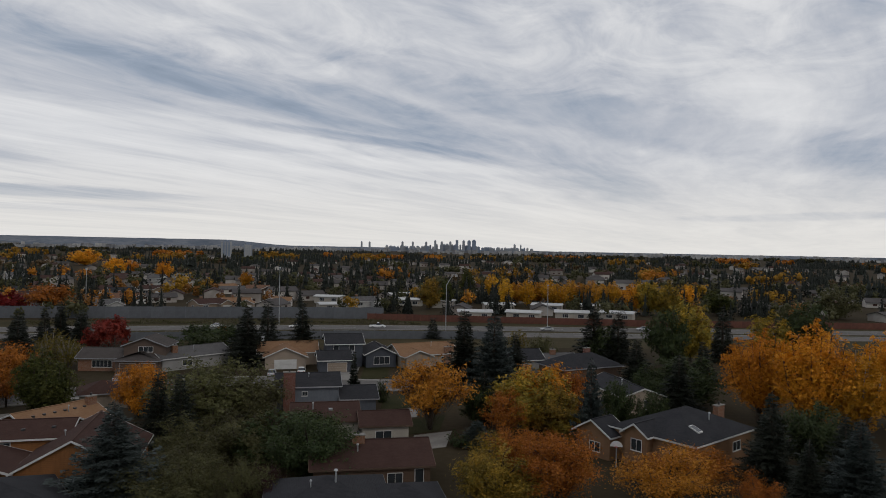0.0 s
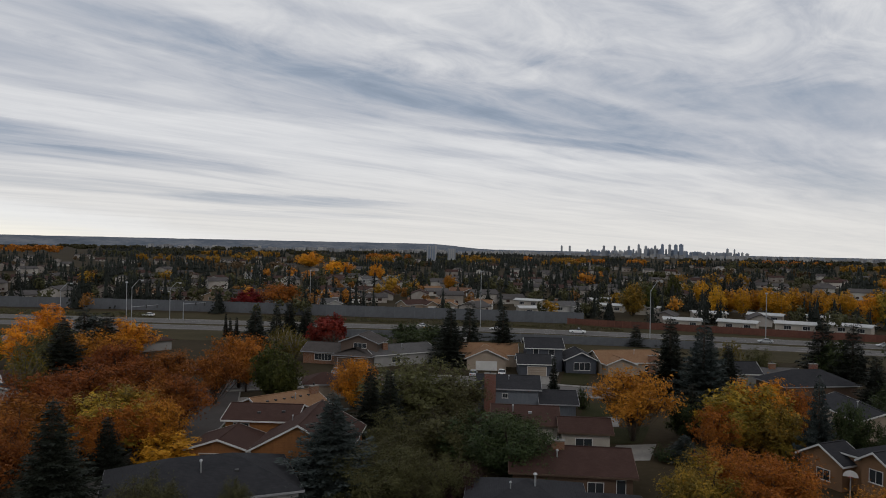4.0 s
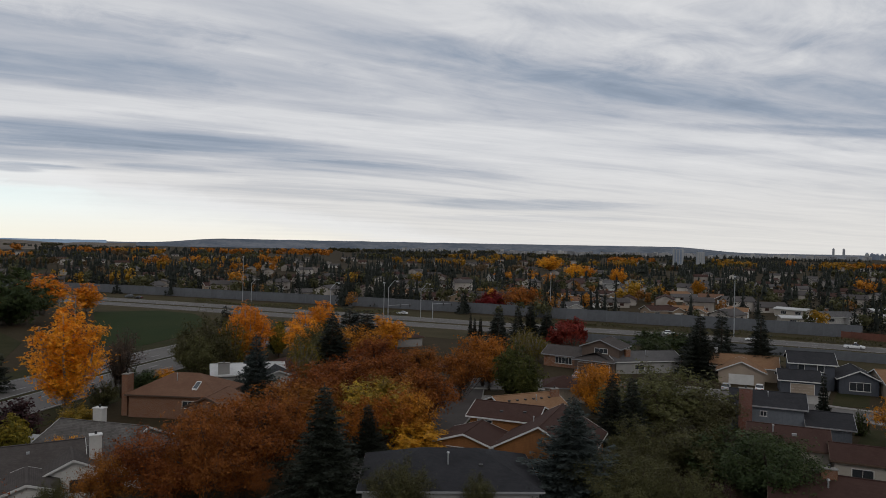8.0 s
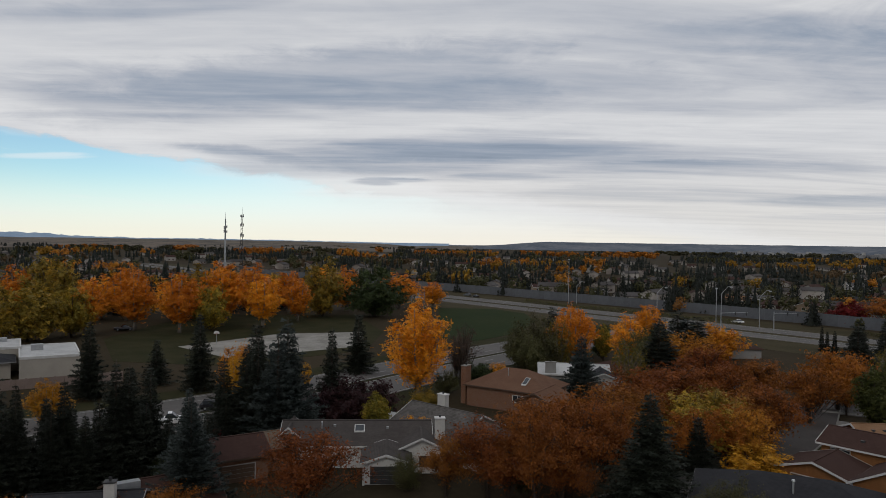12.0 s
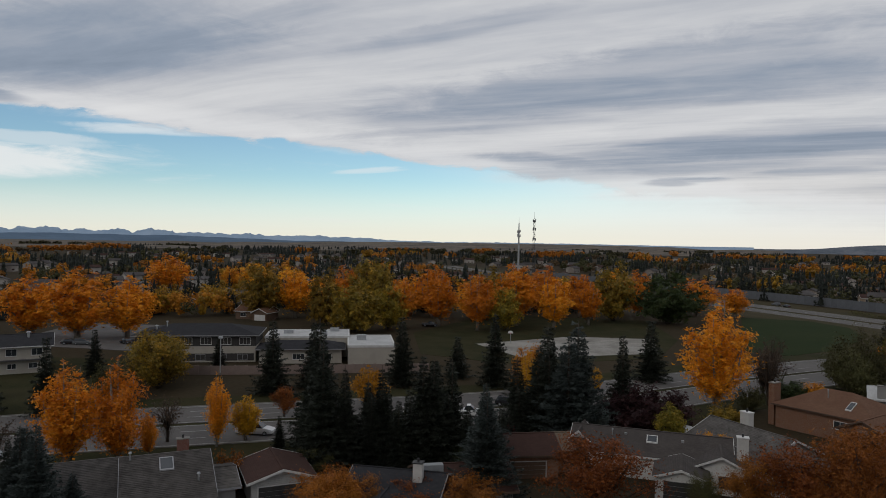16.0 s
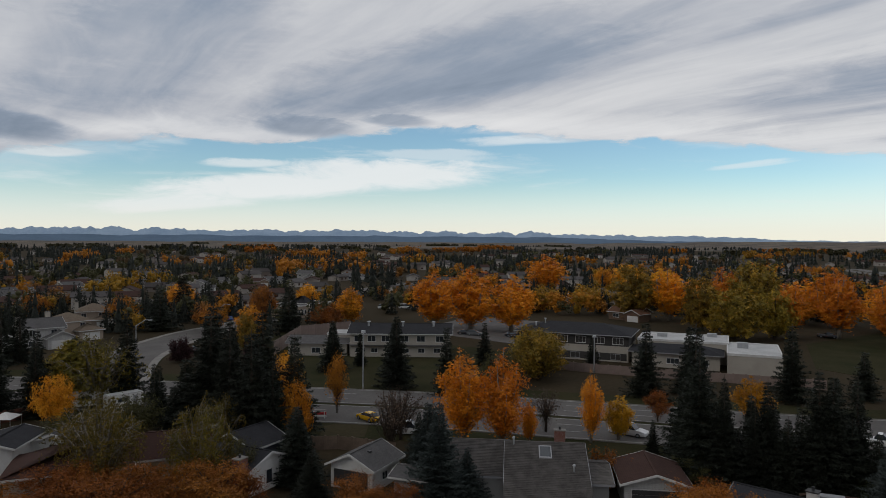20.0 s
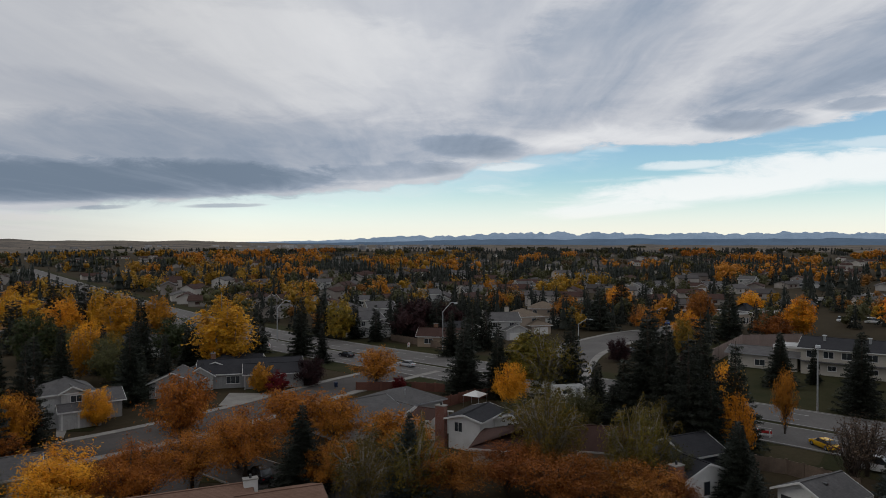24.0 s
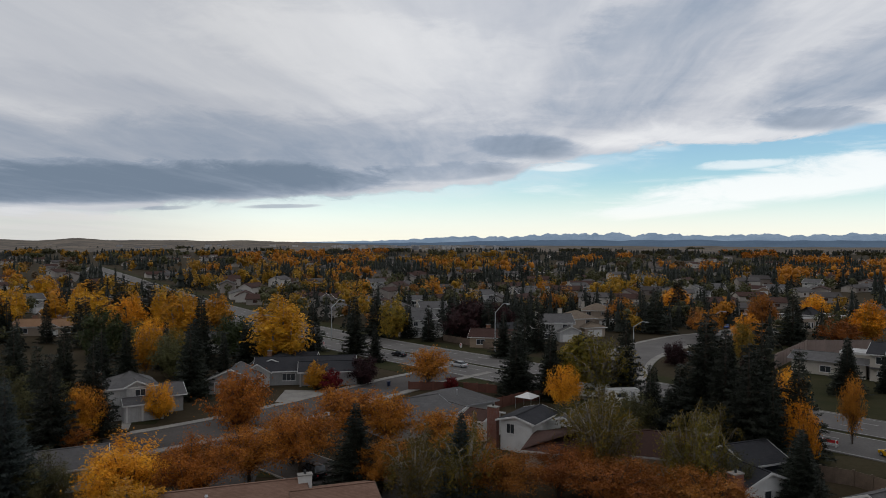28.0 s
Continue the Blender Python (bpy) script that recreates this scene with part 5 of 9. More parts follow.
h = house(27.5, 154.7, 26.6, "dark charcoal hip-roofed bungalow with a red brick chimney")
L = 17.7
W = wing(h, 0, L, 0, 11, 3.0, 2.6, "x", "hip", SIDING_BROWN, ROOF_DARK, TRIM_GREY)
chimney(h, L * 0.62, 6, 4, 6.6, 1.6, 0.8, BRICK_RED)

h = house(33.0, 125.8, 12.3, "beige stucco house with a low charcoal gable roof")
L = 9.1
RISE = 1.57
W = wing(h, 0, L, 0, 17, 3.2, RISE, "y", "gable", STUCCO_BEIGE, ROOF_DARK)
win(h, W["F"], 4.2, 0.9, 0.9, 1.6, 1)
vent(h, 3, 6, W["z"](3, 6), 1.0, 0.09)

h = house(33.4, 89.8, 40.0, "large ochre-brown stucco house with a wide charcoal hip roof and skylight")
L = 16.2
W = wing(h, 0, L, 0, 14, 4.6, 2.9, "x", "hip", STUCCO_OCHRE, ROOF_DARK)
win(h, W["L"], 9.2, 2.0, 1.6, 1.3, 3)
win(h, W["F"], 10, 2.2, 2.0, 1.2, 2)
skylight(h, W, 4.2, 2.6, 1.1, 1.5)
vent(h, 9.5, 3.6, W["z"](9.5, 3.6), 0.9, 0.1)
chimney(h, 14.0, 4.6, 4, 7.4, 1.9, 0.8, BRICK_BROWN)
U = wing(h, -1.4, 4, 6.4, 11.0, 4.6, 1.5, "x", "gable", STUCCO_OCHRE, ROOF_DARK)
win(h, U["L"], 1.1, 2.4, 1.6, 1.5, 2)
V = wing(h, -2.0, 3, 12, 19, 3.4, 2.0, "x", "gable", STUCCO_OCHRE, ROOF_DARK)
win(h, V["L"], 2.4, 0.9, 1.8, 1.3, 2)

h = house(16.7, 165.5, 13.9, "small dark-roofed house between spruces")
L = 6.3
W = wing(h, -3, 9, 0, 9, 3.2, 2.1, "x", "gable", STUCCO_GREY, ROOF_DARK)

h = house(25.6, 166.9, 13.8, "low house with an old shingle roof and stub of chimney")
L = 7.6
W = wing(h, 0, 9, 0, 9, 2.8, 1.4, "x", "gable", STUCCO_BEIGE, ROOF_GREY)
chimney(h, 3, 4, 3, 5.2, 1.4, 0.8, BRICK_BROWN)

h = house(-79.9, 30.5, 66.7, "white bungalow with a long dark roof, white brick chimney and porch")
L = 6.0
RISE = 0.67
W = wing(h, 0, 6.6, 0, 7, 2.7, 1.1, "y", "gable", WHITE, ROOF_TAUPE)
V = wing(h, 4.2, 11.6, 4, 13, 3.0, 1.7, "y", "gable", WHITE, ROOF_TAUPE)
win(h, V["F"], 2.8, 0.8, 2.8, 1.5, 2)
U = wing(h, -11, 9.5, 6.5, 15.5, 3.0, 2.3, "x", "gable", WHITE, ROOF_TAUPE)
chimney(h, 10.4, 7.4, 0, 6.5, 1.3, 1.0, BRICK_WHITE, TRIM)
skylight(h, U, -0.4, 9.4, 1.4, 1.2)
vent(h, -5.5, 9.5, U["z"](-5.5, 9.5), 0.8)
roof_box(h, 3.4, 9.6, U["z"](3.4, 9.6), 0.35, GALV)
roof_box(h, -3.8, 10, U["z"](-3.8, 10), 0.35, GALV)
T = wing(h, -11.6, -8, 8, 14, 3.6, 1.5, "y", "gable", WHITE, ROOF_TAUPE)
# no real door: dark panels stand for the shaded opening behind the posts
gdoor(h, W["F"], 0.8, 4.0, 2.2, DARK_METAL)
part("porch_post", Mesh().box(5.9, 6.15, 0.2, 0.45, 0, 2.7), TRIM, h)
part("porch_post", Mesh().box(0.4, 0.65, 0.2, 0.45, 0, 2.7), TRIM, h)

h = house(-96.0, 41.0, 21.9, "bungalow with weathered grey tile roof and a white chimney")
L = 12.6
W = wing(h, 0, 14, 0, 11, 3.0, 2.4, "x", "gable", WHITE, ROOF_SHAKE)
V = wing(h, 9, 19, -2, 8, 3.0, 2.5, "y", "hip", WHITE, ROOF_SHAKE)
chimney(h, 5.5, 6.5, 3, 7.0, 1.5, 0.9, BRICK_WHITE, TRIM)
part("sunroom_roof", Mesh().slab([(-3, 0, 3.1), (3, 0, 3.1), (3, 4, 3.4), (-3, 4, 3.4)], 0.12), ROOF_WHITE, h, "white ribbed metal awning roof")
part("wall", Mesh().box(-2.8, 0.4, 0.2, 3.8, 0, 3.0), WHITE, h)

h = house(-111.5, 63.7, 30.9, "brown brick house with a broad rusty hip roof and tall chimney")
L = 15.4
W = wing(h, -1, L, 0, 12, 3.9, 2.9, "x", "hip", BRICK_BROWN, ROOF_RUST, TRIM_BROWN)
chimney(h, -1.6, 2.2, 0, 7.0, 1.0, 2.0, BRICK_BROWN)
skylight(h, W, 10.6, 2.6, 0.9, 2.0)
vent(h, 6.5, 3.8, W["z"](6.5, 3.8), 1.2)
win(h, W["F"], 9.5, 1.9, 1.9, 1.1, 2)
win(h, W["F"], 12.6, 1.9, 1.7, 1.1, 2)
V = wing(h, L - 5, L + 3, -2.5, 7, 2.7, 1.8, "y", "gable", BRICK_BROWN, ROOF_RUST, TRIM_BROWN)

h = house(-118.3, 84.4, 55.5, "white bungalow with a pale roof and grey chimney")
L = 15.0
W = wing(h, 0, L, 0, 10, 3.2, 1.6, "x", "gable", STUCCO_GREY, ROOF_WHITE)
chimney(h, 2.6, 1.0, 0, 5.6, 2.2, 1.0, STUCCO_GREY)
win(h, W["F"], 4, 0.9, 2.2, 1.3)
V = wing(h, L - 6, L + 2, -4, 4, 3.0, 1.5, "y", "gable", SIDING_WHITE, ROOF_DARK)

h = house(-113.0, 97.2, 84.1, "white house with a dark hip roof")
L = 7.2
W = wing(h, 0, 11, 0, 10, 3.0, 1.9, "x", "hip", SIDING_WHITE, ROOF_BROWN, TRIM_BROWN)

h = house(-78.8, -29.8, 110.5, "house under a big weathered grey cedar-shake roof")
L = 8.6
W = wing(h, -0.5, L + 0.5, -7.5, 7.5, 3.0, 2.6, "x", "gable", STUCCO_GREY, ROOF_SHAKE, TRIM_GREY)
V = wing(h, -9, 0.2, -5, 9, 2.9, 2.2, "x", "gable", STUCCO_GREY, ROOF_SHAKE, TRIM_GREY)
part("roof", Mesh().slab([(-0.5, -11, 1.86), (L + 0.5, -11, 1.86), (L + 0.5, -7.5, 3.06), (-0.5, -7.5, 3.06)], 0.16), ROOF_SHAKE, h)
shake_courses(h, -0.5, L + 0.5, -11, -7.5, 1.88, 3.08, 12, SHAKE_WOOD)
shake_courses(h, -0.5, L + 0.5, -7.5, 0, 3.06, 5.66, 26, SHAKE_WOOD)
shake_courses(h, -9, 0.2, -5, 2, 2.96, 5.16, 24, SHAKE_WOOD)
skylight(h, W, L * 0.5, -2.0, 1.5, 2.2, TRIM_GREY)
chimney(h, L * 0.72, 1.2, 4, 6.8, 1.3, 0.7, BRICK_RED)
vent(h, 0.6, -0.6, 5.3, 0.9, 0.1)
vent(h, L - 1.2, -5.2, W["z"](1, -5.2), 0.7, 0.1)
U = wing(h, L + 0.1, L + 3.2, -6, 3, 2.8, 1.0, "x", "gable", STUCCO_GREY, ROOF_SHAKE, TRIM_GREY)

h = house(-77.5, -16.1, 109.5, "brown-roofed bungalow with a white-trimmed carport gable")
L = 8.0
RISE = 1.24
W = wing(h, 0, L, 0, 9, 2.9, RISE, "y", "gable", SIDING_WHITE, ROOF_BROWN)
# dark door panels drawn in place of the shade within the open carport
gdoor(h, W["F"], 0.8, 5.6, 2.2, DARK_METAL)

h = house(-77.2, -2.7, 74.0, "low dark-roofed house with a white chimney")
L = 4.9
W = wing(h, -2, L + 4, -5, 6, 2.9, 1.9, "x", "gable", STUCCO_GREY, ROOF_DARK, TRIM_GREY)
V = wing(h, 1, 5, -8, 1, 2.8, 1.0, "y", "gable", STUCCO_GREY, ROOF_DARK, TRIM)
chimney(h, L + 1.0, -1.0, 2, 6.2, 1.0, 0.9, BRICK_WHITE, DARK_METAL)

h = house(-78.8, 4.3, 96.2, "dark brown roofed house beneath spruces")
L = 2.6
W = wing(h, -2, 9, -5, 5, 2.9, 1.8, "x", "gable", STUCCO_GREY, ROOF_BROWN, TRIM_BROWN)
part("roof_hatch", Mesh().box(-1.2, 1.2, -1.4, -0.4, 4.2, 5.0), GALV, h)

h = house(-86.7, 14.4, 93.8, "brown bungalow with a low garage wing")
L = 6.4
W = wing(h, -3, L + 1, 0, 9, 3.0, 1.7, "x", "gable", BRICK_BROWN, ROOF_BROWN, TRIM_BROWN)
gdoor(h, W["F"], 3, 4.6, 2.1, SIDING_BROWN)
V = wing(h, L - 2, L + 5, 2, 10, 2.9, 1.4, "x", "gable", BRICK_BROWN, ROOF_TAN, TRIM_BROWN)

h = house(-68.7, -49.7, 90.1, "detached grey garage with its wide door open, full of clutter")
L = 7.0
RISE = 1.62
W = wing(h, 0, L, 0, 7.5, 2.8, RISE, "y", "gable", WHITE, ROOF_GREY)
# a dark panel on the wall stands in for the shade inside
part("doorway", Mesh().box(1.0, L - 1.2, 0.5, 0.58, 0.3, 2.3), DARK_METAL, h, "dark panel for the shaded inside of the open garage")
roof_box(h, L * 0.64, 3.0, W["z"](L * 0.64, 3), 0.4)
win(h, W["R"], 2.2, 1.0, 1.2, 0.9)

h = house(-69.0, -41.0, 94.2, "low pale shed roof against the garden fence")
L = 8.4
W = wing(h, 0, 7, 0, 5, 2.5, 0.7, "x", "gable", STUCCO_GREY, ROOF_GREY)

h = house(-63.0, -54.7, 178.1, "white house with dark blue-grey roof and brick chimney")
L = 5.7
RISE = 0.64
W = wing(h, -2, 6, 0, 15, 3.1, 1.5, "y", "gable", WHITE, ROOF_DARK)
win(h, W["F"], 3, 0.8, 1.0, 1.6, 1)
chimney(h, -2.8, 0.5, 0, 5.0, 1.4, 1.0, BRICK_RED)
V = wing(h, 5, 12, 6, 14, 3.0, 1.7, "x", "gable", SIDING_DKBLUE, ROOF_DARK)

h = house(-48.0, -77.9, 137.1, "long low house with a dark maroon roof and brick chimney")
L = 8.1
W = wing(h, -1, 13, -1, 9, 3.0, 2.2, "y", "hip", STUCCO_CREAM, ROOF_BROWN)
V = wing(h, 8, 22, 1, 10, 3.1, 2.2, "x", "gable", STUCCO_CREAM, ROOF_BROWN)
win(h, V["F"], 4, 0.9, 1.4, 1.3)
chimney(h, 21.5, 3.0, 0, 6.0, 1.6, 0.9, BRICK_RED)

h = house(-49.1, -87.4, 122.6, "white gabled house end beside a tall red brick chimney")
L = 3.6
W = wing(h, -1, 5.2, 0, 9, 4.4, 0.8, "y", "gable", WHITE, ROOF_DARK)
win(h, W["F"], 1.0, 2.6, 1.2, 1.3, 2)
chimney(h, -1.7, 0.6, 0, 6.0, 1.5, 1.0, BRICK_RED)
V = wing(h, -8, -3.6, 1, 8, 3.4, 0.9, "x", "gable", WHITE, ROOF_BROWN)
U = wing(h, 4.0, 10.5, 5, 11, 3.6, 1.2, "y", "gable", WHITE, ROOF_GREY)
win(h, U["F"], 2.2, 2.4, 1.0, 0.9, 1)

h = house(3.3, -126.9, -171.5, "two-storey pale grey house with a columned porch")
L = 8.3
W = wing(h, 0, L, 0, 9, 5.5, 2.0, "x", "hip", SIDING_WHITE, ROOF_GREY)
U = wing(h, 2.5, L - 1.5, -0.5, 4, 5.5, 1.1, "y", "gable", SIDING_WHITE, ROOF_GREY)
win(h, U["F"], 1.4, 4.0, 1.6, 1.0, 2)
V = wing(h, 2.2, L + 0.6, -2.2, 1.0, 2.9, 1.0, "x", "gable", SIDING_WHITE, ROOF_GREY, over=0.3)
for i in range(3):
    part("porch_column", Mesh().box(2.7 + i * 2.4, 3.0 + i * 2.4, -2.0, -1.7, 0, 2.9), WHITE, h)
chimney(h, -0.5, 5, 0, 7.6, 0.8, 1.0, BRICK_BROWN)
T = wing(h, L - 0.4, L + 5, 2, 9, 3.0, 1.6, "x", "gable", SIDING_GREY, ROOF_GREY)

h = house(-24.4, -146.7, 165.9, "dark-roofed bungalow with a white porch and double garage")
L = 19.7
W = wing(h, -1, L + 1, 0, 11, 3.0, 2.2, "x", "gable", SIDING_GREY, ROOF_DARK)
win(h, W["F"], 5.5, 1.0, 2.6, 1.4, 3)
win(h, W["F"], 14.5, 1.0, 1.2, 1.4, 1)
V = wing(h, L * 0.42, L + 1.4, -2, 6, 3.0, 1.6, "x", "gable", SIDING_GREY, ROOF_DARK)
for i in range(4):
    part("porch_post", Mesh().box(L * 0.42 + 0.4 + i * 2.6, L * 0.42 + 0.55 + i * 2.6, -1.8, -1.65, 0, 2.9), TRIM, h)
U = wing(h, -3, 3, -1, 8, 2.9, 1.9, "y", "gable", SIDING_WHITE, ROOF_DARK)

h = house(-13.7, -142.6, 159.2, "grey double garage with a gable roof")
L = 9.8
RISE = 2.18
W = wing(h, 0, L, 0, 9, 2.8, RISE, "y", "gable", SIDING_GREY, ROOF_GREY)
gdoor(h, W["F"], 1.2, 5.6, 2.2, SIDING_GREY)

h = house(-40.1, -99.8, -167.8, "bungalow with low weathered grey roofs")
L = 6.2
W = wing(h, -5, 8, -2, 10, 2.9, 1.9, "x", "gable", STUCCO_GREY, ROOF_GREY, TRIM_GREY)
V = wing(h, 5, 19, 1, 11, 2.9, 2.0, "x", "hip", STUCCO_GREY, ROOF_GREY, TRIM_GREY)
U = wing(h, 6, 11, -3, 4, 2.8, 1.1, "y", "gable", WHITE, ROOF_GREY)
vent(h, 12, 4, V["z"](12, 4), 0.8)

h = house(38.3, -82.0, 168.1, "house with a wide charcoal roof and white trim")
L = 15.3
RISE = 0.56
W = wing(h, -4, L - 1, 0, 14, 3.2, 2.9, "x", "hip", SIDING_DKBLUE, ROOF_DARK)
V = wing(h, L * 0.28, L - 0.2, -3, 7, 3.2, 2.0, "y", "gable", SIDING_BLUE, ROOF_DARK)
for px, py in ((9, 5), (10, 3.6), (8.2, 3), (11.2, 5.2)):
    roof_box(h, px, py, W["z"](px, py), 0.35)
vent(h, 9.4, 4.2, W["z"](9.4, 4.2), 0.7, 0.12)

h = house(-4.7, -74.1, 175.3, "house with a broad clay-brown shingle roof")
L = 11.6
W = wing(h, -5, L + 1, -6, 6, 2.9, 2.0, "x", "gable", STUCCO_TAN, ROOF_CLAY, TRIM_BROWN)
vent(h, 2.5, -2.6, W["z"](2.5, -2.6), 0.9, 0.1)
V = wing(h, L - 1, L + 8, -7, 3, 2.8, 1.5, "x", "gable", STUCCO_TAN, ROOF_CLAY, TRIM_BROWN)
chimney(h, L + 0.8, -0.5, 3, 5.4, 1.4, 0.8, BRICK_WHITE)

h = house(9.9, -92.7, -175.7, "small house with a grey-blue roof behind amber trees")
L = 6.8
W = wing(h, -2, 8, 0, 8, 2.8, 1.6, "x", "gable", SIDING_WHITE, ROOF_GREY)

h = house(69.4, -182.9, -124.9, "white-fronted house with a grey gable roof")
L = 8.8
RISE = 1.85
W = wing(h, -2, 10, 0, 11, 3.1, 2.0, "y", "gable", SIDING_WHITE, ROOF_GREY)
win(h, W["F"], 2, 1.0, 3.0, 1.2, 3)

h = house(63.8, -195.6, 173.6, "house with a long reddish-brown roof over a dark porch")
L = 14.0
W = wing(h, 0, L, 0, 11, 3.0, 2.8, "x", "gable", SIDING_BROWN, ROOF_RUST, TRIM_BROWN)
V = wing(h, 0, 8, -3, 3, 2.8, 1.4, "x", "gable", SIDING_BROWN, ROOF_BROWN, TRIM_BROWN)

h = house(50.3, -157.9, 168.1, "dark-roofed bungalow behind hedges")
L = 14.5
W = wing(h, 0, L, 0, 10, 3.0, 1.9, "x", "hip", STUCCO_GREY, ROOF_DARK, TRIM_GREY)
vent(h, 4, 3, 4.0, 0.9)

h = house(51.3, -126.5, -167.0, "pale house with a brown roof behind birches")
L = 6.6
W = wing(h, -3, 9, 0, 10, 3.0, 1.8, "x", "gable", SIDING_WHITE, ROOF_TAN)

h = house(64.2, -153.6, -156.1, "white-walled house beside a spruce")
L = 3.9
W = wing(h, 0, 9, 0, 9, 3.2, 1.7, "y", "gable", SIDING_WHITE, ROOF_GREY)

h = house(-132.3, 152.9, 60.0, "low house with a dark brown hip roof near the crossing")
L = 15.1
W = wing(h, -3, 13, 0, 10, 2.8, 1.5, "x", "hip", STUCCO_GREY, ROOF_BROWN, TRIM_BROWN)

# ---- school and public buildings ----


def school():
    h = house(*SCHOOL_AT, "two-storey cream school with dark window bands and grey roof", "school_building", 22, "school")
    W = wing(h, -1, 29, 0, 16, 6.6, 2.0, "x", "hip", STUCCO_CREAM, ROOF_DARK, TRIM_GREY, 0.9)
    o, d, n = on_wall(W["F"], 0, 1)
    part("upper_cladding", patch(o, d, n, 0.0, 28.2, 3.9, 6.5, 0.0, 0.04, Mesh()), DARK_CLAD, h, "dark charcoal cladding of the upper storey")
    part("window_band", patch(o, d, n, 0.4, 27.8, 0.35, 2.1, 0.0, 0.03, Mesh()), DARK_CLAD, h, "dark recessed strip around the lower windows")
    for u in (1.4, 6.0, 10.6, 15.2, 19.8, 24.4):
        win(h, W["F"], u, 4.4, 2.5, 1.5, 3, blind=True)
    for u in (1.0, 4.5, 9.0, 14.0, 19.0, 24.0):
        win(h, W["F"], u, 0.55, 2.2, 1.3, 2, frame_mat=TRIM_GREY)
    part("upper_cladding", patch(*on_wall(W["R"], 0, 1), 0.0, 14.2, 3.9, 6.5, 0.0, 0.04, Mesh()), DARK_CLAD, h)
    part("upper_cladding", patch(*on_wall(W["L"], 0, 1), 0.0, 14.2, 3.9, 6.5, 0.0, 0.04, Mesh()), DARK_CLAD, h)
    vent(h, 6, 6, W["z"](6, 6), 1.2, 0.15)
    vent(h, 4, 4, W["z"](4, 4), 0.9, 0.2)
    V = wing(h, 28.4, 50, -3, 7.5, 3.6, 1.5, "x", "hip", STUCCO_CREAM, ROOF_DARK, TRIM_GREY, 0.9)
    for u in (2, 8, 14.5):
        win(h, V["F"], u, 1.1, 2.8, 1.2, 3)
    U = wing(h, 29.5, 51, 7, 21, 5.2, 0, "x", "flat", STUCCO_CREAM, ROOF_WHITE, TRIM, 0.1)
    T = wing(h, 50.5, 62, -7, 12, 4.8, 0, "x", "flat", STUCCO_CREAM, ROOF_WHITE, TRIM, 0.1)
    for x, y in ((35, 14), (44, 12), (54, 4), (47, 18)):
        part("roof_unit", Mesh().box(x - 1.2, x + 1.2, y - 0.8, y + 0.8, 4.9, 6.2), GALV, h, "grey rooftop ventilation unit")
    return h


def cream_block():
    h = house(*CREAM_AT, "two-storey cream school block with rows of windows", "school_building", 18, "school")
    W = wing(h, 0, 27, 0, 14, 6.0, 1.9, "x", "gable", STUCCO_CREAM, ROOF_DARK, TRIM, 0.7)
    for u in (1.2, 4.6, 8.2, 13.0, 17.2, 22.0):
        win(h, W["F"], u, 4.0, 2.0, 1.4, 2)
    o, d, n = on_wall(W["F"], 0, 1)
    part("awning", patch(o, d, n, 0, 25, 2.9, 3.15, 0.0, 0.9, Mesh()), ROOF_GREY, h, "thin grey awning between the storeys")
    for u in (1.5, 5.5, 9.5, 13.5, 17.5, 21.5):
        win(h, W["F"], u, 1.2, 1.6, 1.0, 2)
    for x in (5, 14, 22):
        vent(h, x, 5, W["z"](x, 5), 1.1, 0.28)
    V = wing(h, -16, 0.5, 1, 13, 3.4, 1.2, "x", "gable", STUCCO_CREAM, ROOF_GREY, TRIM_GREY, 0.7)
    win(h, V["F"], 6, 0.8, 2.2, 1.3, 2)
    U = wing(h, -6, 2, 5, 12, 5.2, 0, "x", "flat", STUCCO_CREAM, ROOF_WHITE, TRIM, 0.1)
    return h


def low_hall():
    h = house(*HALL_AT, "flat-roofed hall with a dark peaked centre and white fascia", "hall_building", 14, "hall")
    W = wing(h, 0, 22, 0, 14, 4.6, 0, "x", "flat", STUCCO_BEIGE, ROOF_GREY, TRIM, 0.2)
    V = wing(h, 9, 15, 3, 11, 5.0, 2.6, "x", "hip", SIDING_BROWN, ROOF_DARK, TRIM)
    for u in (1, 4.2, 7.4):
        win(h, W["F"], u, 1.2, 2.2, 1.8, 3, blind=True)
    return h


# ---- vehicles ----
PAINTS = {}


def car_paint(colour):
    if colour not in PAINTS:
        c = {"white": (0.72, 0.72, 0.72), "black": (0.015, 0.015, 0.018), "red": (0.38, 0.012, 0.012), "blue": (0.03, 0.09, 0.28), "silver": (0.40, 0.41, 0.42),
             "grey": (0.10, 0.105, 0.11), "yellow": (0.72, 0.40, 0.012)}[colour]
        PAINTS[colour] = mat(colour + "_car_paint", c, tuple(x * 0.92 for x in c), 0.8, 0.25, spec=0.6)
    return PAINTS[colour]


CARS = {}


def loft(sections, mesh):
    """Joins cross-sections (lists of equal length) into a closed skin."""
    n0, k = len(mesh.v), len(sections[0])
    for s in sections:
        mesh.v += s
    for i in range(len(sections) - 1):
        for j in range(k):
            a, b = n0 + i * k + j, n0 + i * k + (j + 1) % k
            mesh.f.append((a, b, b + k, a + k))
    mesh.f.append(tuple(n0 + j for j in reversed(range(k))))
    mesh.f.append(tuple(n0 + (len(sections) - 1) * k + j for j in range(k)))
    return mesh


def body_section(x, w, z0, z1):
    return [(x, -w * 0.94, z0), (x, w * 0.94, z0), (x, w, z0 + (z1 - z0) * 0.45), (x, w * 0.93, z1), (x, -w * 0.93, z1), (x, -w, z0 + (z1 - z0) * 0.45)]


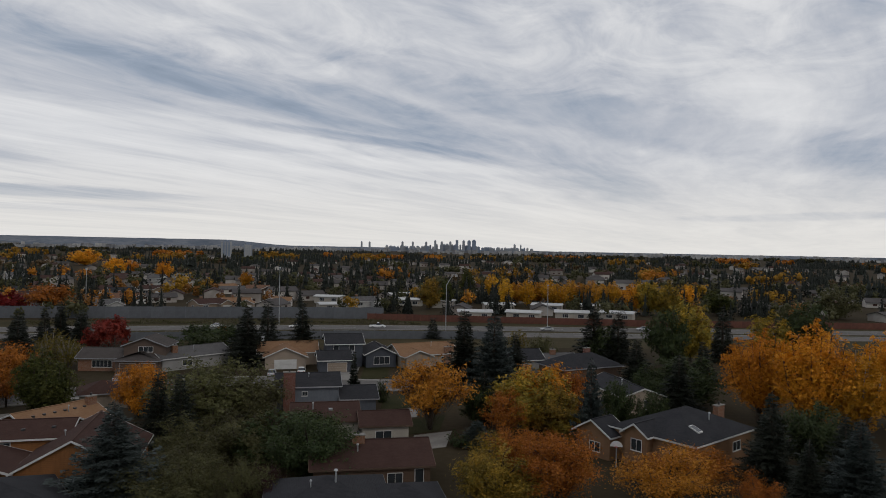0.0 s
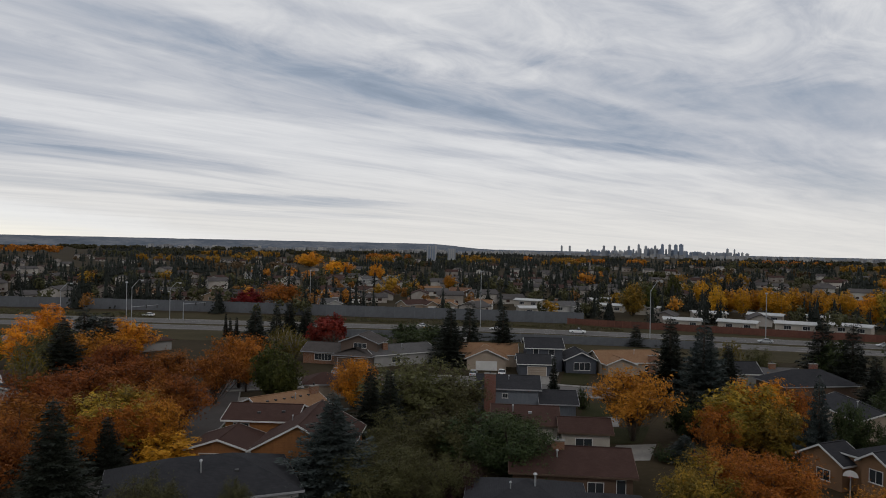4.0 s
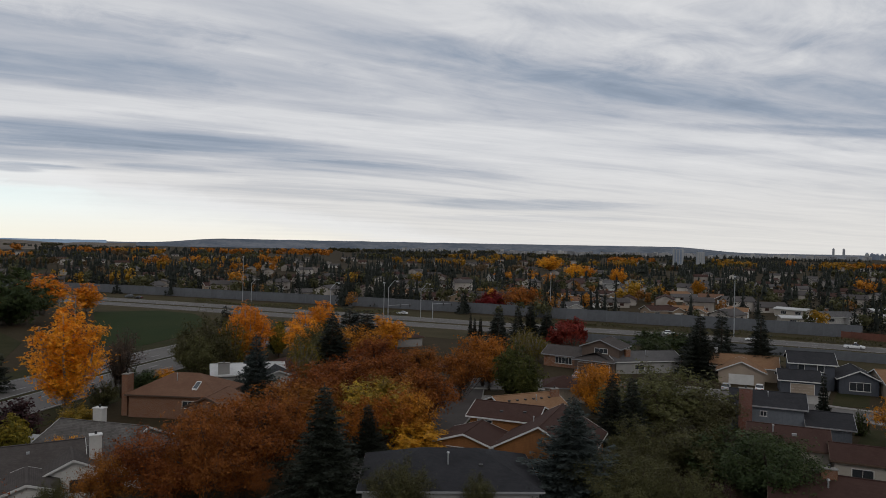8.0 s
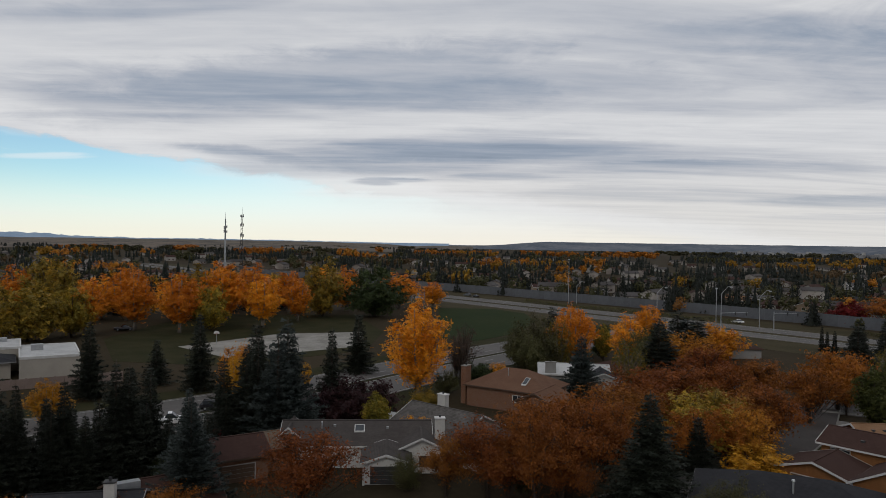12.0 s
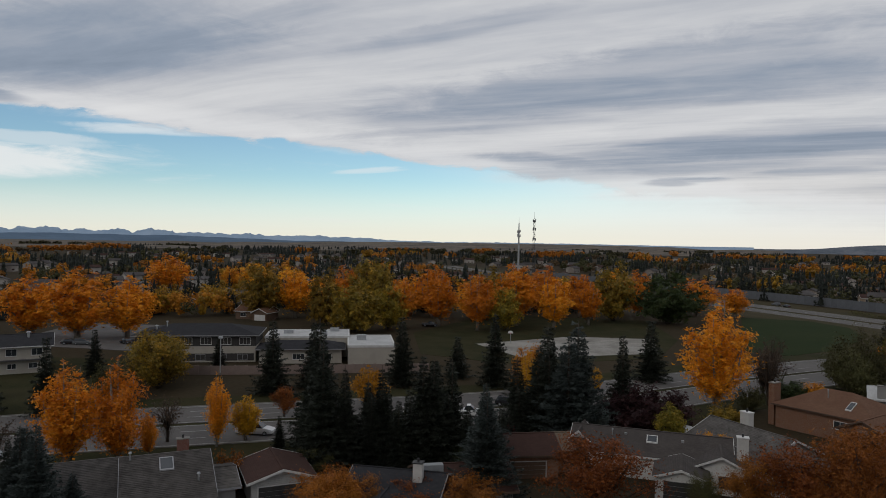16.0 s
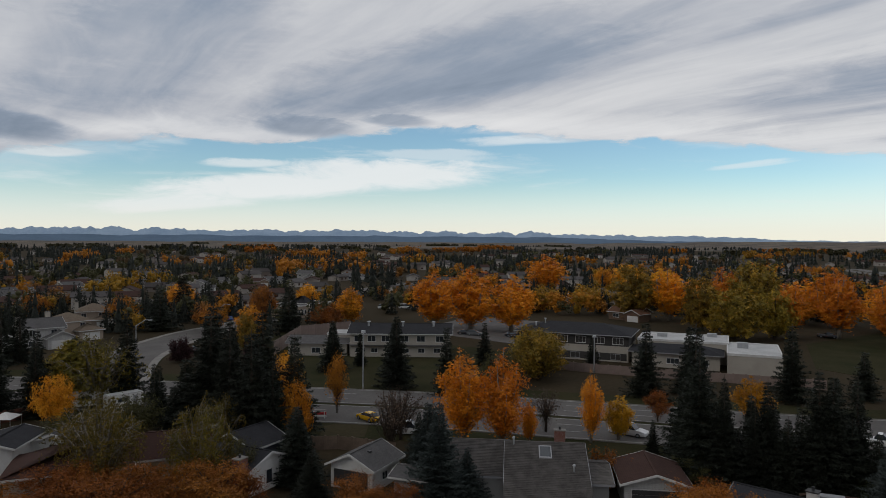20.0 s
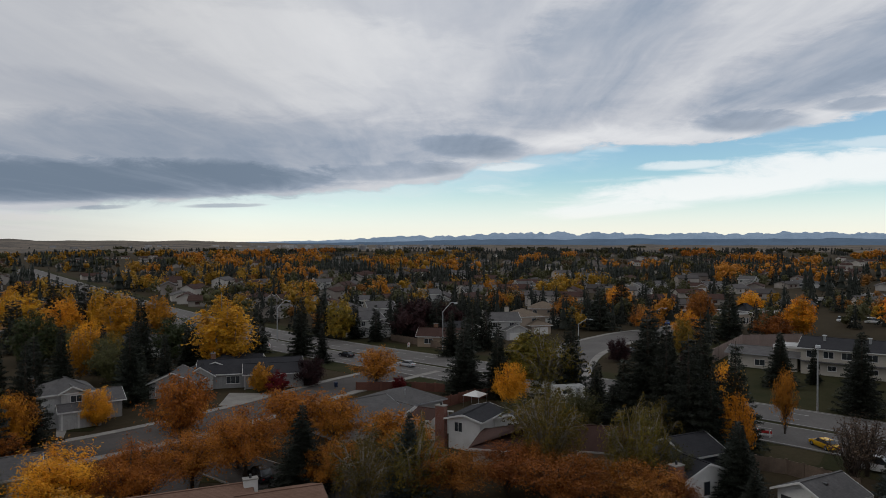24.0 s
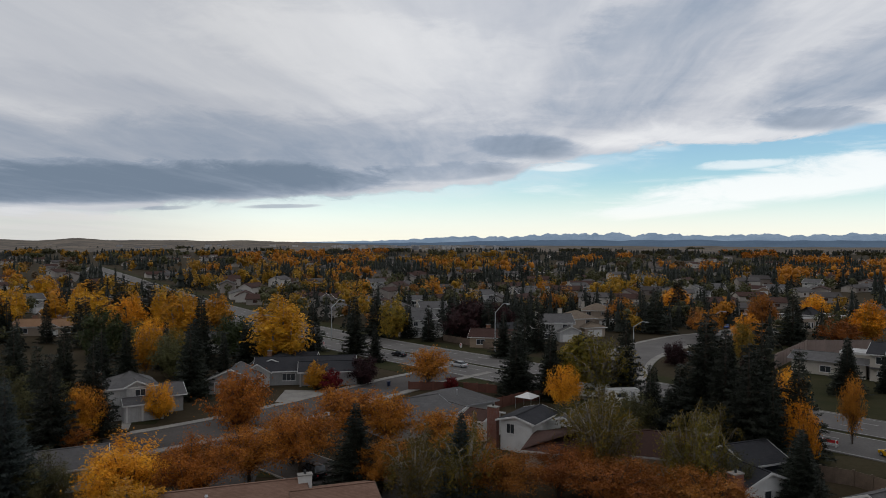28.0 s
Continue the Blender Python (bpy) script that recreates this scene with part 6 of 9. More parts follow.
def cabin_section(x, w, z0, z1):
    return [(x, -w, z0), (x, w, z0), (x, w * 0.8, z1), (x, -w * 0.8, z1)]


def car(x, y, rot, colour, form="sedan"):
    key = (colour, form)
    label = {"sedan": f"{colour} four-door saloon car with dark windows", "suv": f"{colour} sport utility vehicle with dark windows", "pickup": f"{colour} pickup truck with an open bed",
             "van": f"{colour} van with dark windows"}[form]
    if key in CARS:
        return copy_thing(CARS[key], pose(x, y, 0.12, 0, 0, rot))
    ob = thing("pickup_truck" if form == "pickup" else "car", pose(x, y, 0.12, 0, 0, rot), label, "car")
    L, w, hb, ht = {"sedan": (4.8, 0.9, 0.92, 1.45), "suv": (4.8, 0.95, 1.05, 1.75), "pickup": (5.9, 1.0, 1.1, 1.9), "van": (5.4, 1.0, 1.15, 2.1)}[form]
    P = car_paint(colour)
    secs = [body_section(-L / 2, w * 0.86, 0.35, hb * 0.86), body_section(-L / 2 + 0.25, w, 0.25, hb), body_section(0, w, 0.22, hb), body_section(L / 2 - 1.1, w, 0.25, hb * 0.97), body_section(L / 2 - 0.2, w * 0.95, 0.28, hb * 0.8), body_section(L / 2, w * 0.82, 0.36, hb * 0.66)]
    body = part("body", loft(secs, Mesh()), P, ob)
    c0, c1 = {"sedan": (-1.75, 1.15), "suv": (-2.25, 1.1), "pickup": (-0.55, 1.45), "van": (-2.6, 1.7)}[form]
    part("cabin", loft([cabin_section(c0, w * 0.9, hb - 0.05, hb + 0.05), cabin_section(c0 + 0.45, w * 0.9, hb - 0.05, ht - 0.06), cabin_section(c1 - 0.85, w * 0.9, hb - 0.05, ht - 0.06), cabin_section(c1, w * 0.9, hb - 0.05, hb + 0.02)], Mesh()), GLASS, ob, "dark car windows")
    part("car_roof", loft([cabin_section(c0 + 0.5, w * 0.74, ht - 0.08, ht - 0.02), cabin_section((c0 + c1) / 2, w * 0.76, ht - 0.08, ht), cabin_section(c1 - 0.9, w * 0.74, ht - 0.08, ht - 0.02)], Mesh()), P, ob)
    if form == "pickup":
        part("bed", Mesh().box(-L / 2 + 0.15, -0.7, -w * 0.82, w * 0.82, hb - 0.02, hb + 0.01), DARK_METAL, ob)
    for sx in (-1, 1):
        for sy in (-1, 1):
            wx = sx * L * 0.305
            wh = part("wheel", Mesh().tube([(wx, sy * (w - 0.2), 0.33), (wx, sy * (w + 0.01), 0.33)], [0.34, 0.34], 12), TYRE, ob)
            part("rim", Mesh().tube([(wx, sy * (w - 0.1), 0.33), (wx, sy * (w + 0.02), 0.33)], [0.2, 0.2], 8), GALV, wh)
    for sy in (-0.62, 0.62):
        part("headlight", Mesh().box(L / 2 - 0.12, L / 2 + 0.01, sy * w - 0.15, sy * w + 0.15, 0.55, 0.72), LAMP_GLASS, ob)
        part("tail_light", Mesh().box(-L / 2 - 0.01, -L / 2 + 0.1, sy * w - 0.13, sy * w + 0.13, 0.62, 0.8), RED_LAMP, ob)
    CARS[key] = ob
    return ob


def trailer(x, y, rot):
    ob = thing("caravan", pose(x, y, 0.1, 0, 0, rot), "white camping caravan parked beside the street", "caravan")
    part("body", Mesh().box(-3, 3, -1.15, 1.15, 0.5, 2.7), WHITE, ob)
    part("roof", Mesh().box(-2.9, 2.9, -1.05, 1.05, 2.7, 2.85), ROOF_WHITE, ob)
    part("window", Mesh().box(-1.5, 0.2, -1.17, -1.14, 1.5, 2.2), GLASS, ob)
    part("door", Mesh().box(1.2, 1.9, -1.17, -1.14, 0.6, 2.4), TRIM_GREY, ob)
    for sx in (-0.5, 0.5):
        part("wheel", Mesh().tube([(sx, -1.1, 0.33), (sx, -0.85, 0.33)], [0.33, 0.33], 10), TYRE, ob)
        part("wheel", Mesh().tube([(sx, 0.85, 0.33), (sx, 1.1, 0.33)], [0.33, 0.33], 10), TYRE, ob)


# ---- street furniture ----


def street_lamp(x, y, rot, ht, arm=True):
    ob = thing("street_lamp", pose(x, y, 0, 0, 0, rot), "tall galvanised street lamp with a curved arm" if arm else "tall straight galvanised light mast", "street lamp")
    part("base", Mesh().tube([(0, 0, 0), (0, 0, 0.5)], [0.26, 0.22], 8), CONCRETE, ob)
    part("pole", Mesh().tube([(0, 0, 0.4), (0, 0, ht * 0.82 if arm else ht)], [0.17, 0.11], 8), GALV, ob)
    if arm:
        pts = [(0, 0, ht * 0.8)] + [(math.sin(a) * 2.6 * (1 - 0.1 * a), 0, ht * 0.82 + (1 - math.cos(a)) * 0 + math.sin(a) * ht * 0.17) for a in (0.4, 0.8, 1.2, 1.57)] + [(3.3, 0, ht * 0.985)]
        part("arm", Mesh().tube(pts, [0.11, 0.1, 0.09, 0.085, 0.08, 0.07], 6), GALV, ob)
        hd = part("lamp_head", Mesh().box(3.0, 4.0, -0.2, 0.2, ht * 0.965, ht * 0.99), GALV, ob)
        part("lens", Mesh().box(3.1, 3.9, -0.15, 0.15, ht * 0.955, ht * 0.965), LAMP_GLASS, hd)
    else:
        part("lamp_head", Mesh().tube([(0, 0, ht - 0.2), (0, 0, ht + 0.25)], [0.5, 0.42], 8), GALV, ob)
    return ob


def wall_run(name, label, category, pts, panel, ht, thick, material, post=None, cap=True, piece="panel"):
    """A fence or sound wall of separate panels between posts along a line on the ground."""
    ob = thing(name, Matrix.Identity(4), label, category, kind="structure")
    L = 0.0
    seg = [(Vector(a), Vector(b)) for a, b in zip(pts, pts[1:])]
    shared = Mesh().box(0, panel - 0.06, -thick / 2, thick / 2, 0, ht).make(piece, material)
    pm = Mesh().box(-0.14, 0.14, -thick / 2 - 0.06, thick / 2 + 0.06, 0, ht + 0.15).make("post", post or material)
    for a, b in seg:
        d = b - a
        n = max(1, int(round(d.length / panel)))
        ang = math.atan2(d.y, d.x)
        for i in range(n):
            p = a + d * (i / n)
            o = part(piece, shared, None, ob)
            o.matrix_local = Matrix.LocRotScale((p.x, p.y, 0), Euler((0, 0, ang)), (d.length / n / panel, 1, 1 + 0.012 * math.sin(i * 2.4)))
            o = part("post", pm, None, ob)
            o.matrix_local = pose(p.x, p.y, 0, 0, 0, math.degrees(ang))
    return ob


def hoop(x, y, rot):
    ob = thing("basketball_hoop", pose(x, y, 0, 0, 0, rot), "basketball hoop with a white backboard on a steel post", "basketball hoop")
    part("post", Mesh().tube([(0, 0, 0), (0, 0, 3.0), (0, -0.7, 3.3)], [0.08, 0.07, 0.06], 8), GALV, ob)
    prof = [(math.cos(a) * 0.85, math.sin(a) * 0.8) for a in [math.pi * k / 8 for k in range(9)]]
    m = Mesh()
    m.v += [(px, -0.75, 3.05 + pz) for px, pz in prof] + [(px, -0.7, 3.05 + pz) for px, pz in prof]
    m.f += [tuple(range(9)), tuple(reversed(range(9, 18)))] + [(i + 1, i, i + 9, i + 10) for i in range(8)] + [(0, 8, 17, 9)]
    part("backboard", m, WHITE, ob)
    ring = [(math.cos(2 * math.pi * k / 10) * 0.24, -1.02 + math.sin(2 * math.pi * k / 10) * 0.24, 3.08) for k in range(11)]
    part("rim", Mesh().tube(ring, [0.02] * 11, 4), PLASTIC_RED, ob)


def radio_mast(x, y, ht, wide):
    ob = thing("radio_mast", pose(x, y, 0, 0, 0, 20), "tall grey radio mast hung with antennas", "radio mast")
    if wide:
        for a in range(3):
            c, s = math.cos(a * 2.094), math.sin(a * 2.094)
            part("leg", Mesh().tube([(c * 1.2, s * 1.2, 0), (c * 0.55, s * 0.55, ht)], [0.14, 0.1], 5), DARK_METAL, ob)
        for i in range(int(ht / 2.2)):
            z0, z1 = i * 2.2, (i + 1) * 2.2
            r0, r1 = 1.2 - 0.65 * z0 / ht, 1.2 - 0.65 * z1 / ht
            m = Mesh()
            for a in range(3):
                c0, s0, c1, s1 = math.cos(a * 2.094), math.sin(a * 2.094), math.cos((a + 1) * 2.094), math.sin((a + 1) * 2.094)
                m.tube([(c0 * r0, s0 * r0, z0), (c1 * r1, s1 * r1, z1)], [0.06, 0.06], 4)
            part("brace", m, DARK_METAL, ob)
    else:
        part("pole", Mesh().tube([(0, 0, 0), (0, 0, ht * 0.72), (0, 0, ht)], [0.75, 0.5, 0.3], 10), GALV, ob)
    for z in ((ht - 2, ht - 7, ht - 13, ht - 20) if wide else (ht * 0.86, ht * 0.8)):
        for a in range(5):
            c, s = math.cos(a * 1.257 + z) * 0.85, math.sin(a * 1.257 + z) * 0.85
            part("antenna", Mesh().box(c - 0.16, c + 0.16, s - 0.16, s + 0.16, z + 0.3 * (a % 3), z + 1.5 + 0.3 * (a % 3)), TRIM_GREY, ob)
    part("whip", Mesh().tube([(0, 0, ht), (0, 0, ht + 4)], [0.12, 0.06], 5), GALV, ob)


def bin_cart(x, y, rot, material=PLASTIC_BLUE):
    ob = thing("wheelie_bin", pose(x, y, 0, 0, 0, rot), "dark blue plastic wheelie bin", "bin")
    part("body", loft([[(-0.25, -0.3, 0.1), (0.25, -0.3, 0.1), (0.25, 0.25, 0.1), (-0.25, 0.25, 0.1)], [(-0.32, -0.38, 1.0), (0.32, -0.38, 1.0), (0.32, 0.34, 1.0), (-0.32, 0.34, 1.0)]], Mesh()), material, ob)
    part("lid", Mesh().box(-0.34, 0.34, -0.4, 0.38, 1.0, 1.08), material, ob)
    for s in (-0.26, 0.26):
        part("wheel", Mesh().tube([(s - 0.04, 0.3, 0.12), (s + 0.04, 0.3, 0.12)], [0.12, 0.12], 8), TYRE, ob)


def gazebo(x, y, rot):
    ob = thing("canopy_tent", pose(x, y, 0, 0, 0, rot), "white garden canopy tent on thin legs", "canopy tent")
    r = Mesh()
    for a, b in (((-1.7, -1.7), (1.7, -1.7)), ((1.7, -1.7), (1.7, 1.7)), ((1.7, 1.7), (-1.7, 1.7)), ((-1.7, 1.7), (-1.7, -1.7))):
        r.slab([(*a, 2.1), (*b, 2.1), (0, 0, 2.9)], 0.05)
    part("canopy", r, WHITE, ob)
    for sx in (-1.6, 1.6):
        for sy in (-1.6, 1.6):
            part("leg", Mesh().tube([(sx, sy, 0), (sx, sy, 2.1)], [0.04, 0.04], 6), GALV, ob)


def barrier(x, y, rot):
    ob = thing("barricade", pose(x, y, 0.1, 0, 0, rot), "red and white construction barricade on the roadside", "barricade")
    part("board", Mesh().box(-1.2, 1.2, -0.06, 0.06, 0.6, 1.0), PLASTIC_RED, ob)
    part("lower_board", Mesh().box(-1.2, 1.2, -0.06, 0.06, 0.2, 0.45), WHITE, ob)
    for s in (-0.9, 0.9):
        part("leg", Mesh().box(s - 0.05, s + 0.05, -0.3, 0.3, 0, 1.05), WHITE, ob)


def gantry(x, y, rot):
    ob = thing("traffic_signal", pose(x, y, 0, 0, 0, rot), "traffic signal post with a long mast arm over the crossing", "traffic signal")
    part("pole", Mesh().tube([(0, 0, 0), (0, 0, 7)], [0.2, 0.14], 8), GALV, ob)
    part("arm", Mesh().tube([(0, 0, 6.4), (9, 0, 7.2)], [0.13, 0.07], 6), GALV, ob)
    for u in (5.0, 8.6):
        part("signal_head", Mesh().box(u - 0.2, u + 0.2, -0.2, 0.2, 6.0, 7.2), DARK_METAL, ob)


def wheel_hedge(line, w, ht, seed, leafmat, name, label):
    """A clipped or wild hedge along a line: many leaf cards in a rounded band."""
    rng = np.random.default_rng(seed)
    C = []
    for (x0, y0), (x1, y1) in zip(line, line[1:]):
        n = int(math.hypot(x1 - x0, y1 - y0) * 26)
        t = rng.random(n)
        a = rng.uniform(0, math.pi, n)
        hh = ht * (0.75 + 0.35 * np.sin(t * 9 + seed))
        d = np.array([x1 - x0, y1 - y0])
        nrm = np.array([-d[1], d[0]]) / np.hypot(*d)
        off = np.cos(a) * w / 2 * rng.uniform(0.8, 1.05, n)
        C.append(np.stack([x0 + d[0] * t + nrm[0] * off, y0 + d[1] * t + nrm[1] * off, np.maximum(0.15, np.sin(a) * hh * rng.uniform(0.7, 1.05, n))], 1))
    C = np.concatenate(C)
    v, f = cards(C, rng.uniform(0.2, 0.45, len(C)), rng)
    tagged(new(name, mesh_np(name, v, f, leafmat)), label, "hedge", kind="stuff")


# ---- public buildings, vehicles and street furniture in place ----
SCHOOL_AT = (-170.1, -62.2, 94.0)
CREAM_AT = (-147.2, -99.8, 115.2)
HALL_AT = (-208.2, -164.7, 174.8)
school()
cream_block()
low_hall()
car(-101.8, 135.2, 60, "white", "suv")
car(-98.7, 138.7, 40, "blue", "sedan")
car(-100.4, 122.6, 120, "white", "sedan")
car(-69.1, 109.0, 100, "silver", "sedan")
car(-68.8, 148.4, 100, "silver", "sedan")
car(-66.6, 150.9, 90, "white", "sedan")
car(-21.5, -87.5, 285, "black", "suv")
car(1.5, -129.1, 200, "red", "sedan")
car(36.8, -118.7, 110, "white", "suv")
car(27.1, -109.7, 160, "grey", "sedan")
car(-65.0, -170.8, 290, "black", "sedan")
car(-135.5, -140.1, 220, "grey", "sedan")
car(-159.1, -154.6, 225, "silver", "sedan")
car(-193.2, -181.9, 225, "blue", "sedan")
car(-83.2, -72.2, 0, "grey", "sedan")
car(-108.3, -21.3, 80, "white", "pickup")
car(-97.1, -61.5, 250, "yellow", "sedan")
car(-23.4, 253.3, 5, "white", "pickup")
car(-52.5, 249.5, 185, "white", "sedan")
car(38.7, 254.1, 185, "silver", "sedan")
car(-191.1, 233.0, 195, "white", "sedan")
car(75.6, 260.2, 185, "silver", "sedan")
car(-346.9, 196.9, 200, "grey", "suv")
car(-337.1, 196.6, 195, "black", "sedan")
car(-119.5, 12.7, 80, "white", "pickup")
car(-126.7, 21.0, 75, "black", "suv")
car(-93.1, -52.1, 110, "white", "van")
car(-38.4, 157.7, 100, "silver", "sedan")
car(-32.4, 161.3, 100, "white", "sedan")
car(-201.7, -75.5, 30, "black", "sedan")
car(-246.9, 12.3, 90, "black", "pickup")
car(-249.2, 13.1, 90, "black", "sedan")
car(-162.3, -123.7, 110, "grey", "sedan")
car(-199.2, -87.0, 100, "grey", "suv")
car(-202.4, -75.6, 120, "black", "sedan")
car(-257.1, -155.0, 120, "white", "van")
car(-262.1, -147.5, 120, "white", "van")
car(-258.4, -139.2, 120, "grey", "sedan")
car(-271.3, -158.1, 120, "silver", "sedan")
car(-200.1, -90.7, 110, "black", "sedan")
car(-79.6, 246.3, 0, "white", "sedan")
car(-72.7, -150.5, 290, "silver", "sedan")
trailer(-82.0, -109.8, 150)
trailer(-83.9, -103.6, 165)
street_lamp(-145.8, 283.7, 27, 18.3, False)
street_lamp(-59.7, 254.4, 13, 21.3, False)
street_lamp(1.5, 247.2, -0, 20.5, True)
street_lamp(39.1, 256.2, -9, 16.6, False)
street_lamp(-287.0, 223.0, 52, 22.9, False)
street_lamp(-283.6, 225.6, 51, 11.8, True)
street_lamp(-213.4, 211.6, 45, 13.7, True)
street_lamp(-185.9, 214.7, 41, 14.6, False)
street_lamp(-184.4, 215.7, 41, 15.7, True)
street_lamp(-173.4, 223.2, 38, 14.8, True)
street_lamp(-116.8, -75.2, -237, 11.6, False)
street_lamp(-128.9, -154.4, -220, 8.3, True)
street_lamp(-56.6, -206.7, -195, 12.6, True)
street_lamp(-90.8, -165.4, -209, 13.8, True)
street_lamp(-156.0, -38.5, -256, 8.3, False)
street_lamp(-168.4, -164.1, -226, 8.9, True)
wall_run("sound_wall", "long grey panelled sound wall behind the highway", "wall", [(-620, 142), (-470, 184), (-368, 214), (-241, 247), (-173, 262), (-122, 270), (-64, 281), (-24, 286)], 4.2, 4.6, 0.25, SOUND_WALL)
wall_run("wooden_fence", "long red-brown wooden fence behind the highway", "fence", [(-30, 281), (31, 277), (80, 274), (150, 278), (260, 284)], 3.0, 2.6, 0.12, FENCE_RED)
wall_run("sound_wall", "grey panelled sound wall between gardens and the highway", "wall", [(-96, 208), (-60, 217), (-30, 223), (20, 228)], 4.2, 2.6, 0.25, SOUND_WALL)
wall_run("wooden_fence", "pinkish brown school fence along the grass", "fence", [(-157, -62), (-156, -38), (-158, -17), (-160, 8)], 2.6, 2.0, 0.1, PINK_WALL)
wall_run("wooden_fence", "tall pinkish fence beside the school block", "fence", [(-141, -118), (-170, -132), (-187, -125)], 2.6, 3.6, 0.1, PINK_WALL)
wall_run("wooden_fence", "brown board fence along the wide street", "fence", [(-88, -193), (-92, -178), (-94, -168)], 2.4, 1.9, 0.08, FENCE_WOOD)
wall_run("wooden_fence", "reddish garden fence round a yard", "fence", [(-58, -109), (-69, -113), (-73, -112)], 2.4, 1.9, 0.08, FENCE_RED)
wall_run("wooden_fence", "weathered garden fence by the street trees", "fence", [(-52, -131), (-61, -127), (-67, -121)], 2.4, 1.7, 0.08, FENCE_RED)
wall_run("wooden_fence", "dark garden fence behind a garage", "fence", [(-80, -60), (-82, -57), (-83, -48)], 2.4, 1.9, 0.08, FENCE_WOOD)
hoop(-207.0, 34.7, 80)
hoop(24.5, 95.8, -14)
radio_mast(-413.5, 73.4, 42.3, False)
radio_mast(-411.8, 82.5, 45.0, True)
bin_cart(-82.4, 43.0, 30)
bin_cart(-82.0, 43.4, 30)
bin_cart(-1.3, -126.1, 0)
bin_cart(-49.5, -136.2, 0)
gazebo(-66.2, -108.3, 30)
barrier(-94.5, -69.5, 115)
barrier(-51.4, -204.9, 60)
barrier(-51.4, -196.0, 80)
barrier(-86.9, -178.6, 60)
gantry(-169.4, 225.9, 10)
gantry(-176.6, 206.5, 30)
wheel_hedge([(-300, 205), (-230, 222), (-190, 233)], 3.0, 1.8, 1, LEAF_OLIVE, "hedge", "long olive hedge on the highway verge")
wheel_hedge([(-150, 244), (-110, 253), (-60, 264), (-8, 268)], 3.0, 1.9, 2, LEAF_OLIVE, "hedge", "long brownish hedge on the highway verge")
flat("gravel_court", [(-205, 24), (-181, 33), (-184, 54), (-188, 73), (-217, 83), (-222, 57)], 0.07, GRAVEL, "pale worn gravel and concrete court", "court")
flat("playing_field", [(-194, 101), (-185, 109), (-198, 134), (-225, 159), (-252, 172), (-274, 169), (-286, 147)], 0.06, FIELD, "dark green playing field of mown turf", "playing field")
flat("lawn", [(-18, 155), (-12, 158), (-13, 177), (-19, 174)], 0.05, LAWN, "patch of dull green front lawn", "lawn")
flat("lawn", [(-11, 126), (-5, 130), (-4, 142), (-11, 138)], 0.05, LAWN, "patch of dull green front lawn", "lawn")
flat("lawn", [(-6, 110), (-0, 113), (1, 124), (-5, 120)], 0.05, LAWN, "patch of dull green front lawn", "lawn")
flat("lawn", [(-68, 94), (-64, 96), (-68, 105), (-73, 103)], 0.05, LAWN, "patch of dull green front lawn", "lawn")
flat("lawn", [(-31, -137), (-35, -134), (-39, -144), (-34, -146)], 0.05, LAWN, "patch of dull green front lawn", "lawn")
flat("lawn", [(1, -125), (-4, -123), (-7, -133), (-2, -136)], 0.05, LAWN, "patch of dull green front lawn", "lawn")
flat("lawn", [(-10, -98), (-13, -96), (-17, -103), (-13, -105)], 0.05, LAWN, "patch of dull green front lawn", "lawn")
flat("lawn", [(-13, -91), (-17, -89), (-19, -95), (-15, -97)], 0.05, LAWN, "patch of dull green front lawn", "lawn")
flat("lawn", [(-106, -133), (-113, -129), (-140, -153), (-132, -157)], 0.05, LAWN, "patch of dull green front lawn", "lawn")
flat("lawn", [(4, -118), (2, -117), (1, -124), (3, -125)], 0.05, LAWN, "patch of dull green front lawn", "lawn")
flat("driveway_slab", [(-24, 151), (-19, 154), (-20, 171), (-26, 167)], 0.058, CONCRETE, "pale concrete driveway slab", "driveway")
flat("driveway_slab", [(-10, 119), (-4, 122), (-4, 129), (-10, 126)], 0.058, CONCRETE, "pale concrete driveway slab", "driveway")
flat("driveway_slab", [(-5, 101), (1, 104), (2, 113), (-4, 110)], 0.058, CONCRETE, "pale concrete driveway slab", "driveway")
flat("driveway_slab", [(-74, 104), (-70, 107), (-74, 119), (-78, 116)], 0.058, CONCRETE, "pale concrete driveway slab", "driveway")
flat("driveway_slab", [(-25, -131), (-31, -127), (-36, -137), (-29, -141)], 0.058, CONCRETE, "pale concrete driveway slab", "driveway")
flat("driveway_slab", [(1, -122), (-0, -121), (-1, -130), (1, -131)], 0.058, CONCRETE, "pale concrete driveway slab", "driveway")
flat("driveway_slab", [(-11, -106), (-16, -103), (-16, -105), (-11, -108)], 0.058, CONCRETE, "pale concrete driveway slab", "driveway")
flat("driveway_slab", [(-9, -89), (-14, -87), (-16, -94), (-11, -97)], 0.056, ASPHALT_OLD, "dark asphalt driveway", "driveway")
flat("verge", [(-82, -61), (-89, -57), (-99, -62), (-91, -66)], 0.054, DRY, "dry trampled verge behind a garage", "verge")

# the trees, garden by garden
tree("spruce", -111.1, 181.9, 11.3, 4.6)
tree("spruce", -111.9, 204.1, 10.1, 2.7)
tree("spruce", -104.5, 200.8, 9.4, 3.7)
tree("column_cedar", -128.6, 192.8, 8.0, 0.8)
tree("column_cedar", -127.2, 193.2, 6.6, 0.8)
tree("column_cedar", -125.2, 193.7, 6.6, 0.9)
tree("red_tree", -91.4, 188.3, 7.9, 4.9)
tree("birch", -92.8, 164.5, 8.6, 4.3)
tree("moss_tree", -64.1, 114.5, 12.1, 4.8)
tree("amber_tree", -50.9, 118.5, 9.2, 4.0)
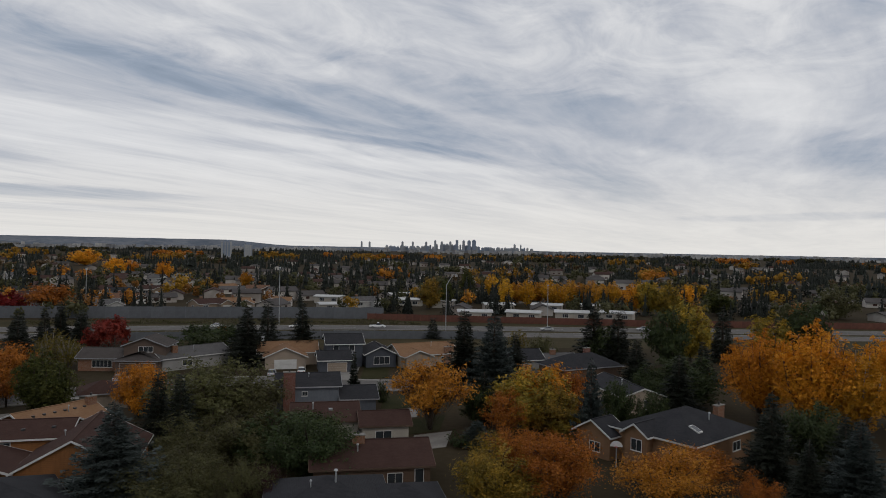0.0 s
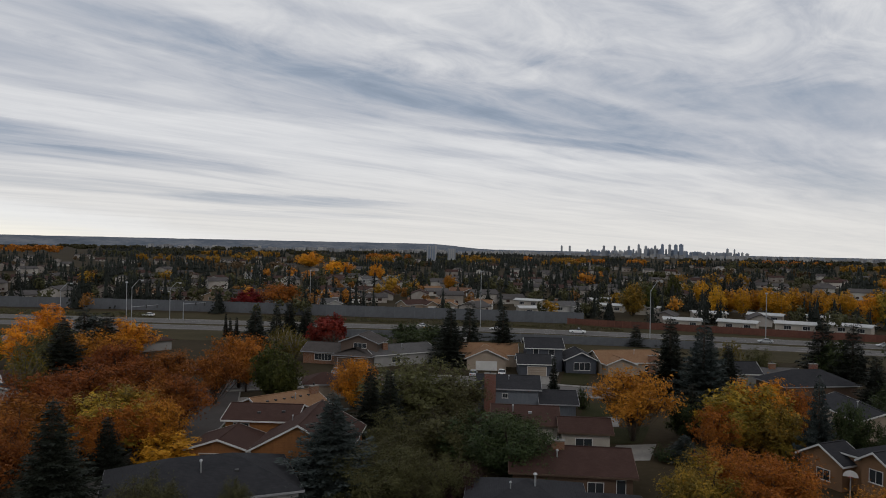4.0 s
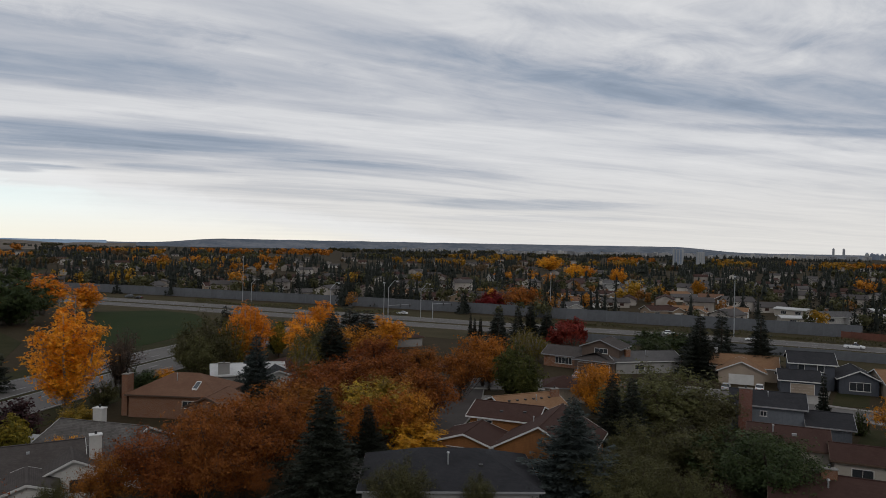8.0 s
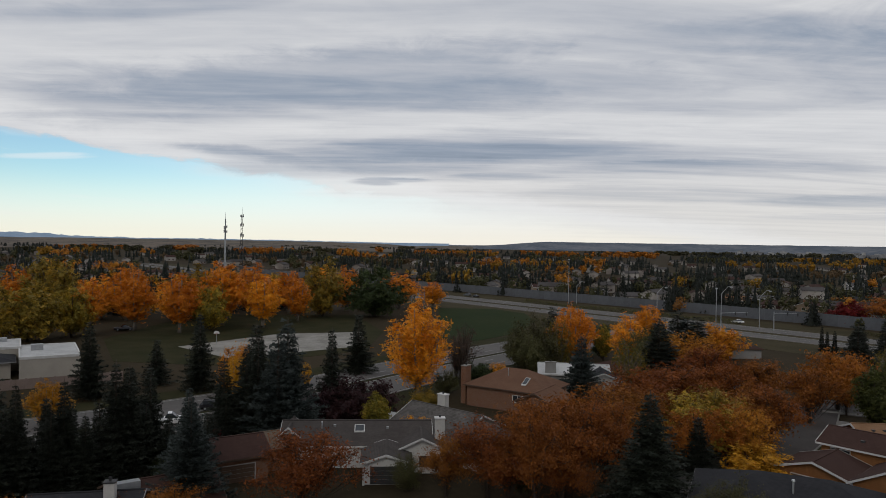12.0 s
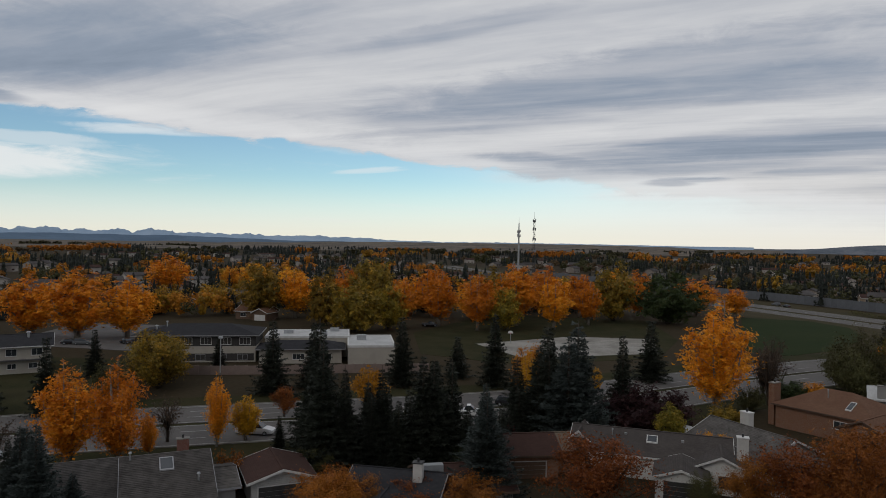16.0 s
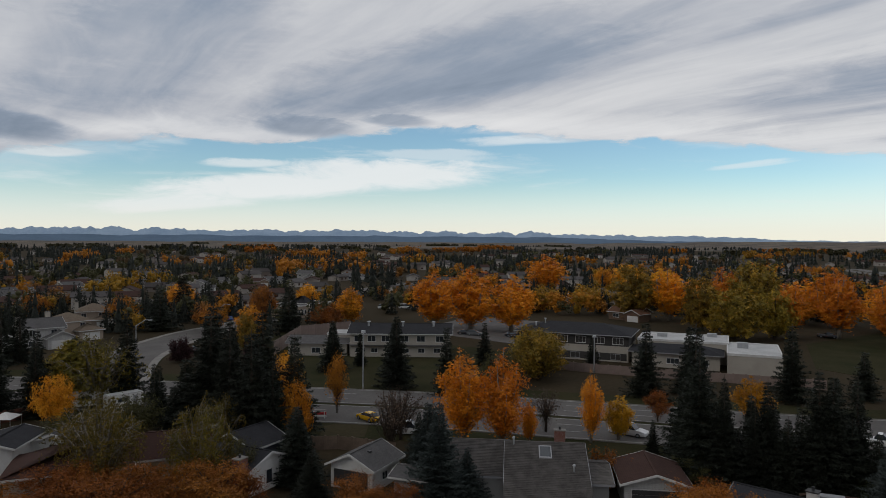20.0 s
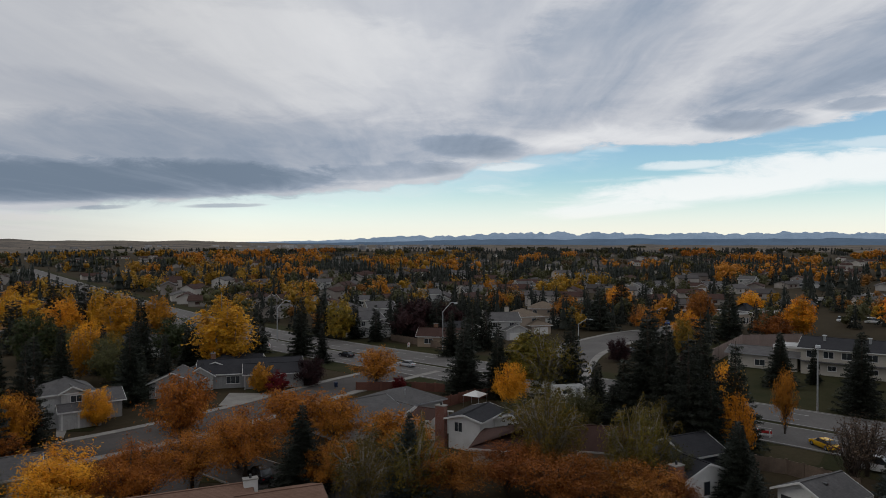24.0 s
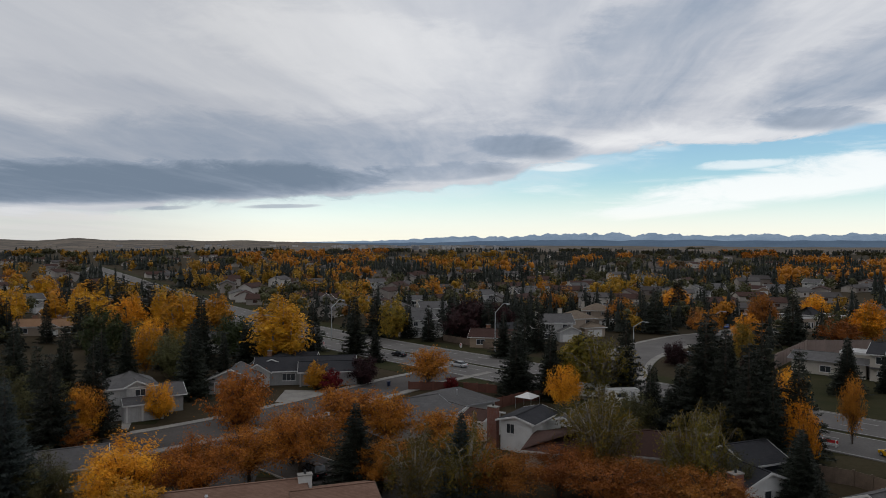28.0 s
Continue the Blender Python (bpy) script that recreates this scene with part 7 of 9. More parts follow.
tree("spruce", -41.5, 101.9, 11.1, 3.6)
tree("spruce", -39.1, 104.4, 10.6, 3.4)
tree("blue_spruce", -35.4, 75.3, 12.7, 6.7)
tree("olive_tree", -37.9, 114.5, 11.6, 9.4)
tree("olive_tree", -27.7, 95.4, 7.2, 5.8)
tree("green_tree", -21.9, 95.6, 7.1, 5.9)
tree("olive_tree", -30.2, 74.9, 6.4, 5.2)
tree("olive_tree", -33.1, 92.8, 6.6, 4.8)
tree("spruce", -47.6, 170.2, 15.2, 5.6)
tree("spruce", -49.0, 195.5, 14.1, 4.8)
tree("spruce", -36.0, 179.4, 15.5, 5.1)
tree("red_tree", -91.7, 192.6, 8.6, 4.8)
tree("spruce", -108.0, 176.6, 11.1, 4.8)
tree("spruce", -115.4, 201.5, 10.7, 3.3)
tree("spruce", -111.3, 202.5, 12.1, 3.6)
tree("spruce", -106.1, 204.7, 10.0, 3.9)
tree("birch", -88.0, 163.2, 7.8, 3.4)
tree("green_tree", -69.2, 203.1, 6.4, 6.4)
tree("green_tree", -63.7, 209.6, 5.8, 4.8)
tree("yellow_tree", -69.7, 218.7, 3.5, 2.5)
tree("copper_tree", -1.6, 113.7, 12.0, 6.9)
tree("gold_green_tree", 15.1, 114.7, 10.5, 6.8)
tree("copper_tree", 22.3, 117.9, 9.5, 4.2)
tree("gold_green_tree", 20.1, 107.8, 5.1, 2.5)
tree("spruce", -2.8, 226.3, 7.0, 3.3)
tree("spruce", 5.0, 151.1, 17.0, 5.5)
tree("blue_spruce", 11.0, 143.8, 17.0, 6.4)
tree("birch", 21.4, 193.4, 7.7, 3.1)
tree("spruce", 42.7, 194.0, 14.4, 5.7)
tree("spruce", 47.6, 186.3, 14.2, 5.1)
tree("spruce", 44.3, 157.0, 10.4, 4.1)
tree("blue_spruce", 22.7, 104.1, 13.9, 3.1)
tree("green_tree", 29.0, 112.6, 9.0, 2.8)
tree("green_tree", 47.8, 137.1, 9.2, 7.9)
tree("gold_green_tree", 67.0, 186.8, 16.5, 6.0)
tree("green_tree", 59.3, 181.0, 15.2, 5.3)
tree("spruce", 76.8, 189.2, 15.3, 4.9)
tree("column_cedar", 7.5, 118.4, 9.0, 1.4)
tree("blue_spruce", 5.7, 104.9, 4.0, 3.1)
tree("shrub", 3.2, 104.4, 2.1, 2.1)
tree("shrub", -3.9, 103.0, 1.3, 1.0)
tree("shrub", -7.7, 103.7, 1.4, 0.8)
tree("cottonwood", 57.3, 123.9, 17.9, 8.6)
tree("cottonwood", 62.1, 114.9, 20.8, 8.9)
tree("gold_poplar", 67.3, 111.9, 17.3, 5.9)
tree("cottonwood", 78.3, 119.7, 19.5, 7.3)
tree("cottonwood", 81.2, 112.9, 20.2, 7.8)
tree("spruce", 42.9, 89.4, 12.4, 4.0)
tree("blue_spruce", 46.7, 76.8, 12.0, 5.0)
tree("spruce", 41.8, 78.2, 9.2, 3.5)
tree("spruce", 43.7, 127.1, 11.5, 4.4)
tree("gold_green_tree", 6.7, 78.1, 8.9, 4.5)
tree("copper_tree", 13.6, 79.3, 9.1, 5.5)
tree("copper_tree", 25.6, 77.4, 8.2, 6.0)
tree("copper_tree", 35.2, 76.3, 5.6, 2.8)
tree("column_cedar", -17.9, 143.0, 8.2, 1.1)
tree("shrub", -11.3, 133.1, 4.3, 1.6)
tree("moss_tree", -68.5, 117.2, 12.3, 4.8)
tree("copper_tree", -83.9, 132.9, 9.6, 4.9)
tree("green_tree", 32.4, 106.5, 8.7, 3.0)
tree("rust_tree", -70.1, 43.1, 9.5, 5.7)
tree("rust_tree", -66.7, 52.4, 11.8, 6.4)
tree("rust_tree", -65.3, 46.5, 11.6, 4.8)
tree("rust_tree", -68.1, 59.2, 10.5, 5.3)
tree("rust_tree", -85.0, 78.9, 10.4, 6.3)
tree("gold_green_tree", -72.3, 83.0, 9.4, 5.7)
tree("rust_tree", -89.0, 92.9, 9.3, 7.3)
tree("rust_tree", -87.4, 102.3, 9.5, 6.5)
tree("rust_tree", -69.8, 92.9, 9.2, 5.4)
tree("rust_tree", -76.5, 111.7, 10.2, 5.5)
tree("rust_tree", -92.3, 119.5, 8.2, 6.0)
tree("rust_tree", -75.3, 22.2, 9.1, 6.4)
tree("spruce", -58.3, 57.1, 14.0, 5.7)
tree("yellow_tree", -60.0, 77.9, 4.4, 4.4)
tree("spruce", -65.0, 72.2, 8.0, 3.1)
tree("poplar", -120.2, 57.5, 21.9, 7.9)
tree("poplar", -92.1, -42.1, 15.0, 5.1)
tree("poplar", -92.7, -35.8, 15.2, 4.6)
tree("poplar", -96.0, -33.1, 8.0, 1.6)
tree("poplar", -101.8, -25.5, 11.5, 2.3)
tree("gold_poplar", -104.9, -22.1, 7.5, 2.7)
tree("gold_green_tree", -141.5, -47.0, 11.8, 5.6)
tree("gold_poplar", -125.7, -4.6, 8.6, 3.8)
tree("rust_tree", -118.3, -18.5, 5.4, 2.4)
tree("spruce", -136.7, -23.7, 14.9, 3.9)
tree("spruce", -143.6, -16.5, 13.8, 3.8)
tree("spruce", -90.4, -9.2, 17.2, 4.4)
tree("spruce", -160.5, -40.1, 8.3, 2.1)
tree("spruce", -144.5, 1.5, 15.0, 3.7)
tree("spruce", -153.6, 13.9, 9.5, 3.2)
tree("spruce", -144.3, 21.0, 15.8, 3.7)
tree("spruce", -97.8, -3.6, 9.9, 2.1)
tree("spruce", -96.2, -0.9, 9.8, 2.6)
tree("spruce", -92.3, 2.1, 10.8, 2.9)
tree("spruce", -90.7, 5.2, 15.2, 3.8)
tree("spruce", -91.3, 9.8, 8.6, 2.7)
tree("blue_spruce", -77.4, 10.5, 13.2, 4.2)
tree("spruce", -101.2, -16.5, 4.8, 1.2)
tree("spruce", -96.9, -6.6, 9.2, 2.6)
tree("spruce", -104.4, 23.6, 15.7, 4.0)
tree("blue_spruce", -103.0, 27.6, 18.7, 5.5)
tree("spruce", -116.8, 39.2, 15.1, 3.2)
tree("spruce", -149.7, 56.5, 14.0, 4.2)
tree("gold_poplar", -136.5, 27.0, 9.9, 3.0)
tree("gold_poplar", -137.8, 40.9, 5.8, 1.4)
tree("lime_tree", -98.4, 40.2, 7.5, 2.5)
tree("plum_tree", -105.6, 40.4, 7.7, 5.9)
tree("amber_tree", -91.4, 43.3, 4.8, 2.3)
tree("bare_tree", -126.8, 70.9, 12.9, 4.3)
tree("olive_tree", -132.7, 92.3, 10.6, 4.6)
tree("poplar", -137.1, 108.1, 17.6, 7.0)
tree("amber_tree", -125.9, 79.5, 4.5, 2.3)
tree("blue_spruce", -108.5, 87.8, 12.8, 4.3)
tree("lime_tree", -141.0, 121.2, 10.7, 2.5)
tree("red_tree", -102.1, 17.0, 2.8, 1.1)
tree("gold_green_tree", -111.1, 54.8, 3.9, 2.9)
tree("bare_tree", -104.1, -33.2, 7.9, 3.2)
tree("poplar", -212.8, -108.1, 21.0, 9.8)
tree("poplar", -208.5, -92.5, 23.1, 11.3)
tree("poplar", -214.2, -80.5, 20.3, 9.8)
tree("poplar", -359.4, -115.6, 24.4, 13.7)
tree("gold_green_tree", -248.3, -25.1, 19.3, 6.1)
tree("gold_green_tree", -229.6, -13.7, 16.9, 9.0)
tree("poplar", -240.9, 1.3, 20.0, 6.9)
tree("gold_green_tree", -235.7, -2.5, 15.4, 5.8)
tree("poplar", -246.3, 15.3, 23.6, 8.4)
tree("poplar", -235.8, 28.0, 22.9, 8.0)
tree("poplar", -250.6, 43.8, 26.7, 9.7)
tree("gold_green_tree", -237.2, 37.7, 15.0, 5.8)
tree("poplar", -239.8, 55.4, 22.0, 8.5)
tree("poplar", -255.0, 72.0, 18.9, 6.1)
tree("poplar", -297.5, 95.7, 21.5, 7.2)
tree("poplar", -287.8, 102.8, 21.4, 8.8)
tree("green_tree", -260.1, 105.1, 19.1, 12.1)
tree("poplar", -290.0, 128.5, 19.4, 11.1)
tree("poplar", -284.3, 143.2, 14.7, 7.5)
tree("poplar", -205.6, -139.0, 13.9, 5.7)
tree("amber_tree", -387.9, -77.8, 17.6, 9.6)
tree("amber_tree", -354.0, -53.4, 17.4, 7.3)
tree("amber_tree", -385.2, -90.1, 15.9, 6.4)
tree("bare_tree", -87.1, -51.0, 9.2, 3.4)
tree("blue_spruce", -74.0, -37.8, 10.6, 3.6)
tree("blue_spruce", -72.1, -32.3, 6.4, 2.4)
tree("gold_poplar", -129.0, 25.4, 10.6, 2.8)
tree("birch", -83.0, -109.4, 12.6, 6.8)
tree("birch", -57.1, -75.3, 11.4, 5.0)
tree("spruce", -79.5, -91.0, 10.1, 2.1)
tree("spruce", -79.7, -79.0, 18.9, 6.7)
tree("spruce", -75.8, -67.5, 17.4, 4.8)
tree("spruce", -79.2, -83.8, 11.5, 3.7)
tree("birch", -59.4, -61.0, 11.4, 3.5)
tree("gold_green_tree", -142.7, -128.5, 10.2, 3.1)
tree("spruce", -70.0, -55.2, 9.2, 3.1)
tree("spruce", -63.4, -47.6, 6.5, 2.5)
tree("spruce", -129.8, -91.7, 12.0, 3.5)
tree("column_cedar", -138.2, -89.8, 8.2, 1.3)
tree("spruce", -120.4, -69.6, 15.3, 3.9)
tree("spruce", -120.0, -58.2, 13.7, 2.9)
tree("blue_spruce", -69.1, -34.4, 12.1, 3.8)
tree("gold_poplar", -100.5, -80.0, 8.1, 2.0)
tree("amber_tree", -81.5, -64.2, 8.8, 2.4)
tree("rust_tree", -55.5, -58.1, 5.4, 4.5)
tree("rust_tree", -50.7, -69.4, 5.4, 3.3)
tree("rust_tree", -61.6, -40.3, 4.9, 3.6)
tree("gold_poplar", -205.0, -137.9, 13.8, 4.9)
tree("rust_tree", -183.6, -131.9, 9.0, 5.4)
tree("amber_tree", -213.9, -229.5, 11.6, 5.3)
tree("rust_tree", -166.7, -167.7, 8.0, 4.4)
tree("rust_tree", -186.0, -159.8, 13.3, 4.8)
tree("bare_tree", -83.6, -49.4, 9.1, 3.6)
tree("blue_spruce", 47.8, -106.5, 14.9, 5.5)
tree("spruce", 46.7, -113.8, 13.8, 3.2)
tree("birch", 42.4, -114.9, 13.4, 4.9)
tree("copper_tree", 63.2, -154.6, 17.3, 7.8)
tree("copper_tree", 68.8, -149.6, 15.0, 6.9)
tree("lime_tree", 40.2, -111.5, 4.1, 1.0)
tree("gold_green_tree", 30.4, -110.3, 8.3, 5.2)
tree("spruce", 19.9, -94.4, 14.7, 4.6)
tree("blue_spruce", 12.1, -87.1, 15.8, 4.2)
tree("spruce", 15.0, -83.6, 8.3, 3.6)
tree("spruce", 12.1, -116.6, 15.5, 3.4)
tree("spruce", 4.8, -117.6, 15.7, 3.8)
tree("amber_tree", 6.7, -116.0, 8.6, 3.1)
tree("copper_tree", 7.1, -107.7, 5.0, 3.1)
tree("amber_tree", 0.2, -85.8, 7.7, 5.2)
tree("copper_tree", -6.3, -83.1, 7.6, 4.4)
tree("gold_poplar", -0.4, -73.7, 7.8, 4.5)
tree("gold_poplar", 8.2, -74.6, 5.9, 2.4)
tree("yellow_tree", 3.1, -74.1, 4.8, 2.4)
tree("copper_tree", -14.8, -104.9, 11.4, 5.0)
tree("amber_tree", -4.8, -125.7, 6.6, 2.4)
tree("copper_tree", -20.1, -88.1, 9.1, 5.5)
tree("copper_tree", -30.0, -99.0, 8.8, 6.2)
tree("copper_tree", -34.3, -94.4, 8.4, 4.4)
tree("spruce", -25.2, -80.9, 10.9, 4.0)
tree("copper_tree", -29.9, -80.4, 6.1, 3.1)
tree("copper_tree", -40.4, -87.6, 6.9, 4.9)
tree("birch", -30.2, -74.1, 8.5, 4.4)
tree("blue_spruce", -35.5, -72.7, 10.6, 3.2)
tree("rust_tree", -39.6, -69.9, 6.3, 4.8)
tree("rust_tree", -46.3, -68.4, 6.1, 5.1)
tree("copper_tree", -56.6, -131.7, 8.4, 5.2)
tree("yellow_tree", -35.0, -139.0, 5.6, 2.4)
tree("plum_tree", -45.4, -140.1, 5.9, 3.2)
tree("red_tree", -37.4, -136.5, 4.1, 2.1)
tree("gold_poplar", -32.5, -162.4, 19.4, 9.4)
tree("gold_poplar", -14.9, -209.0, 16.6, 7.3)
tree("gold_poplar", -25.5, -227.5, 15.9, 5.6)
tree("gold_green_tree", 35.1, -160.9, 9.8, 5.7)
tree("gold_poplar", -3.0, -167.3, 12.5, 3.0)
tree("spruce", -12.4, -149.1, 15.0, 3.7)
tree("spruce", -25.2, -168.7, 11.1, 3.2)
tree("spruce", -27.8, -164.5, 10.6, 2.8)
tree("spruce", -55.2, -178.1, 16.3, 3.8)
tree("spruce", -56.4, -165.1, 10.2, 2.4)
tree("gold_green_tree", -75.2, -202.2, 13.2, 4.6)
tree("spruce", -79.5, -201.7, 12.0, 3.1)
tree("spruce", -83.0, -193.2, 11.5, 3.2)
tree("plum_tree", -94.5, -188.7, 12.1, 6.8)
tree("spruce", -71.8, -121.3, 15.3, 4.2)
tree("spruce", -75.4, -114.4, 14.7, 3.4)
tree("lime_tree", -82.7, -114.4, 12.9, 6.0)
tree("spruce", -99.6, -164.4, 14.7, 3.4)
tree("spruce", -103.8, -163.9, 15.6, 3.4)
tree("plum_tree", -114.2, -204.0, 9.7, 4.4)
tree("copper_tree", -160.7, -198.8, 10.6, 5.3)
tree("autumn_shrub", -34.6, -126.9, 2.9, 1.4)
tree("shrub", -60.4, -123.9, 2.3, 0.6)
tree("red_tree", -59.6, -126.9, 2.8, 1.4)
tree("olive_tree", 39.7, -131.7, 7.2, 4.6)
tree("olive_tree", 24.3, -102.4, 8.9, 3.6)
tree("plum_tree", 58.4, -174.2, 6.8, 3.4)
tree("olive_tree", 17.1, -101.6, 8.1, 3.6)
tree("copper_tree", 22.9, -99.6, 3.2, 2.4)
tree("spruce", -91.6, 7.2, 10.0, 2.7)
tree("spruce", -95.9, -8.0, 10.2, 2.8)
tree("spruce", -90.2, 0.3, 7.5, 2.2)
tree("spruce", -92.0, -4.8, 7.2, 2.1)
tree("spruce", -98.1, 15.4, 6.7, 1.9)
tree("spruce", -101.5, -12.3, 11.6, 2.9)
tree("olive_tree", -89.4, -9.5, 4.2, 3.2)
tree("rust_tree", -72.9, 8.5, 5.4, 4.2)
tree("rust_tree", -73.8, 2.1, 4.8, 3.6)
tree("rust_tree", -75.7, -6.2, 5.1, 3.6)
tree("green_tree", -89.0, 9.6, 3.7, 2.2)
tree("plum_tree", -108.0, 34.6, 6.4, 3.2)
tree("olive_tree", -122.6, 65.0, 4.9, 2.7)
tree("green_tree", -128.8, 76.9, 4.6, 3.4)
tree("spruce", -103.4, 18.8, 8.0, 2.6)
tree("rust_tree", -72.3, 38.6, 7.4, 3.0)
tree("rust_tree", -68.0, 44.5, 7.9, 3.9)
tree("rust_tree", -64.0, 49.5, 7.1, 3.9)
tree("rust_tree", -79.2, 76.8, 8.5, 5.1)
tree("rust_tree", -74.5, 81.0, 8.3, 3.7)
tree("olive_tree", -68.9, 47.0, 5.4, 2.0)
tree("spruce", -35.7, 81.4, 6.4, 2.5)
tree("olive_tree", -31.3, 86.0, 5.5, 4.1)
tree("olive_tree", -30.0, 114.1, 8.5, 5.1)
tree("green_tree", -18.4, 99.2, 6.2, 4.5)
tree("spruce", -166.7, 123.9, 12.2, 4.0)
tree("poplar", -130.7, 120.3, 14.5, 6.5)
tree("poplar", -153.9, 122.2, 14.3, 5.6)
tree("birch", -135.4, 102.5, 12.3, 4.1)
tree("birch", -109.5, 100.9, 10.9, 3.6)
tree("spruce", -114.8, 114.7, 13.6, 7.2)
tree("bare_tree", -128.8, 70.8, 12.6, 2.9)
tree("olive_tree", -141.6, 95.4, 9.5, 4.1)
tree("spruce", -122.2, 130.2, 9.8, 4.4)
tree("green_tree", -18.3, 92.2, 6.1, 3.8)
tree("olive_tree", -13.1, 88.6, 5.1, 2.6)
tree("olive_tree", -21.8, 77.1, 6.5, 3.9)
tree("plum_tree", -19.2, 77.5, 4.5, 2.9)
tree("green_tree", 6.3, 118.2, 6.6, 2.8)
tree("copper_tree", 10.2, 108.8, 7.8, 3.9)
tree("spruce", 17.2, 160.3, 10.6, 3.9)
tree("green_tree", 39.7, 133.2, 6.2, 3.6)
tree("spruce", 59.5, 157.5, 10.0, 3.7)
tree("green_tree", 45.0, 190.0, 8.9, 4.5)
tree("olive_tree", 25.8, 176.9, 8.4, 3.5)
tree("copper_tree", 33.2, 87.2, 5.3, 4.4)
tree("copper_tree", 27.2, 84.4, 5.2, 3.6)
tree("spruce", 43.3, 92.9, 8.7, 2.6)
tree("green_tree", -68.4, 170.7, 7.3, 4.4)
tree("green_tree", -61.1, 180.2, 6.7, 5.3)
tree("spruce", -50.3, 175.3, 12.2, 4.5)
tree("spruce", -77.6, -73.2, 18.5, 4.4)
tree("spruce", -78.0, -65.5, 13.1, 3.4)
tree("spruce", -76.3, -83.2, 7.8, 2.5)
tree("olive_tree", -71.8, -86.5, 7.3, 3.7)
tree("olive_tree", -62.5, -58.2, 6.6, 2.9)
tree("rust_tree", -53.5, -62.8, 5.4, 3.6)
tree("rust_tree", -62.1, -35.5, 4.7, 2.6)
tree("spruce", -80.0, -42.8, 7.6, 2.3)
tree("rust_tree", -56.4, -52.4, 5.3, 3.0)
tree("plum_tree", -113.1, -99.3, 8.2, 3.5)
tree("spruce", -93.6, -129.7, 10.3, 4.1)
tree("spruce", -160.4, -181.1, 14.7, 5.4)
tree("spruce", -199.1, -211.7, 17.9, 5.2)
tree("spruce", -178.3, -143.1, 16.7, 5.5)
tree("spruce", 50.0, -105.3, 8.3, 3.0)
tree("spruce", 55.3, -142.8, 11.4, 3.4)
tree("olive_tree", 35.5, -140.6, 6.7, 3.3)
tree("spruce", 20.4, -121.3, 14.0, 3.5)
tree("spruce", 18.6, -143.9, 15.4, 4.2)
tree("spruce", 10.6, -143.0, 15.4, 3.5)
tree("spruce", 0.3, -160.4, 13.4, 3.1)
tree("olive_tree", 8.5, -86.7, 7.0, 3.1)
tree("spruce", 20.7, -90.1, 6.6, 2.6)
tree("olive_tree", 33.2, -103.4, 4.9, 2.4)
tree("spruce", -8.1, -174.7, 11.8, 2.6)
tree("spruce", -17.6, -145.5, 12.3, 2.9)
tree("spruce", 54.5, -222.9, 14.6, 4.2)
tree("spruce", 64.7, -212.0, 13.8, 4.0)
tree("spruce", 44.1, -221.7, 14.6, 5.4)
tree("spruce", 10.9, -218.0, 14.6, 4.2)
tree("spruce", 38.0, -249.8, 14.5, 4.8)
tree("gold_poplar", 38.6, -267.4, 16.0, 7.5)
tree("gold_poplar", 55.2, -289.4, 16.1, 6.9)
tree("gold_poplar", 15.4, -285.0, 14.9, 5.7)
tree("spruce", -98.3, -183.0, 13.1, 4.8)
tree("spruce", -89.0, -157.6, 12.7, 3.3)
tree("spruce", -92.1, -194.5, 13.8, 5.1)
tree("olive_tree", -60.9, -87.6, 6.2, 3.5)
tree("copper_tree", -40.4, -79.2, 5.5, 3.1)
tree("rust_tree", -49.9, -68.0, 6.0, 4.2)
tree("spruce", -46.6, -188.8, 13.1, 3.8)
tree("spruce", -71.3, -208.8, 14.6, 4.2)
tree("blue_spruce", -100.6, 25.6, 16.5, 5.8)
tree("spruce", -106.8, 22.4, 14.2, 3.9)
tree("spruce", -97.2, 5.8, 13.8, 4.0)
tree("blue_spruce", -81.3, 10.7, 12.3, 3.6)
tree("spruce", -89.8, 0.6, 9.8, 2.9)
tree("spruce", -93.7, -3.5, 11.4, 2.7)
tree("spruce", -89.1, -6.0, 10.0, 2.8)
tree("spruce", -134.8, 134.5, 11.9, 5.2)
tree("blue_spruce", -131.9, 141.6, 11.9, 6.0)
tree("spruce", -93.9, 15.7, 6.7, 1.9)
tree("shrub", -95.6, 30.0, 3.2, 1.6)
tree("green_tree", -106.7, 43.0, 5.6, 3.3)
tree("lime_tree", -101.7, 41.5, 6.7, 2.7)
tree("amber_tree", -136.8, 26.9, 9.3, 3.6)
tree("bare_tree", -140.5, 79.1, 13.2, 3.9)
tree("olive_tree", -140.9, 97.6, 8.3, 4.9)
tree("olive_tree", -75.8, 35.1, 4.8, 2.0)
tree("spruce", -98.1, -10.5, 19.3, 4.2)
tree("spruce", -90.0, -2.9, 11.0, 2.9)
tree("blue_spruce", -72.8, -37.8, 10.9, 3.2)
tree("copper_tree", -71.4, -6.9, 6.2, 4.1)
tree("autumn_shrub", -84.4, -18.8, 3.5, 1.8)
tree("spruce", -94.1, -83.1, 10.6, 4.0)
tree("spruce", -74.1, -58.0, 7.9, 2.7)
tree("olive_tree", -130.9, -51.3, 7.9, 3.9)
tree("gold_green_tree", -149.4, -49.8, 10.0, 5.1)
tree("spruce", -130.6, -76.2, 12.6, 3.5)
tree("spruce", -153.1, -64.2, 10.6, 2.4)
tree("spruce", -135.2, -95.6, 11.1, 2.8)
tree("spruce", -85.9, -80.5, 16.3, 4.3)
tree("spruce", -84.1, -72.6, 19.4, 5.4)
tree("spruce", -85.2, -67.3, 15.8, 3.9)
tree("birch", -73.4, -69.9, 8.3, 3.7)
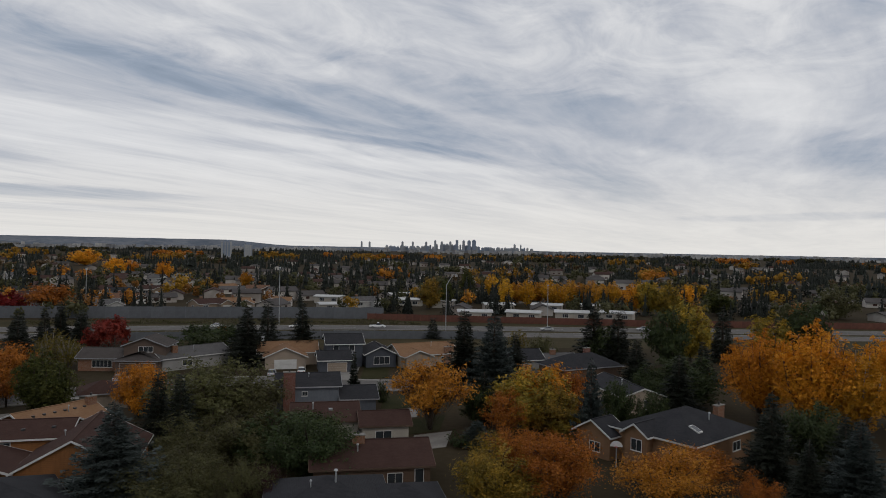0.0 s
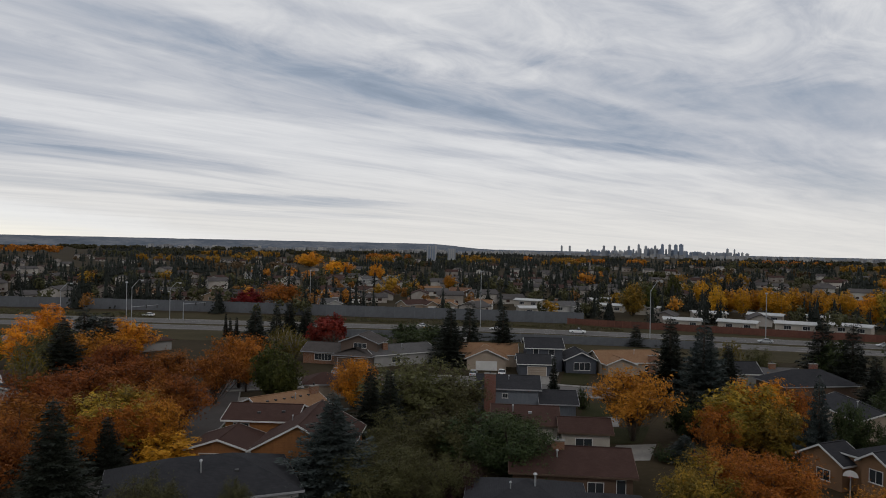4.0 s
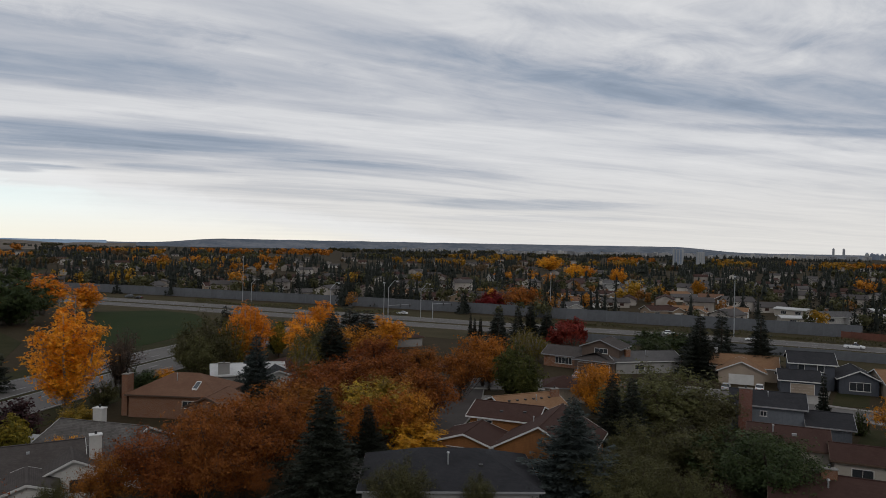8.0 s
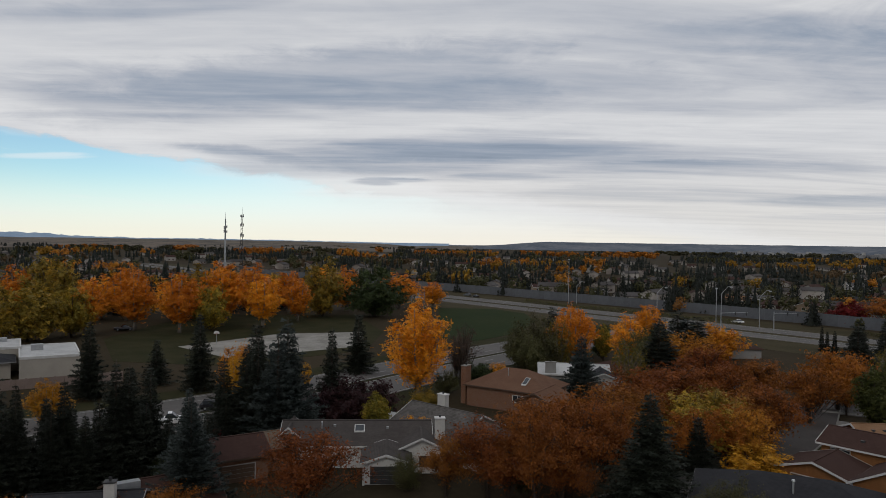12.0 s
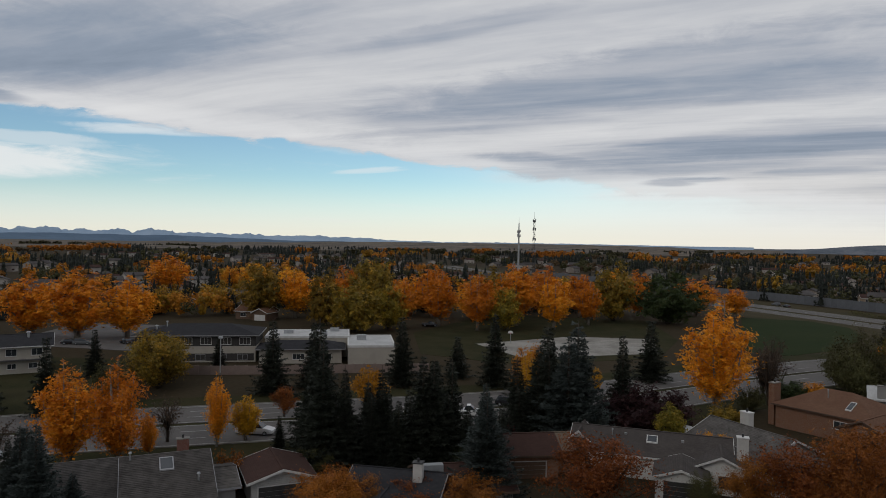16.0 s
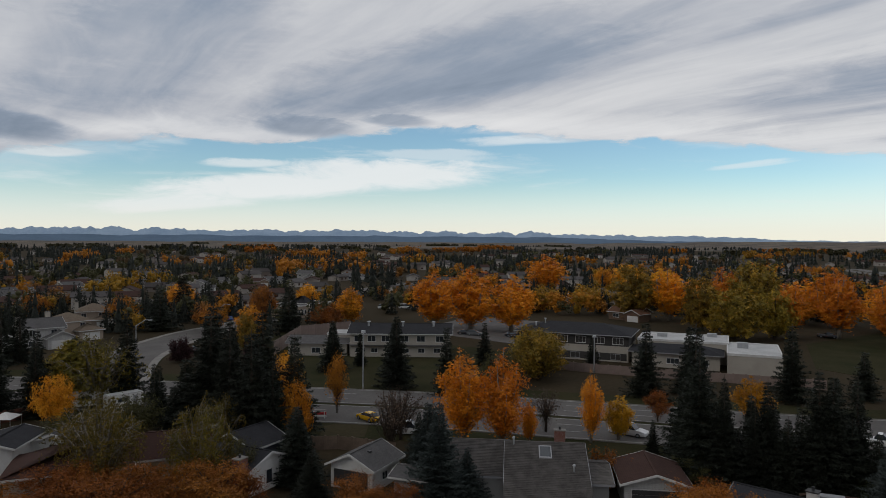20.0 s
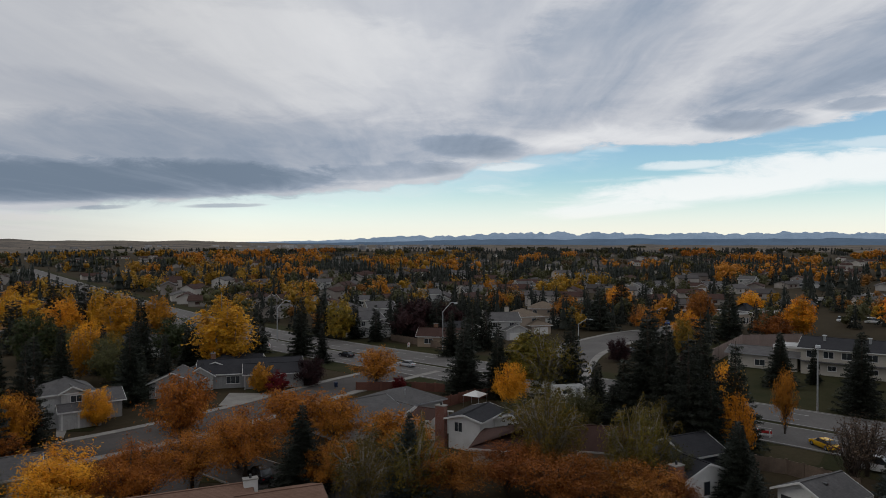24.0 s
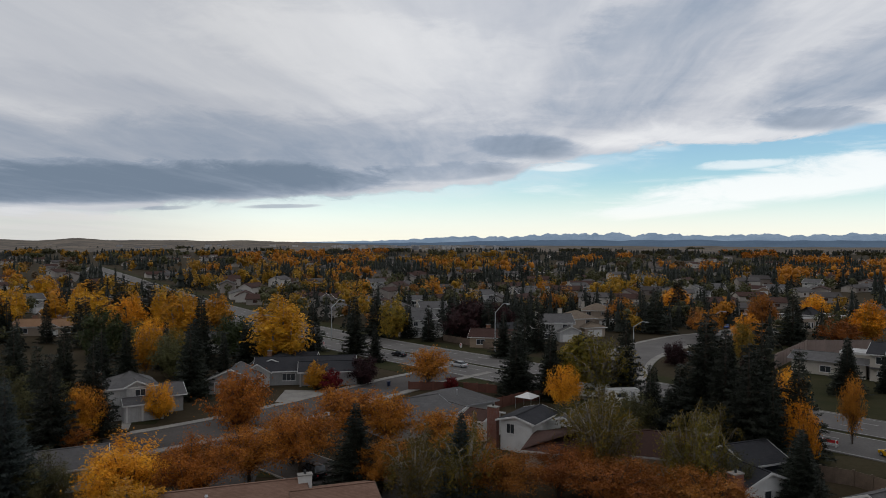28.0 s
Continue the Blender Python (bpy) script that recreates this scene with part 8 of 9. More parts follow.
tree("copper_tree", -98.8, -68.9, 10.6, 1.9)
tree("bare_tree", -90.1, -51.3, 8.9, 3.6)
tree("rust_tree", -48.3, -60.8, 6.4, 6.0)
tree("rust_tree", -55.4, -54.4, 6.4, 5.4)
tree("birch", -35.6, -72.2, 9.5, 4.4)
tree("spruce", 9.6, -107.1, 15.4, 4.3)
tree("spruce", 13.7, -90.1, 13.5, 3.2)
tree("spruce", 17.9, -90.7, 11.4, 2.8)
tree("olive_tree", 41.1, -114.8, 11.4, 5.3)
tree("olive_tree", 34.0, -110.7, 8.5, 3.8)
tree("copper_tree", 60.3, -145.7, 11.0, 6.1)
tree("birch", 24.7, -96.1, 8.2, 2.6)
tree("amber_tree", 29.9, -116.5, 7.2, 4.1)
tree("spruce", 42.5, -106.3, 8.1, 2.8)
tree("amber_tree", -16.8, -116.9, 7.7, 3.4)
tree("shrub", 43.7, -109.2, 2.5, 2.5)
tree("spruce", -10.9, -140.7, 15.0, 4.0)
tree("olive_tree", -48.2, 58.6, 6.8, 3.7)
tree("olive_tree", -41.0, 63.8, 5.5, 1.8)
tree("copper_tree", -51.4, 118.0, 9.4, 4.5)
tree("copper_tree", -68.0, 74.0, 8.2, 4.1)
tree("copper_tree", -66.4, 79.7, 8.5, 4.7)
tree("copper_tree", -80.8, 126.3, 11.6, 6.9)
tree("green_tree", -16.2, 88.2, 8.7, 5.4)
tree("olive_tree", -28.4, 77.5, 6.4, 4.5)
tree("copper_tree", 11.8, 82.8, 8.1, 4.0)
tree("copper_tree", 8.7, 84.4, 8.2, 3.8)
tree("copper_tree", 14.9, 81.3, 7.2, 3.3)
tree("amber_tree", 17.4, 116.9, 10.9, 5.2)
tree("gold_green_tree", 18.2, 110.1, 8.9, 4.0)
tree("green_tree", 52.2, 97.0, 9.3, 4.6)
tree("spruce", 51.8, 88.3, 9.8, 3.5)
tree("gold_green_tree", 93.8, 198.3, 12.7, 6.3)
tree("green_tree", 103.9, 199.8, 15.9, 7.2)
tree("spruce", 23.2, -122.7, 13.5, 2.9)
tree("olive_tree", 19.8, -130.4, 10.3, 5.7)
tree("olive_tree", 26.0, -127.1, 9.0, 4.5)
tree("green_tree", 37.6, -166.1, 7.8, 4.5)
tree("olive_tree", 11.1, -113.7, 10.0, 4.1)
tree("bare_tree", 29.8, -96.9, 5.2, 2.6)
tree("plum_tree", 24.8, -93.9, 3.7, 1.8)
tree("green_tree", 18.1, -88.7, 5.6, 3.8)
tree("olive_tree", 19.3, -85.1, 5.3, 2.7)
tree("spruce", 13.8, -82.5, 6.5, 2.6)
tree("spruce", 21.0, -163.7, 13.0, 3.2)
tree("olive_tree", 59.3, -184.4, 11.3, 5.7)
tree("olive_tree", -0.9, -194.3, 9.4, 5.5)
tree("green_tree", 5.3, -195.2, 12.6, 5.5)
tree("copper_tree", -27.4, -78.2, 6.0, 3.0)
tree("spruce", 12.8, -294.4, 17.5, 6.2)
tree("spruce", 2.8, -279.4, 16.9, 6.0)
tree("spruce", -6.4, -257.1, 16.8, 5.6)
tree("spruce", -13.7, -253.1, 15.9, 4.7)
tree("gold_poplar", 11.6, -267.0, 14.9, 7.5)
tree("gold_poplar", -15.2, -237.0, 15.8, 7.9)
tree("amber_tree", 0.2, -245.4, 12.3, 6.1)
tree("spruce", -15.8, -172.9, 18.2, 4.5)
tree("spruce", -26.0, -167.2, 10.4, 3.2)
tree("green_tree", -24.8, -185.2, 11.4, 5.7)
tree("olive_tree", -9.3, -161.9, 10.8, 5.4)
tree("olive_tree", 6.4, -202.3, 11.4, 5.7)
tree("amber_tree", -5.0, -178.8, 11.7, 3.9)
tree("copper_tree", 5.8, -116.1, 8.9, 3.2)
tree("spruce", 4.5, -141.7, 14.0, 4.0)
tree("spruce", -87.3, -106.8, 17.2, 3.9)
tree("spruce", -82.5, -81.3, 20.0, 5.9)
tree("spruce", -81.5, -71.3, 15.8, 4.6)
tree("spruce", -82.9, -93.7, 9.0, 2.0)
tree("birch", -59.4, -60.2, 11.3, 4.0)
tree("birch", -52.3, -68.4, 12.6, 5.2)
tree("amber_tree", -152.2, -136.2, 11.8, 3.9)
tree("spruce", -68.8, -116.9, 13.3, 3.9)
tree("spruce", -73.3, -111.7, 12.5, 3.3)
tree("amber_tree", -98.9, -80.5, 9.7, 2.9)
tree("spruce", -68.3, -53.3, 9.5, 3.3)
tree("amber_tree", -205.8, -220.5, 10.7, 6.0)
tree("copper_tree", -160.0, -157.7, 9.7, 4.4)
tree("plum_tree", -122.7, -131.5, 5.7, 2.8)
tree("olive_tree", -136.4, 95.7, 12.9, 6.4)
tree("poplar", -144.8, 114.2, 16.1, 6.0)
tree("poplar", -156.5, 151.5, 14.9, 6.6)
tree("olive_tree", -122.6, 118.8, 11.7, 6.5)
tree("spruce", -134.2, 140.6, 13.5, 6.0)
tree("spruce", -129.8, 143.2, 12.0, 5.3)
tree("green_tree", -144.7, 123.7, 9.2, 2.8)
tree("rust_tree", -87.7, 90.1, 9.7, 7.7)
tree("rust_tree", -80.3, 71.8, 8.9, 8.1)
tree("rust_tree", -74.0, 55.0, 10.6, 7.3)
tree("gold_green_tree", -71.1, 80.0, 9.2, 6.3)
tree("rust_tree", -72.1, 90.3, 9.2, 5.5)
tree("spruce", -89.3, -6.3, 14.2, 2.8)
tree("spruce", -91.0, -1.6, 13.9, 3.2)
tree("spruce", -90.8, 3.8, 15.7, 3.8)
tree("spruce", -94.4, 7.9, 14.3, 3.2)
tree("blue_spruce", -87.7, 11.7, 12.4, 3.9)
tree("spruce", -105.3, 18.8, 12.7, 3.5)
tree("spruce", -113.0, 25.2, 17.1, 4.9)
tree("copper_tree", -73.8, -4.6, 5.6, 3.5)
tree("copper_tree", -13.6, -87.4, 7.5, 4.4)
tree("copper_tree", -20.2, -93.3, 6.8, 4.5)
tree("copper_tree", -7.7, -84.6, 7.0, 4.8)
tree("autumn_shrub", -85.5, -19.7, 4.3, 2.1)
tree("autumn_shrub", -85.9, -15.5, 3.6, 2.1)
tree("copper_tree", -71.2, -6.9, 5.3, 3.8)
tree("gold_green_tree", -153.3, -51.1, 9.9, 5.5)
tree("amber_tree", -128.3, 149.5, 9.9, 6.3)
tree("copper_tree", -115.4, 123.5, 10.6, 7.1)
tree("copper_tree", -77.4, 123.5, 6.7, 3.3)
tree("rust_tree", -99.9, 113.0, 10.4, 6.3)
tree("copper_tree", -63.9, 81.3, 8.5, 3.9)
tree("amber_tree", -71.7, -104.7, 8.3, 3.1)
tree("bare_tree", -79.4, 167.9, 7.9, 3.6)
tree("shrub", -100.5, 44.4, 2.2, 1.8)
tree("autumn_shrub", -105.7, 17.7, 2.5, 1.2)

tree("gold_poplar", 31.9, 346.6, 17.0, 4.8)
tree("gold_poplar", 39.3, 365.0, 14.3, 6.0)
tree("gold_poplar", 43.8, 355.7, 16.5, 5.0)
tree("gold_poplar", 52.0, 375.1, 13.8, 6.2)
tree("gold_poplar", 56.3, 365.3, 16.1, 5.1)
tree("gold_poplar", 60.4, 355.9, 14.5, 5.9)
tree("gold_poplar", 69.5, 375.4, 15.6, 5.3)
tree("gold_poplar", 73.3, 365.5, 14.0, 6.1)
tree("gold_poplar", 77.0, 356.1, 16.3, 5.1)
tree("gold_poplar", 87.0, 375.6, 13.5, 6.3)
tree("gold_poplar", 90.4, 365.7, 15.8, 5.2)
tree("amber_tree", 90.6, 328.7, 15.0, 5.0)
tree("gold_green_tree", 96.0, 324.2, 15.3, 6.1)
tree("gold_green_tree", 104.1, 320.4, 15.7, 6.6)
tree("amber_tree", 128.1, 360.3, 12.6, 4.4)
tree("moss_tree", 2.2, 343.5, 16.0, 5.0)
tree("moss_tree", 14.0, 402.3, 19.7, 5.9)
tree("gold_green_tree", -5.9, 332.5, 15.7, 5.4)
tree("gold_poplar", 29.0, 406.1, 17.2, 5.3)
tree("copper_tree", -159.2, 280.3, 12.3, 10.0)
tree("red_tree", -168.4, 269.4, 9.2, 6.7)
tree("amber_tree", -431.4, 835.3, 20.4, 16.9)
tree("amber_tree", -293.8, 623.4, 15.8, 10.1)
tree("amber_tree", -282.5, 628.7, 13.3, 7.9)
tree("gold_poplar", -129.2, 455.7, 13.4, 5.4)
tree("amber_tree", -222.6, 553.8, 14.9, 6.8)
tree("moss_tree", 129.5, 325.2, 13.3, 9.7)
tree("olive_tree", 183.4, 322.1, 13.9, 10.3)
tree("gold_poplar", 58.5, -265.9, 15.1, 4.9)
tree("amber_tree", 56.0, -269.3, 13.2, 4.0)
tree("gold_poplar", 47.3, -288.5, 16.5, 6.7)
tree("gold_poplar", 37.6, -291.8, 15.4, 5.8)
tree("gold_poplar", 36.2, -371.7, 16.4, 7.3)
tree("gold_poplar", 17.0, -369.6, 13.7, 7.2)
tree("gold_poplar", 23.6, -275.4, 13.3, 5.0)
tree("gold_poplar", -9.7, -253.0, 15.0, 3.7)
tree("gold_poplar", -13.3, -261.6, 14.9, 4.7)
tree("gold_poplar", -1.7, -283.1, 13.8, 3.7)
tree("gold_poplar", -5.3, -175.0, 11.4, 3.7)
tree("gold_green_tree", -10.3, -174.4, 10.0, 2.9)
tree("olive_tree", 157.4, -337.3, 14.2, 7.9)
tree("olive_tree", 190.9, -429.1, 14.9, 8.4)
tree("spruce", 96.2, -293.9, 13.8, 6.1)
tree("spruce", 33.0, -241.4, 14.1, 2.8)
tree("spruce", 34.9, -241.6, 14.8, 2.4)
tree("spruce", 21.8, -232.7, 13.1, 2.7)
tree("spruce", 13.4, -231.8, 14.0, 3.0)
tree("spruce", 57.9, -236.8, 15.9, 3.6)
tree("copper_tree", 114.9, -347.1, 13.5, 7.2)
tree("spruce", 46.4, -242.9, 14.5, 2.8)
tree("amber_tree", -213.3, -228.4, 11.5, 5.6)
tree("rust_tree", -195.1, -169.8, 12.7, 4.2)
tree("amber_tree", -239.5, -182.2, 11.6, 4.9)
tree("amber_tree", -208.0, -139.5, 13.6, 4.1)
tree("copper_tree", -156.5, -239.3, 10.1, 5.1)
tree("spruce", -312.1, -53.9, 16.4, 5.7)
row = random.Random(21)
for i in range(13):                  # second rank of the long orange row behind the school field
    tree("poplar" if i % 4 else "gold_green_tree", -266 - row.uniform(0, 22), -52 + i * 11.5 + row.uniform(-3, 3), row.uniform(18, 23), row.uniform(8.0, 10.5))

# ---- far woods, far houses, skyline, hills ----


def clear_of_roads(x, y, extra=3.0):
    for line, w in ROADS:
        for (ax, ay), (bx, by) in zip(line, line[1:]):
            dx, dy = bx - ax, by - ay
            t = max(0, min(1, ((x - ax) * dx + (y - ay) * dy) / (dx * dx + dy * dy + 1e-9)))
            if math.hypot(x - ax - t * dx, y - ay - t * dy) < w / 2 + extra:
                return False
    return True


def polar(az, d):
    h = heading(az)
    return h.x * d, h.y * d


AZ0, AZ1 = -36, 213


def cone_core(rng, x, y, h, r, tiers=3, sides=7):
    """A solid ragged spruce: stacked skirts with uneven hems."""
    v, fc = [], []
    for t in range(tiers):
        z0, z1 = h * (0.05 + 0.30 * t), h * min(1.0, 0.50 + 0.26 * t)
        n = len(v)
        a0 = rng.uniform(0, 6.28)
        for k in range(sides):
            a = a0 + 6.283 * k / sides
            q = r * (1 - 0.29 * t) * rng.uniform(0.72, 1.12)
            v.append((x + math.cos(a) * q, y + math.sin(a) * q, z0 + rng.uniform(-0.03, 0.04) * h))
        v.append((x, y, z1))
        fc += [(n + k, n + (k + 1) % sides, n + sides) for k in range(sides)]
    return np.array(v), np.array(fc)


_ico = bmesh.new()
bmesh.ops.create_icosphere(_ico, subdivisions=1, radius=1.0)
ICO_V = np.array([v.co[:] for v in _ico.verts])
ICO_F = np.array([[v.index for v in g.verts] for g in _ico.faces])
_ico.free()


def ball_core(rng, x, y, h, r, small=1.0, lumps=4):
    """A solid uneven broadleaf crown of several lumps."""
    got = []
    for _ in range(lumps):
        k = 1 + rng.normal(size=(len(ICO_V), 1)) * 0.16
        s = rng.uniform(0.42, 0.68) * small
        v = ICO_V * k * np.array([r * s, r * s, h * 0.42 * s * 1.15])
        got.append((v + np.array([x + rng.uniform(-0.55, 0.55) * r, y + rng.uniform(-0.55, 0.55) * r, h * rng.uniform(0.36, 0.72)]), ICO_F))
    return join(*got)


def join(*parts):
    V, Fc, n = [], [], 0
    for v, f in parts:
        V.append(v)
        Fc.append(f + n)
        n += len(v)
    return np.concatenate(V), np.concatenate(Fc)


def cone_tree(rng, n, x, y, h, r, leaf):
    """Spruce for the middle distance: a solid core with needle sprays."""
    if n == 0:
        return cone_core(rng, x, y, h, r)
    q = rng.random(n) ** 1.25
    a = rng.uniform(0, 6.283, n)
    d = (1 - q) * r * rng.uniform(0.6, 1.12, n) + 0.1
    c = np.stack([x + np.cos(a) * d, y + np.sin(a) * d, h * (0.04 + 0.95 * q)], 1)
    ax = np.stack([np.cos(a), np.sin(a), np.full(n, -0.55)], 1)
    return join(cone_core(rng, x, y, h * 0.9, r * 0.55), cards(c, np.full(n, leaf) * (1.15 - 0.75 * q), rng, ax, 1.5))


def ball_tree(rng, n, x, y, h, r, leaf):
    """Broadleaf tree for the middle distance: a core with lumps of leaves."""
    far = n == 0
    n = n or 60
    k = 9
    lc = np.stack([rng.uniform(-0.6, 0.6, k) * r, rng.uniform(-0.6, 0.6, k) * r, h * rng.uniform(0.25, 0.82, k)], 1)
    i = rng.integers(0, k, n)
    d = rng.normal(size=(n, 3))
    d /= np.linalg.norm(d, axis=1, keepdims=True)
    c = lc[i] + d * np.array([r * 0.5, r * 0.5, h * 0.2]) * rng.uniform(0.7, 1.05, (n, 1)) + np.array([x, y, 0])
    c[:, 2] = np.maximum(c[:, 2], 0.4)
    if far:
        leaf *= 1.05
    return join(ball_core(rng, x, y, h, r, 0.58 if far else 0.44, 2 if far else 4), cards(c, np.full(n, leaf) * rng.uniform(0.6, 1.2, n), rng, None, 1.0, d + np.array([0, 0, 0.4])))


def woods(name, label, material, conifers, d0, d1, count, n, seed, share=lambda az: 1.0, size=(8, 13), per=(2, 9), space=1.0):
    """Trees in loose clumps and rows, joined into one mesh."""
    rng = np.random.default_rng(seed)
    V, Fc, base, made = [], [], 0, 0
    for _ in range(count * 6):
        if made >= count:
            break
        az = rng.uniform(AZ0, AZ1)
        d = d0 * (d1 / d0) ** rng.random()
        if rng.random() > share(az):
            continue
        cx, cy = polar(az, d)
        k, a = int(rng.integers(*per)), rng.uniform(0, 3.14)
        grow = 1 + max(0, d - 900) / 1600
        step = size[1] * (0.42 if conifers else 0.55) * grow * space
        tall = rng.uniform(0.8, 1.12)
        for j in range(k):
            along = (j - k / 2) * step * 0.8
            x = cx + math.cos(a) * along + rng.normal() * step * 0.7
            y = cy + math.sin(a) * along + rng.normal() * step * 0.7
            d = math.hypot(x, y)
            if (d < 900 and not clear_of_roads(x, y, 4)) or (d < 760 and taken(x, y, 2.5)):
                continue
            h = rng.uniform(*size) * tall * (1 + 0.1 * (grow - 1))
            r = h * (0.24 if conifers else 0.40) * grow * rng.uniform(0.8, 1.2)
            leaf = max(0.45, d / 640) * (0.8 if conifers else 1.0)
            v, f = (cone_tree if conifers else ball_tree)(rng, int(n * (1.9 if d < 320 else 0.8)), x, y, h, r, leaf)
            V.append(v)
            Fc.append(f + base)
            base += len(v)
            made += 1
    tagged(new(name, mesh_np(name, np.concatenate(V), np.concatenate(Fc), material)), label, "woods", kind="stuff")


CELLS = {}
USED = [0, 0]


def taken(x, y, pad):
    """Whether a tree, a house lot or open ground lies there already."""
    for k, pool in enumerate((TREES, LOTS)):
        for bx, by, br in pool[USED[k]:]:
            CELLS.setdefault((int(bx // 25), int(by // 25)), []).append((bx, by, br))
        USED[k] = len(pool)
    i, j = int(x // 25), int(y // 25)
    for a in (i - 1, i, i + 1):
        for b in (j - 1, j, j + 1):
            for bx, by, br in CELLS.get((a, b), ()):
                if math.hypot(x - bx, y - by) < br + pad:
                    return True
    return any(ax - pad < x < bx + pad and ay - pad < y < by + pad for ax, ay, bx, by in OPEN)


MID = {}
MID_LABELS = ["white bungalow with a grey shingle roof", "tan bungalow with a brown roof", "long low house with a pale flat roof", "brown bungalow with a rust-brown roof",
              "two-storey white house with a grey roof", "two-storey tan house with a hipped tan roof", "bungalow with an orange-tan roof", "dark-roofed grey bungalow among trees"]


def mid_house(x, y, rot, k):
    """One of eight house types, standing further off; later ones are copies."""
    m = pose(x, y, 0, 0, 0, rot)
    LOTS.append((x, y, 9))
    if k in MID:
        return copy_thing(MID[k], m)
    h = thing("house", m, MID_LABELS[k], "house", "houses of the suburb")
    wall = (SIDING_WHITE, STUCCO_TAN, STUCCO_CREAM, SIDING_BROWN, SIDING_WHITE, STUCCO_BEIGE, STUCCO_BEIGE, SIDING_GREY)[k]
    roof = (ROOF_GREY, ROOF_BROWN, ROOF_WHITE, ROOF_RUST, ROOF_GREY, ROOF_TAN, ROOF_ORANGE, ROOF_DARK)[k]
    if k == 2:
        W = wing(h, -7.5, 7.5, -5, 5, 3.2, 0.7, "x", "gable", wall, roof, TRIM)
        win(h, W["F"], 3, 1.0, 2.4, 1.4, 3)
        win(h, W["F"], 9.5, 1.0, 2.4, 1.4, 3)
    elif k in (4, 5):
        W = wing(h, -6, 5, -5, 5, 5.6, 2.3, "x", "hip" if k == 5 else "gable", wall, roof)
        V = wing(h, -1, 7, -8, -1, 3.0, 1.8, "y", "gable" if k == 4 else "hip", wall, roof)
        win(h, W["F"], 1.4, 3.8, 1.4, 1.2)
        win(h, W["F"], 6.6, 3.8, 1.4, 1.2)
        gdoor(h, V["F"], 1.0, 4.8, 2.2)
        win(h, W["F"], 1.2, 0.9, 1.6, 1.3)
        win(h, W["R"], 3, 3.8, 1.2, 1.2)
        chimney(h, -5.6, 1, 0, 8.4, 1.2, 0.9, STUCCO_CREAM)
    else:
        W = wing(h, -8, 6, -5, 5, 3.0, 2.0, "x", "gable", wall, roof)
        V = wing(h, 1, 8, -8, 0, 2.9, 1.7, "y", "gable", wall, roof)
        win(h, W["F"], 2, 1.0, 2.4, 1.3, 2)
        gdoor(h, V["F"], 1.0, 4.2, 2.1)
        win(h, W["L"], 3, 1.0, 1.4, 1.2)
        chimney(h, -3, 1.5, 3, 6.0, 1.2, 0.8, BRICK_BROWN)
    MID[k] = h
    return h


def roofscape(d0, d1, count, seed):
    """Distant houses, too small to tell apart: pale walls and pitched roofs, joined."""
    rng = random.Random(seed)
    walls, roofs, dark = Mesh(), Mesh(), Mesh()
    for _ in range(count):
        az, d = rng.uniform(AZ0, AZ1), d0 * (d1 / d0) ** rng.random()
        x, y = polar(az, d)
        if (d < 330 and 80 < az < 128) or (az < 95 and d < 480 and rng.random() < 0.5):
            continue
        if not clear_of_roads(x, y, 9) or taken(x, y, 5):
            continue
        LOTS.append((x, y, 8))
        if rng.random() < (0.6 if az > 105 else 0.2):
            LOTS.append((x * (1 - 14 / d), y * (1 - 14 / d), 8))
        a = radians(az + rng.choice((0, 20, 60, 90)) + rng.uniform(-8, 8))
        L, W, e, r = rng.uniform(6, 8), rng.uniform(4, 5), rng.choice((3.0, 3.2, 5.4)), rng.uniform(1.5, 2.3)
        c, s = math.cos(a), math.sin(a)

        def T(u, v, z):
            return (x + u * c - v * s, y + u * s + v * c, z)
        for u0, v0, u1, v1 in ((-L, -W, L, -W), (L, -W, L, W), (L, W, -L, W), (-L, W, -L, -W)):
            walls.quad(T(u0, v0, 0), T(u1, v1, 0), T(u1, v1, e), T(u0, v0, e))
        for sg in (-1, 1):
            walls.quad(T(sg * L, -W, e), T(sg * L, W, e), T(sg * L, 0, e + r))
        m = roofs if rng.random() < 0.6 else dark
        m.slab([T(-L - .5, -W - .5, e - .2), T(L + .5, -W - .5, e - .2), T(L + .5, 0, e + r), T(-L - .5, 0, e + r)], 0.2)
        m.slab([T(-L - .5, 0, e + r), T(L + .5, 0, e + r), T(L + .5, W + .5, e - .2), T(-L - .5, W + .5, e - .2)], 0.2)
        for q in (-0.5, 0.3):
            p = [T(q * L, -W - 0.05, 1), T(q * L + 2, -W - 0.05, 1), T(q * L + 2, -W - 0.05, 2.3), T(q * L, -W - 0.05, 2.3)]
            dark.quad(*p)
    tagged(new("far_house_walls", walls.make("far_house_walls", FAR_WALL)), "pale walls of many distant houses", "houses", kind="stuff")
    tagged(new("far_house_roofs", roofs.make("far_house_roofs", FAR_ROOF)), "grey roofs of many distant houses", "houses", kind="stuff")
    tagged(new("far_dark_roofs", dark.make("far_dark_roofs", ROOF_BROWN)), "dark roofs and windows of many distant houses", "houses", kind="stuff")


# open ground: field, school, lots
OPEN = [(-285, -62, -170, 100), (-340, 90, -170, 235), (-205, -125, -120, 70), (-130, -160, 60, 300), (60, 60, 100, 260), (-260, -130, -180, -40), (-60, -170, 70, 0)]
mid_house(-328, 275, 50, 7)
mid_house(-367, 265, 68, 1)
mid_house(-421, 287, 36, 1)
mid_house(-251, 304, 71, 6)
mid_house(-252, 325, 30, 0)
mid_house(-215, 312, 113, 1)
mid_house(-289, 468, 56, 4)
mid_house(-145, 298, 26, 0)
